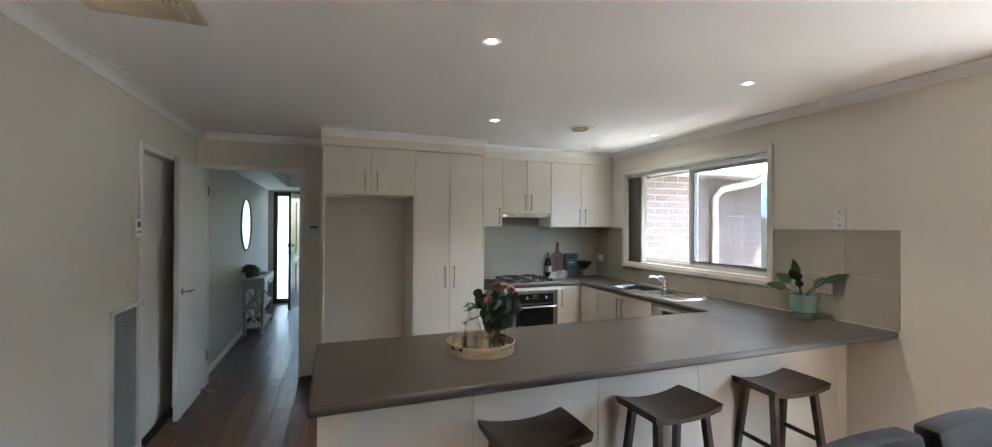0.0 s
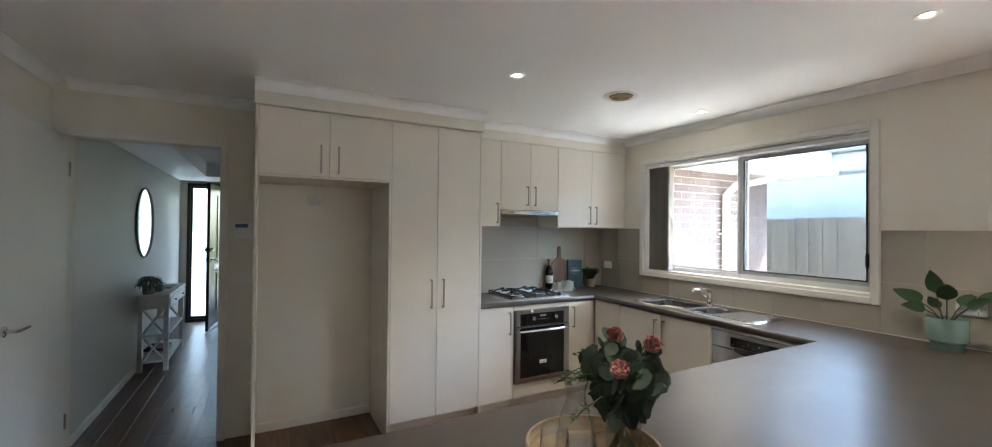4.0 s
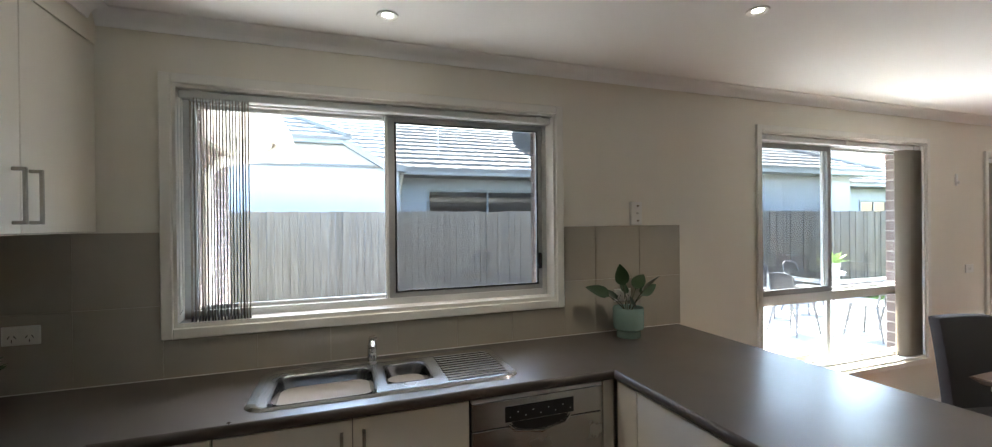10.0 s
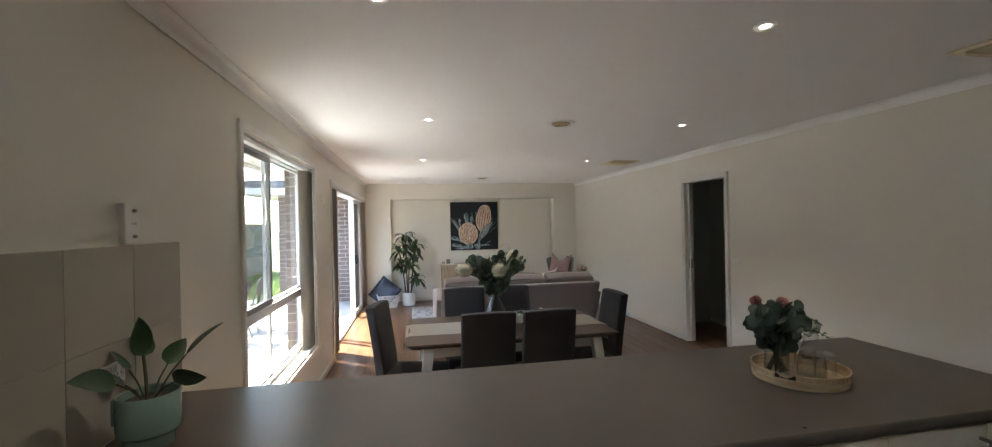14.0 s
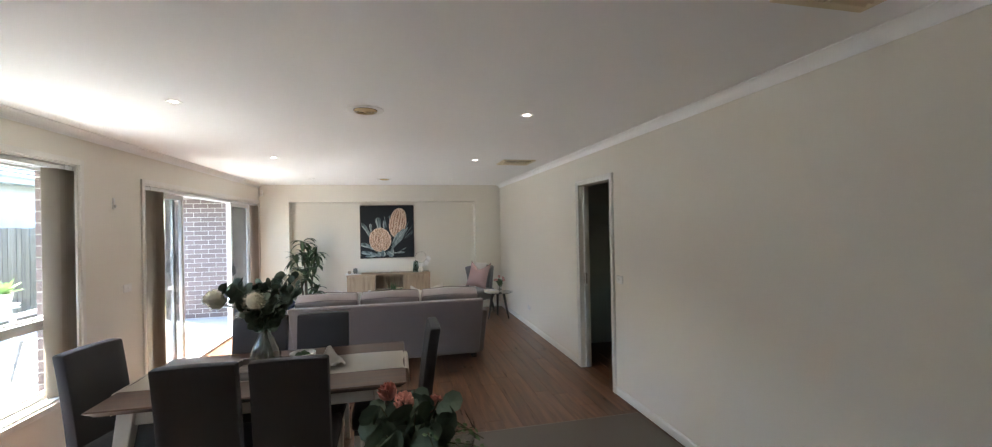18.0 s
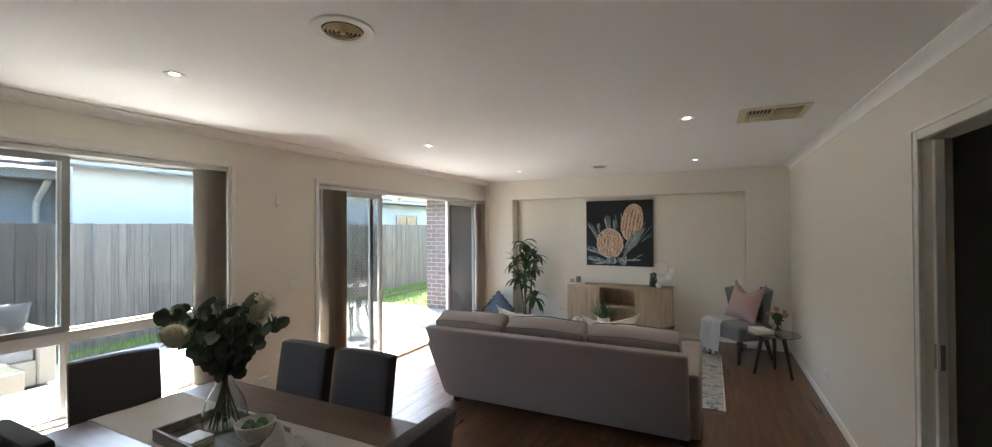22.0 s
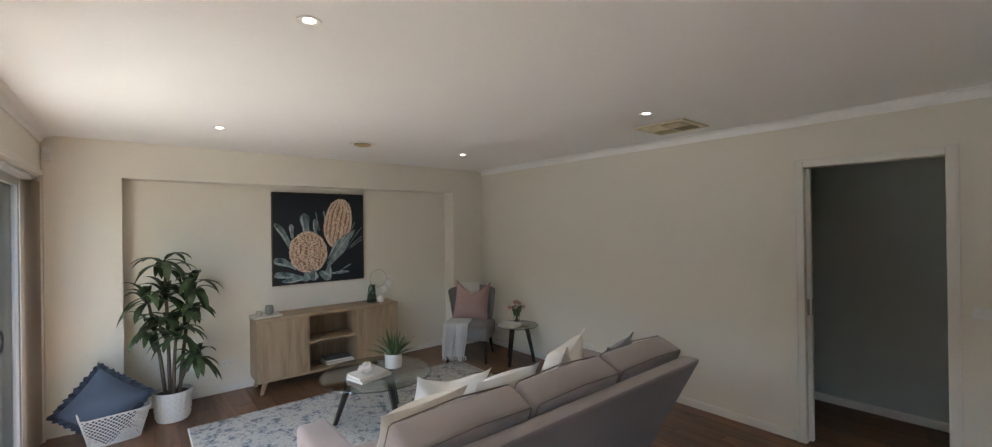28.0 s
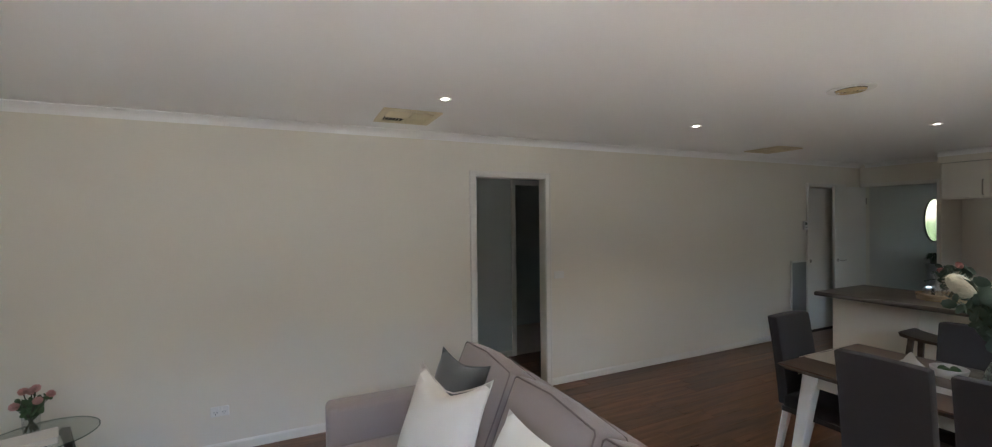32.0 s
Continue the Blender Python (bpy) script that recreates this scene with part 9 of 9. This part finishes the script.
bt = thing("blossom_tree", pose(14.0, -12.4, -0.13), "pink flowering tree behind the neighbouring house", "tree")
rnd = random.Random(14)
tips = []
part("trunk", tube(bmesh.new(), [(0, 0, 0), (0.1, 0, 1.2), (0.0, 0.1, 2.2)], [0.2, 0.16, 0.13], 10), "cane", bt, "", True)
for i in range(9):
    a = 2 * math.pi * i / 9
    e = Vector((math.cos(a) * rnd.uniform(1, 2.2), math.sin(a) * rnd.uniform(1, 2.2), rnd.uniform(3.6, 5.4)))
    part("limb", tube(bmesh.new(), [(0, 0.1, 2.1), e * 0.5 + Vector((0, 0, 0.8)), e], [0.09, 0.05, 0.02], 6), "cane", bt)
    tips += [e, e * 0.75 + Vector((0, 0, 0.6))]
bm = bmesh.new()
for e in tips:
    for k in range(140):
        p = e + Vector((rnd.gauss(0, 0.5), rnd.gauss(0, 0.5), rnd.gauss(0, 0.38)))
        disc_leaf(bm, p, (rnd.uniform(-1, 1), rnd.uniform(-1, 1), rnd.uniform(-0.2, 1)), rnd.uniform(0.04, 0.08), 5)
part("crown", bm, "petalpale", bt, "pink blossom crown")


# ---------------- ceiling fittings ----------------
def downlight():
    d = thing("downlight", pose(DOWNLIGHTS[0][0], DOWNLIGHTS[0][1], CEIL), "round white recessed downlight, lit", "downlight", "downlights")
    part("trim_ring", lathe(bmesh.new(), [(0.020, 0.012), (0.022, -0.001), (0.030, -0.004), (0.042, -0.006), (0.045, -0.002), (0.045, 0.0)], 32), "white", d, "white trim ring", True)
    part("diffuser", lathe(bmesh.new(), [(0, -0.0005), (0.0205, -0.0005)], 28), "lampglass", d, "glowing diffuser")
    return d


dl = downlight()
for x, y in DOWNLIGHTS[1:]:
    copy_thing(dl, pose(x, y, CEIL))


def round_vent():
    v = thing("round_vent", pose(3.245, 8.71, CEIL), "cream round louvred ceiling heating vent", "ceiling vent", "round ceiling vents")
    part("flange", lathe(bmesh.new(), [(0.079, 0.0), (0.079, -0.006), (0.098, -0.009), (0.115, -0.007), (0.119, -0.003), (0.119, 0.0)], 44), "white", v, "off-white flange", True)
    part("backing", lathe(bmesh.new(), [(0, -0.0006), (0.078, -0.0006)], 32), "ventback", v, "dark duct mouth")
    for r in (0.0665, 0.0515, 0.0365, 0.0215):
        part("louvre_ring", lathe(bmesh.new(), [(r, -0.014), (r + 0.0075, -0.0085), (r + 0.0082, -0.0105), (r + 0.001, -0.0165), (r, -0.014)], 40), "ventring", v, "golden cream louvre ring", True)
    part("hub", lathe(bmesh.new(), [(0, -0.019), (0.010, -0.018), (0.013, -0.008)], 20), "ventring", v, "", True)
    for k in range(2):
        part("spider", bx(-0.078, 0.078, -0.0018, 0.0018, -0.0088, -0.004), "ventring", v, "", False, pose(0, 0, 0, 0, 0, 45 + 90 * k))
    return v


rv = round_vent()
for x, y in ((2.187, 5.41), (2.19, 1.06)):
    copy_thing(rv, pose(x, y, CEIL))


def rect_vent(x, y, signs):
    """A square four-way grille: blades run across one half and along the other; signs tilt the blades of each quarter."""
    v = thing("cooling_vent", pose(x, y, CEIL), "cream square four-way louvred ceiling cooling vent", "ceiling vent", "square ceiling vents")
    part("backing", bx(-0.17, 0.17, -0.17, 0.17, -0.0022, -0.0006), "shade_dark", v)
    part("grille_frame", slab(bmesh.new(), "z", -0.012, -0.0023, (-0.203, 0.203, -0.203, 0.203), [(a, a + 0.153, b, b + 0.153) for a in (-0.158, 0.005) for b in (-0.158, 0.005)]), "cream", v, "cream grille frame")
    part("rolled_edge", tube(bmesh.new(), [(-0.2, -0.2, -0.010), (0.2, -0.2, -0.010), (0.2, 0.2, -0.010), (-0.2, 0.2, -0.010)], 0.0045, 6, closed=True), "cream", v)
    across, along = None, None
    for sy, sign in zip((-1, 1), signs[:2]):
        for k in range(6):
            at = pose(-0.0815, sy * 0.0815 - 0.0625 + 0.025 * k, -0.013, 42 * sign, 0, 0)
            across = again(across, v, at) if across else part("slat", bx(-0.076, 0.076, -0.0015, 0.0015, -0.011, 0.011), "cream", v, "", False, at)
    for sy, sign in zip((-1, 1), signs[2:]):
        for k in range(7):
            at = pose(0.0815 - 0.066 + 0.022 * k, sy * 0.0815, -0.013, 0, 42 * sign, 0)
            along = again(along, v, at) if along else part("slat", bx(-0.0015, 0.0015, -0.076, 0.076, -0.011, 0.011), "cream", v, "", False, at)


rect_vent(0.527, 3.14, (-1, 1, 1, -1))
rect_vent(0.488, 7.343, (-1, 1, -1, 1))


# ---------------- wall fittings ----------------
def plate(name, m, label, category, w, h, rockers=0, sockets=0, t=0.009, screws=False):
    """A wall plate facing -y: rounded plate, rocker switches, socket slots."""
    p = thing(name, m, label, category)
    part("plate", bx(-w / 2, w / 2, -t, -0.0005, -h / 2, h / 2, bev=0.003), "white", p)
    for k in range(rockers):
        x = (k - (rockers - 1) / 2) * 0.022
        part("rocker", bx(x - 0.006, x + 0.006, -t - 0.004, -t + 0.001, -0.010 + (0.018 if sockets else 0), 0.010 + (0.018 if sockets else 0), bev=0.002), "white", p)
    for k in range(sockets):
        x = (k - (sockets - 1) / 2) * 0.052
        for dx, rz in ((-0.009, 30), (0.009, -30)):
            part("slot", bx(-0.0012, 0.0012, -t - 0.0006, -t + 0.001, -0.006, 0.006), "shade_dark", p, "", False, pose(x + dx, 0, -0.004, 0, rz, 0))
        part("slot", bx(x - 0.0012, x + 0.0012, -t - 0.0006, -t + 0.001, -0.024, -0.013), "shade_dark", p)
    if screws:
        for z in (-h * 0.32, 0, h * 0.32):
            part("terminal", lathe(bmesh.new(), [(0, 0.010), (0.005, 0.010), (0.006, 0)], 12), "nickel" if z else "chrome", p, "", True, Matrix.Translation((0.006 if z else 0.0, -t, z)) @ pose(0, 0, 0, 90, 0, 0))
    return p


def west(y, z):
    return pose(0, y, z, 0, 0, 90)


def east(y, z, off=0.0):
    return pose(W - off, y, z, 0, 0, -90)


plate("phone_point", east(7.266, 1.588), "white wall plate with aerial and phone sockets", "wall plate", 0.075, 0.135, screws=True, t=0.022)
plate("power_point", east(7.365, 1.115, 0.009), "white double power point on the splashback tiles", "power point", 0.115, 0.072, 2, 2)
plate("power_point", east(10.04, 1.135, 0.009), "white double power point in the kitchen corner", "power point", 0.115, 0.072, 2, 2)
plate("power_point", pose(1.50, YB, 1.70), "white double power point in the fridge space", "power point", 0.115, 0.072, 2, 2)
plate("light_switch", pose(1.02, YB, 1.13), "white four-gang light switch by the hall doorway", "light switch", 0.115, 0.072, 4)
plate("light_switch", west(4.763, 1.087), "white light switch beside the pocket door", "light switch", 0.115, 0.072, 2)
plate("power_point", west(1.885, 0.30), "white double power point above the skirting board", "power point", 0.115, 0.072, 2, 2)
plate("light_switch", east(3.877, 1.11), "white light switch beside the sliding door", "light switch", 0.115, 0.072, 2)
plate("power_point", east(4.20, 0.32), "white double power point low on the window wall", "power point", 0.115, 0.072, 2, 2)
plate("power_point", pose(3.10, -0.2115, 0.29, 0, 0, 180), "white double power point in the wall recess", "power point", 0.115, 0.072, 2, 2)
wc = thing("blind_cord_cleat", east(4.055, 1.86), "small white plastic wall cleat", "cleat")
part("plate", bx(-0.014, 0.014, -0.012, -0.0005, -0.05, 0.05, bev=0.004), "white", wc)
part("horn", bx(-0.009, 0.009, -0.028, -0.0125, -0.035, -0.01, bev=0.004), "white", wc)
al = thing("motion_sensor", pose(4.335, 0.0, 2.25, 0, 0, 180), "white corner motion sensor near the ceiling", "motion sensor")
part("body", bx(-0.03, 0.03, -0.045, -0.0005, -0.055, 0.055, bev=0.012, seg=3), "white", al)
part("lens", bx(-0.022, 0.022, -0.0475, -0.0452, -0.04, 0.005, bev=0.001), "ceramicwhite", al, "milky lens")
kp = thing("alarm_keypad", pose(1.02, YB, 1.475), "white alarm keypad with a blue display beside the hall doorway", "alarm keypad")
part("body", bx(-0.065, 0.065, -0.03, -0.0005, -0.058, 0.058, bev=0.008, seg=2), "white", kp)
part("display", bx(-0.048, 0.030, -0.0315, -0.0302, 0.018, 0.044), "bluelcd", kp, "blue display")
part("flap", bx(-0.058, 0.058, -0.033, -0.0302, -0.050, 0.006, bev=0.001), "white", kp)
tm = thing("thermostat", west(8.781, 1.503), "white heating thermostat with a small grey display", "thermostat")
part("body", bx(-0.042, 0.042, -0.026, -0.0005, -0.060, 0.060, bev=0.006, seg=2), "white", tm)
part("display", bx(-0.028, 0.022, -0.0275, -0.0262, 0.005, 0.042), "lcd", tm, "grey display")
for k in range(3):
    part("button", bx(-0.026 + 0.02 * k, -0.012 + 0.02 * k, -0.0285, -0.0262, -0.030, -0.018, bev=0.001), "ceramicgrey", tm)
gr = thing("return_air_grille", west(8.645, 0.10), "tall grey return-air grille in a white frame near the floor", "air grille")
part("grille_frame", slab(bmesh.new(), "y", -0.016, -0.0005, (-0.185, 0.185, -0.025, 0.925), [(-0.160, 0.160, 0.0, 0.90)]), "trim", gr)
part("filter", bx(-0.160, 0.160, -0.006, -0.001, 0.0, 0.90), "alu_dark", gr, "grey filter mesh")
sl = part("slat", bx(-0.159, 0.159, -0.006, 0.0, -0.0012, 0.0012), "alu_dark", gr, "", False, pose(0, -0.009, 0.012, 35, 0, 0))
for k in range(1, 50):
    again(sl, gr, pose(0, -0.009, 0.012 + 0.0179 * k, 35, 0, 0))

# ---------------- hall ----------------
mr = thing("oval_mirror", pose(0.006, 12.48, 1.53, 0, 0, 90), "oval wall mirror with a thin metal frame above the console", "mirror")
part("glass", lathe(bmesh.new(), [(0, 0.010), (0.363, 0.010), (0.363, 0.004)], 48), "mirror", mr, "silvered glass", False, pose(0, 0, 0, 90, 0, 0))
part("rim", tube(bmesh.new(), [(0.370 * math.cos(2 * math.pi * k / 56), -0.012, 0.370 * math.sin(2 * math.pi * k / 56)) for k in range(56)], 0.012, 8, closed=True), "bookgrey", mr, "dark metal rim", True)
cs = thing("console_table", pose(0.022, 12.13, 0), "white console table with crossed ends, a drawer and shelves", "console table")
part("top", bx(0, 0.28, -0.02, 1.0, 0.76, 0.79, bev=0.003), "whitepaint", cs)
part("drawer_case", bx(0.012, 0.268, 0.012, 0.968, 0.64, 0.759), "whitepaint", cs)
for a, b in ((0.035, 0.485), (0.495, 0.945)):
    df = part("drawer", bx(0.2685, 0.280, a, b, 0.65, 0.75, bev=0.002), "whitepaint", cs)
    part("knob", lathe(bmesh.new(), [(0, 0.022), (0.012, 0.02), (0.006, 0.008), (0.006, 0)], 14), "bookgrey", df, "dark metal knob", True, Matrix.Translation((0.28, (a + b) / 2, 0.70)) @ pose(0, 0, 0, 0, 90, 0))
for x in (0.012, 0.228):
    for y in (0.012, 0.928):
        part("leg", bx(x, x + 0.04, y, y + 0.04, 0, 0.639), "whitepaint", cs)
for z in (0.09, 0.36):
    part("shelf", bx(0.014, 0.266, 0.014, 0.966, z, z + 0.022), "whitepaint", cs)
for y in (0.03, 0.95):
    for z0, z1 in ((0.112, 0.36), (0.382, 0.64)):
        part("cross_bar", tube(bmesh.new(), [(0.05, y, z0), (0.23, y, z1)], 0.012, 4), "whitepaint", cs)
        part("cross_bar", tube(bmesh.new(), [(0.05, y, z1), (0.23, y, z0)], 0.012, 4), "whitepaint", cs)
hpn = thing("trailing_plant", pose(0.11, 12.21, 0.79), "trailing grey-green plant in a pot on the console", "pot plant")
part("pot", lathe(bmesh.new(), [(0, 0), (0.05, 0), (0.06, 0.1), (0.055, 0.1), (0, 0.085)], 20), "ceramicgrey", hpn, "", True)
bm, rnd = bmesh.new(), random.Random(19)
for i in range(150):
    a, r = rnd.uniform(0, 6.28), rnd.uniform(0.01, 0.085)
    leaf(bm, (r * math.cos(a), r * math.sin(a), 0.10 + 0.10 * (1 - r / 0.09)), (math.cos(a), math.sin(a), rnd.uniform(0, 1)), rnd.uniform(0.05, 0.13), 0.014, droop=2.0, n=4)
part("leaves", bm, "leafgrey", hpn, "hanging grey-green leaves")
so = thing("stone_ornament", pose(0.15, 12.37, 0.79), "dark rounded stone ornament on the console", "ornament")
part("stone", lathe(bmesh.new(), [(0, 0), (0.06, 0.004), (0.085, 0.03), (0.07, 0.065), (0.03, 0.085), (0, 0.088)], 18, squash=(0.7, 1.0)), "bookgrey", so, "", True)
book("console_book", pose(0.15, 12.76, 0.790, 0, 0, 85), "dark magazine on the console table", 0.26, 0.19, 0.014, "bookgrey")
book("console_shelf_book", pose(0.14, 12.56, 0.1122, 0, 0, 88), "stack book on the low console shelf", 0.28, 0.20, 0.03, "bookwhite")
book("console_shelf_book", pose(0.14, 12.55, 0.1425, 0, 0, 84), "dark book on the low console shelf", 0.26, 0.19, 0.03, "bookgrey")
dw2 = thing("door_wedge", pose(0.115, 9.98, 0.0, 0, 0, -20), "raw pine wedge holding the hall door open", "door stop")
part("wedge", prism(bmesh.new(), [(-0.03, 0.001), (0.10, 0.001), (0.10, 0.006), (-0.03, 0.035)], "y", -0.02, 0.02), "offtimber", dw2)


# ---------------- bricks and palings, piece by piece ----------------
courses(wk, pose(4.632, 9.921, 0), 2.365, -0.03, 2.22, 1)
courses(wl, pose(6.20, -0.801, 0, 0, 0, 180), 1.565, -0.03, 2.22, 2)
we = bpy.data.objects["wall_brick_east"]
for y, rz, z0, z1 in ((4.50, 180, 0.41, 2.12), (7.815, 180, 1.09, 2.12), (9.53, 0, 1.09, 2.12), (6.23, 0, 0.41, 2.12)):
    courses(we, pose(4.626 if rz == 180 else 4.538, y, 0, 0, 0, rz), 0.088, z0, z1, 7, 0.0)
fence = tagged(thing("paling_fence", pose(9.0, 0, -0.13), "weathered grey timber paling fence", "fence"), kind="structure")
for z in (0.35, 1.0, 1.6):
    part("rail", bx(0.022, 0.06, -9.6, 12.6, z, z + 0.07), "paling", fence)
rnd, pm = random.Random(6), []
for h in (1.845, 1.85, 1.855, 1.86):
    pm.append(done("paling", bx(-0.008, 0.008, -0.049, 0.049, 0.0, h, bev=0.002), "paling"))
y = -9.55
while y < 12.55:
    o = new("paling", rnd.choice(pm))
    o.parent, o.matrix_basis = fence, pose(rnd.uniform(-0.004, 0.004), y, 0, 0, rnd.uniform(-0.4, 0.4), rnd.uniform(-1.5, 1.5))
    y += 0.1005


# ---------------- floor planks ----------------
floor = setting("floor", slab(bmesh.new(), "z", -0.011, -0.005, (-1.0, W + 0.07, -0.21, YB), []), "shade_dark", "reddish brown timber-look plank floor", "floor")
PW, PL, cache = 0.148, 1.38, {}


def plank(parent, x0, x1, y0, y1):
    key = (round(x1 - x0, 3), round(y1 - y0, 3))
    if key not in cache:
        g = 0.0007
        me = done("plank", bx(g, key[0] - g, g, key[1] - g, -0.004, 0.0, bev=0.0012), "floorwood")
        cache[key] = me
    ob = new("plank", cache[key])
    ob.parent, ob.location = parent, (x0, y0, 0)


rnd = random.Random(3)
for i in range(31):
    x0, x1 = -0.0 + i * PW, min((i + 1) * PW, W + 0.07)
    if x0 >= W + 0.06:
        break
    y = -0.20 - round(rnd.uniform(0, PL) / 0.1) * 0.1
    while y < YB:
        a, b = max(y, -0.20), min(y + PL, YB)
        if b - a > 0.02:
            plank(floor, x0, x1, a, b)
        y += PL
floor_hall = setting("floor_hall", slab(bmesh.new(), "z", -0.011, -0.005, (0.0, 1.4, YB, HALL_END), []), "shade_dark", "reddish brown plank floor of the hall", "floor")
for i in range(10):
    y = YB - round(rnd.uniform(0, PL) / 0.1) * 0.1
    while y < HALL_END:
        a, b = max(y, YB), min(y + PL, HALL_END)
        if b - a > 0.02:
            plank(floor_hall, i * PW, min((i + 1) * PW, 1.4), a, b)
        y += PL
floor_lobby = setting("floor_lobby", slab(bmesh.new(), "z", -0.011, -0.005, (-1.0, 0.0, 3.0, 6.2), []), "shade_dark", "dim plank floor of the lobby", "floor")
for i in range(7):
    y = 3.0 - round(rnd.uniform(0, PL) / 0.1) * 0.1
    while y < 6.2:
        a, b = max(y, 3.0), min(y + PL, 6.2)
        if b - a > 0.02:
            plank(floor_lobby, -1.0 + i * PW if i else -1.0, min(-1.0 + (i + 1) * PW, -0.001), a, b)
        y += PL
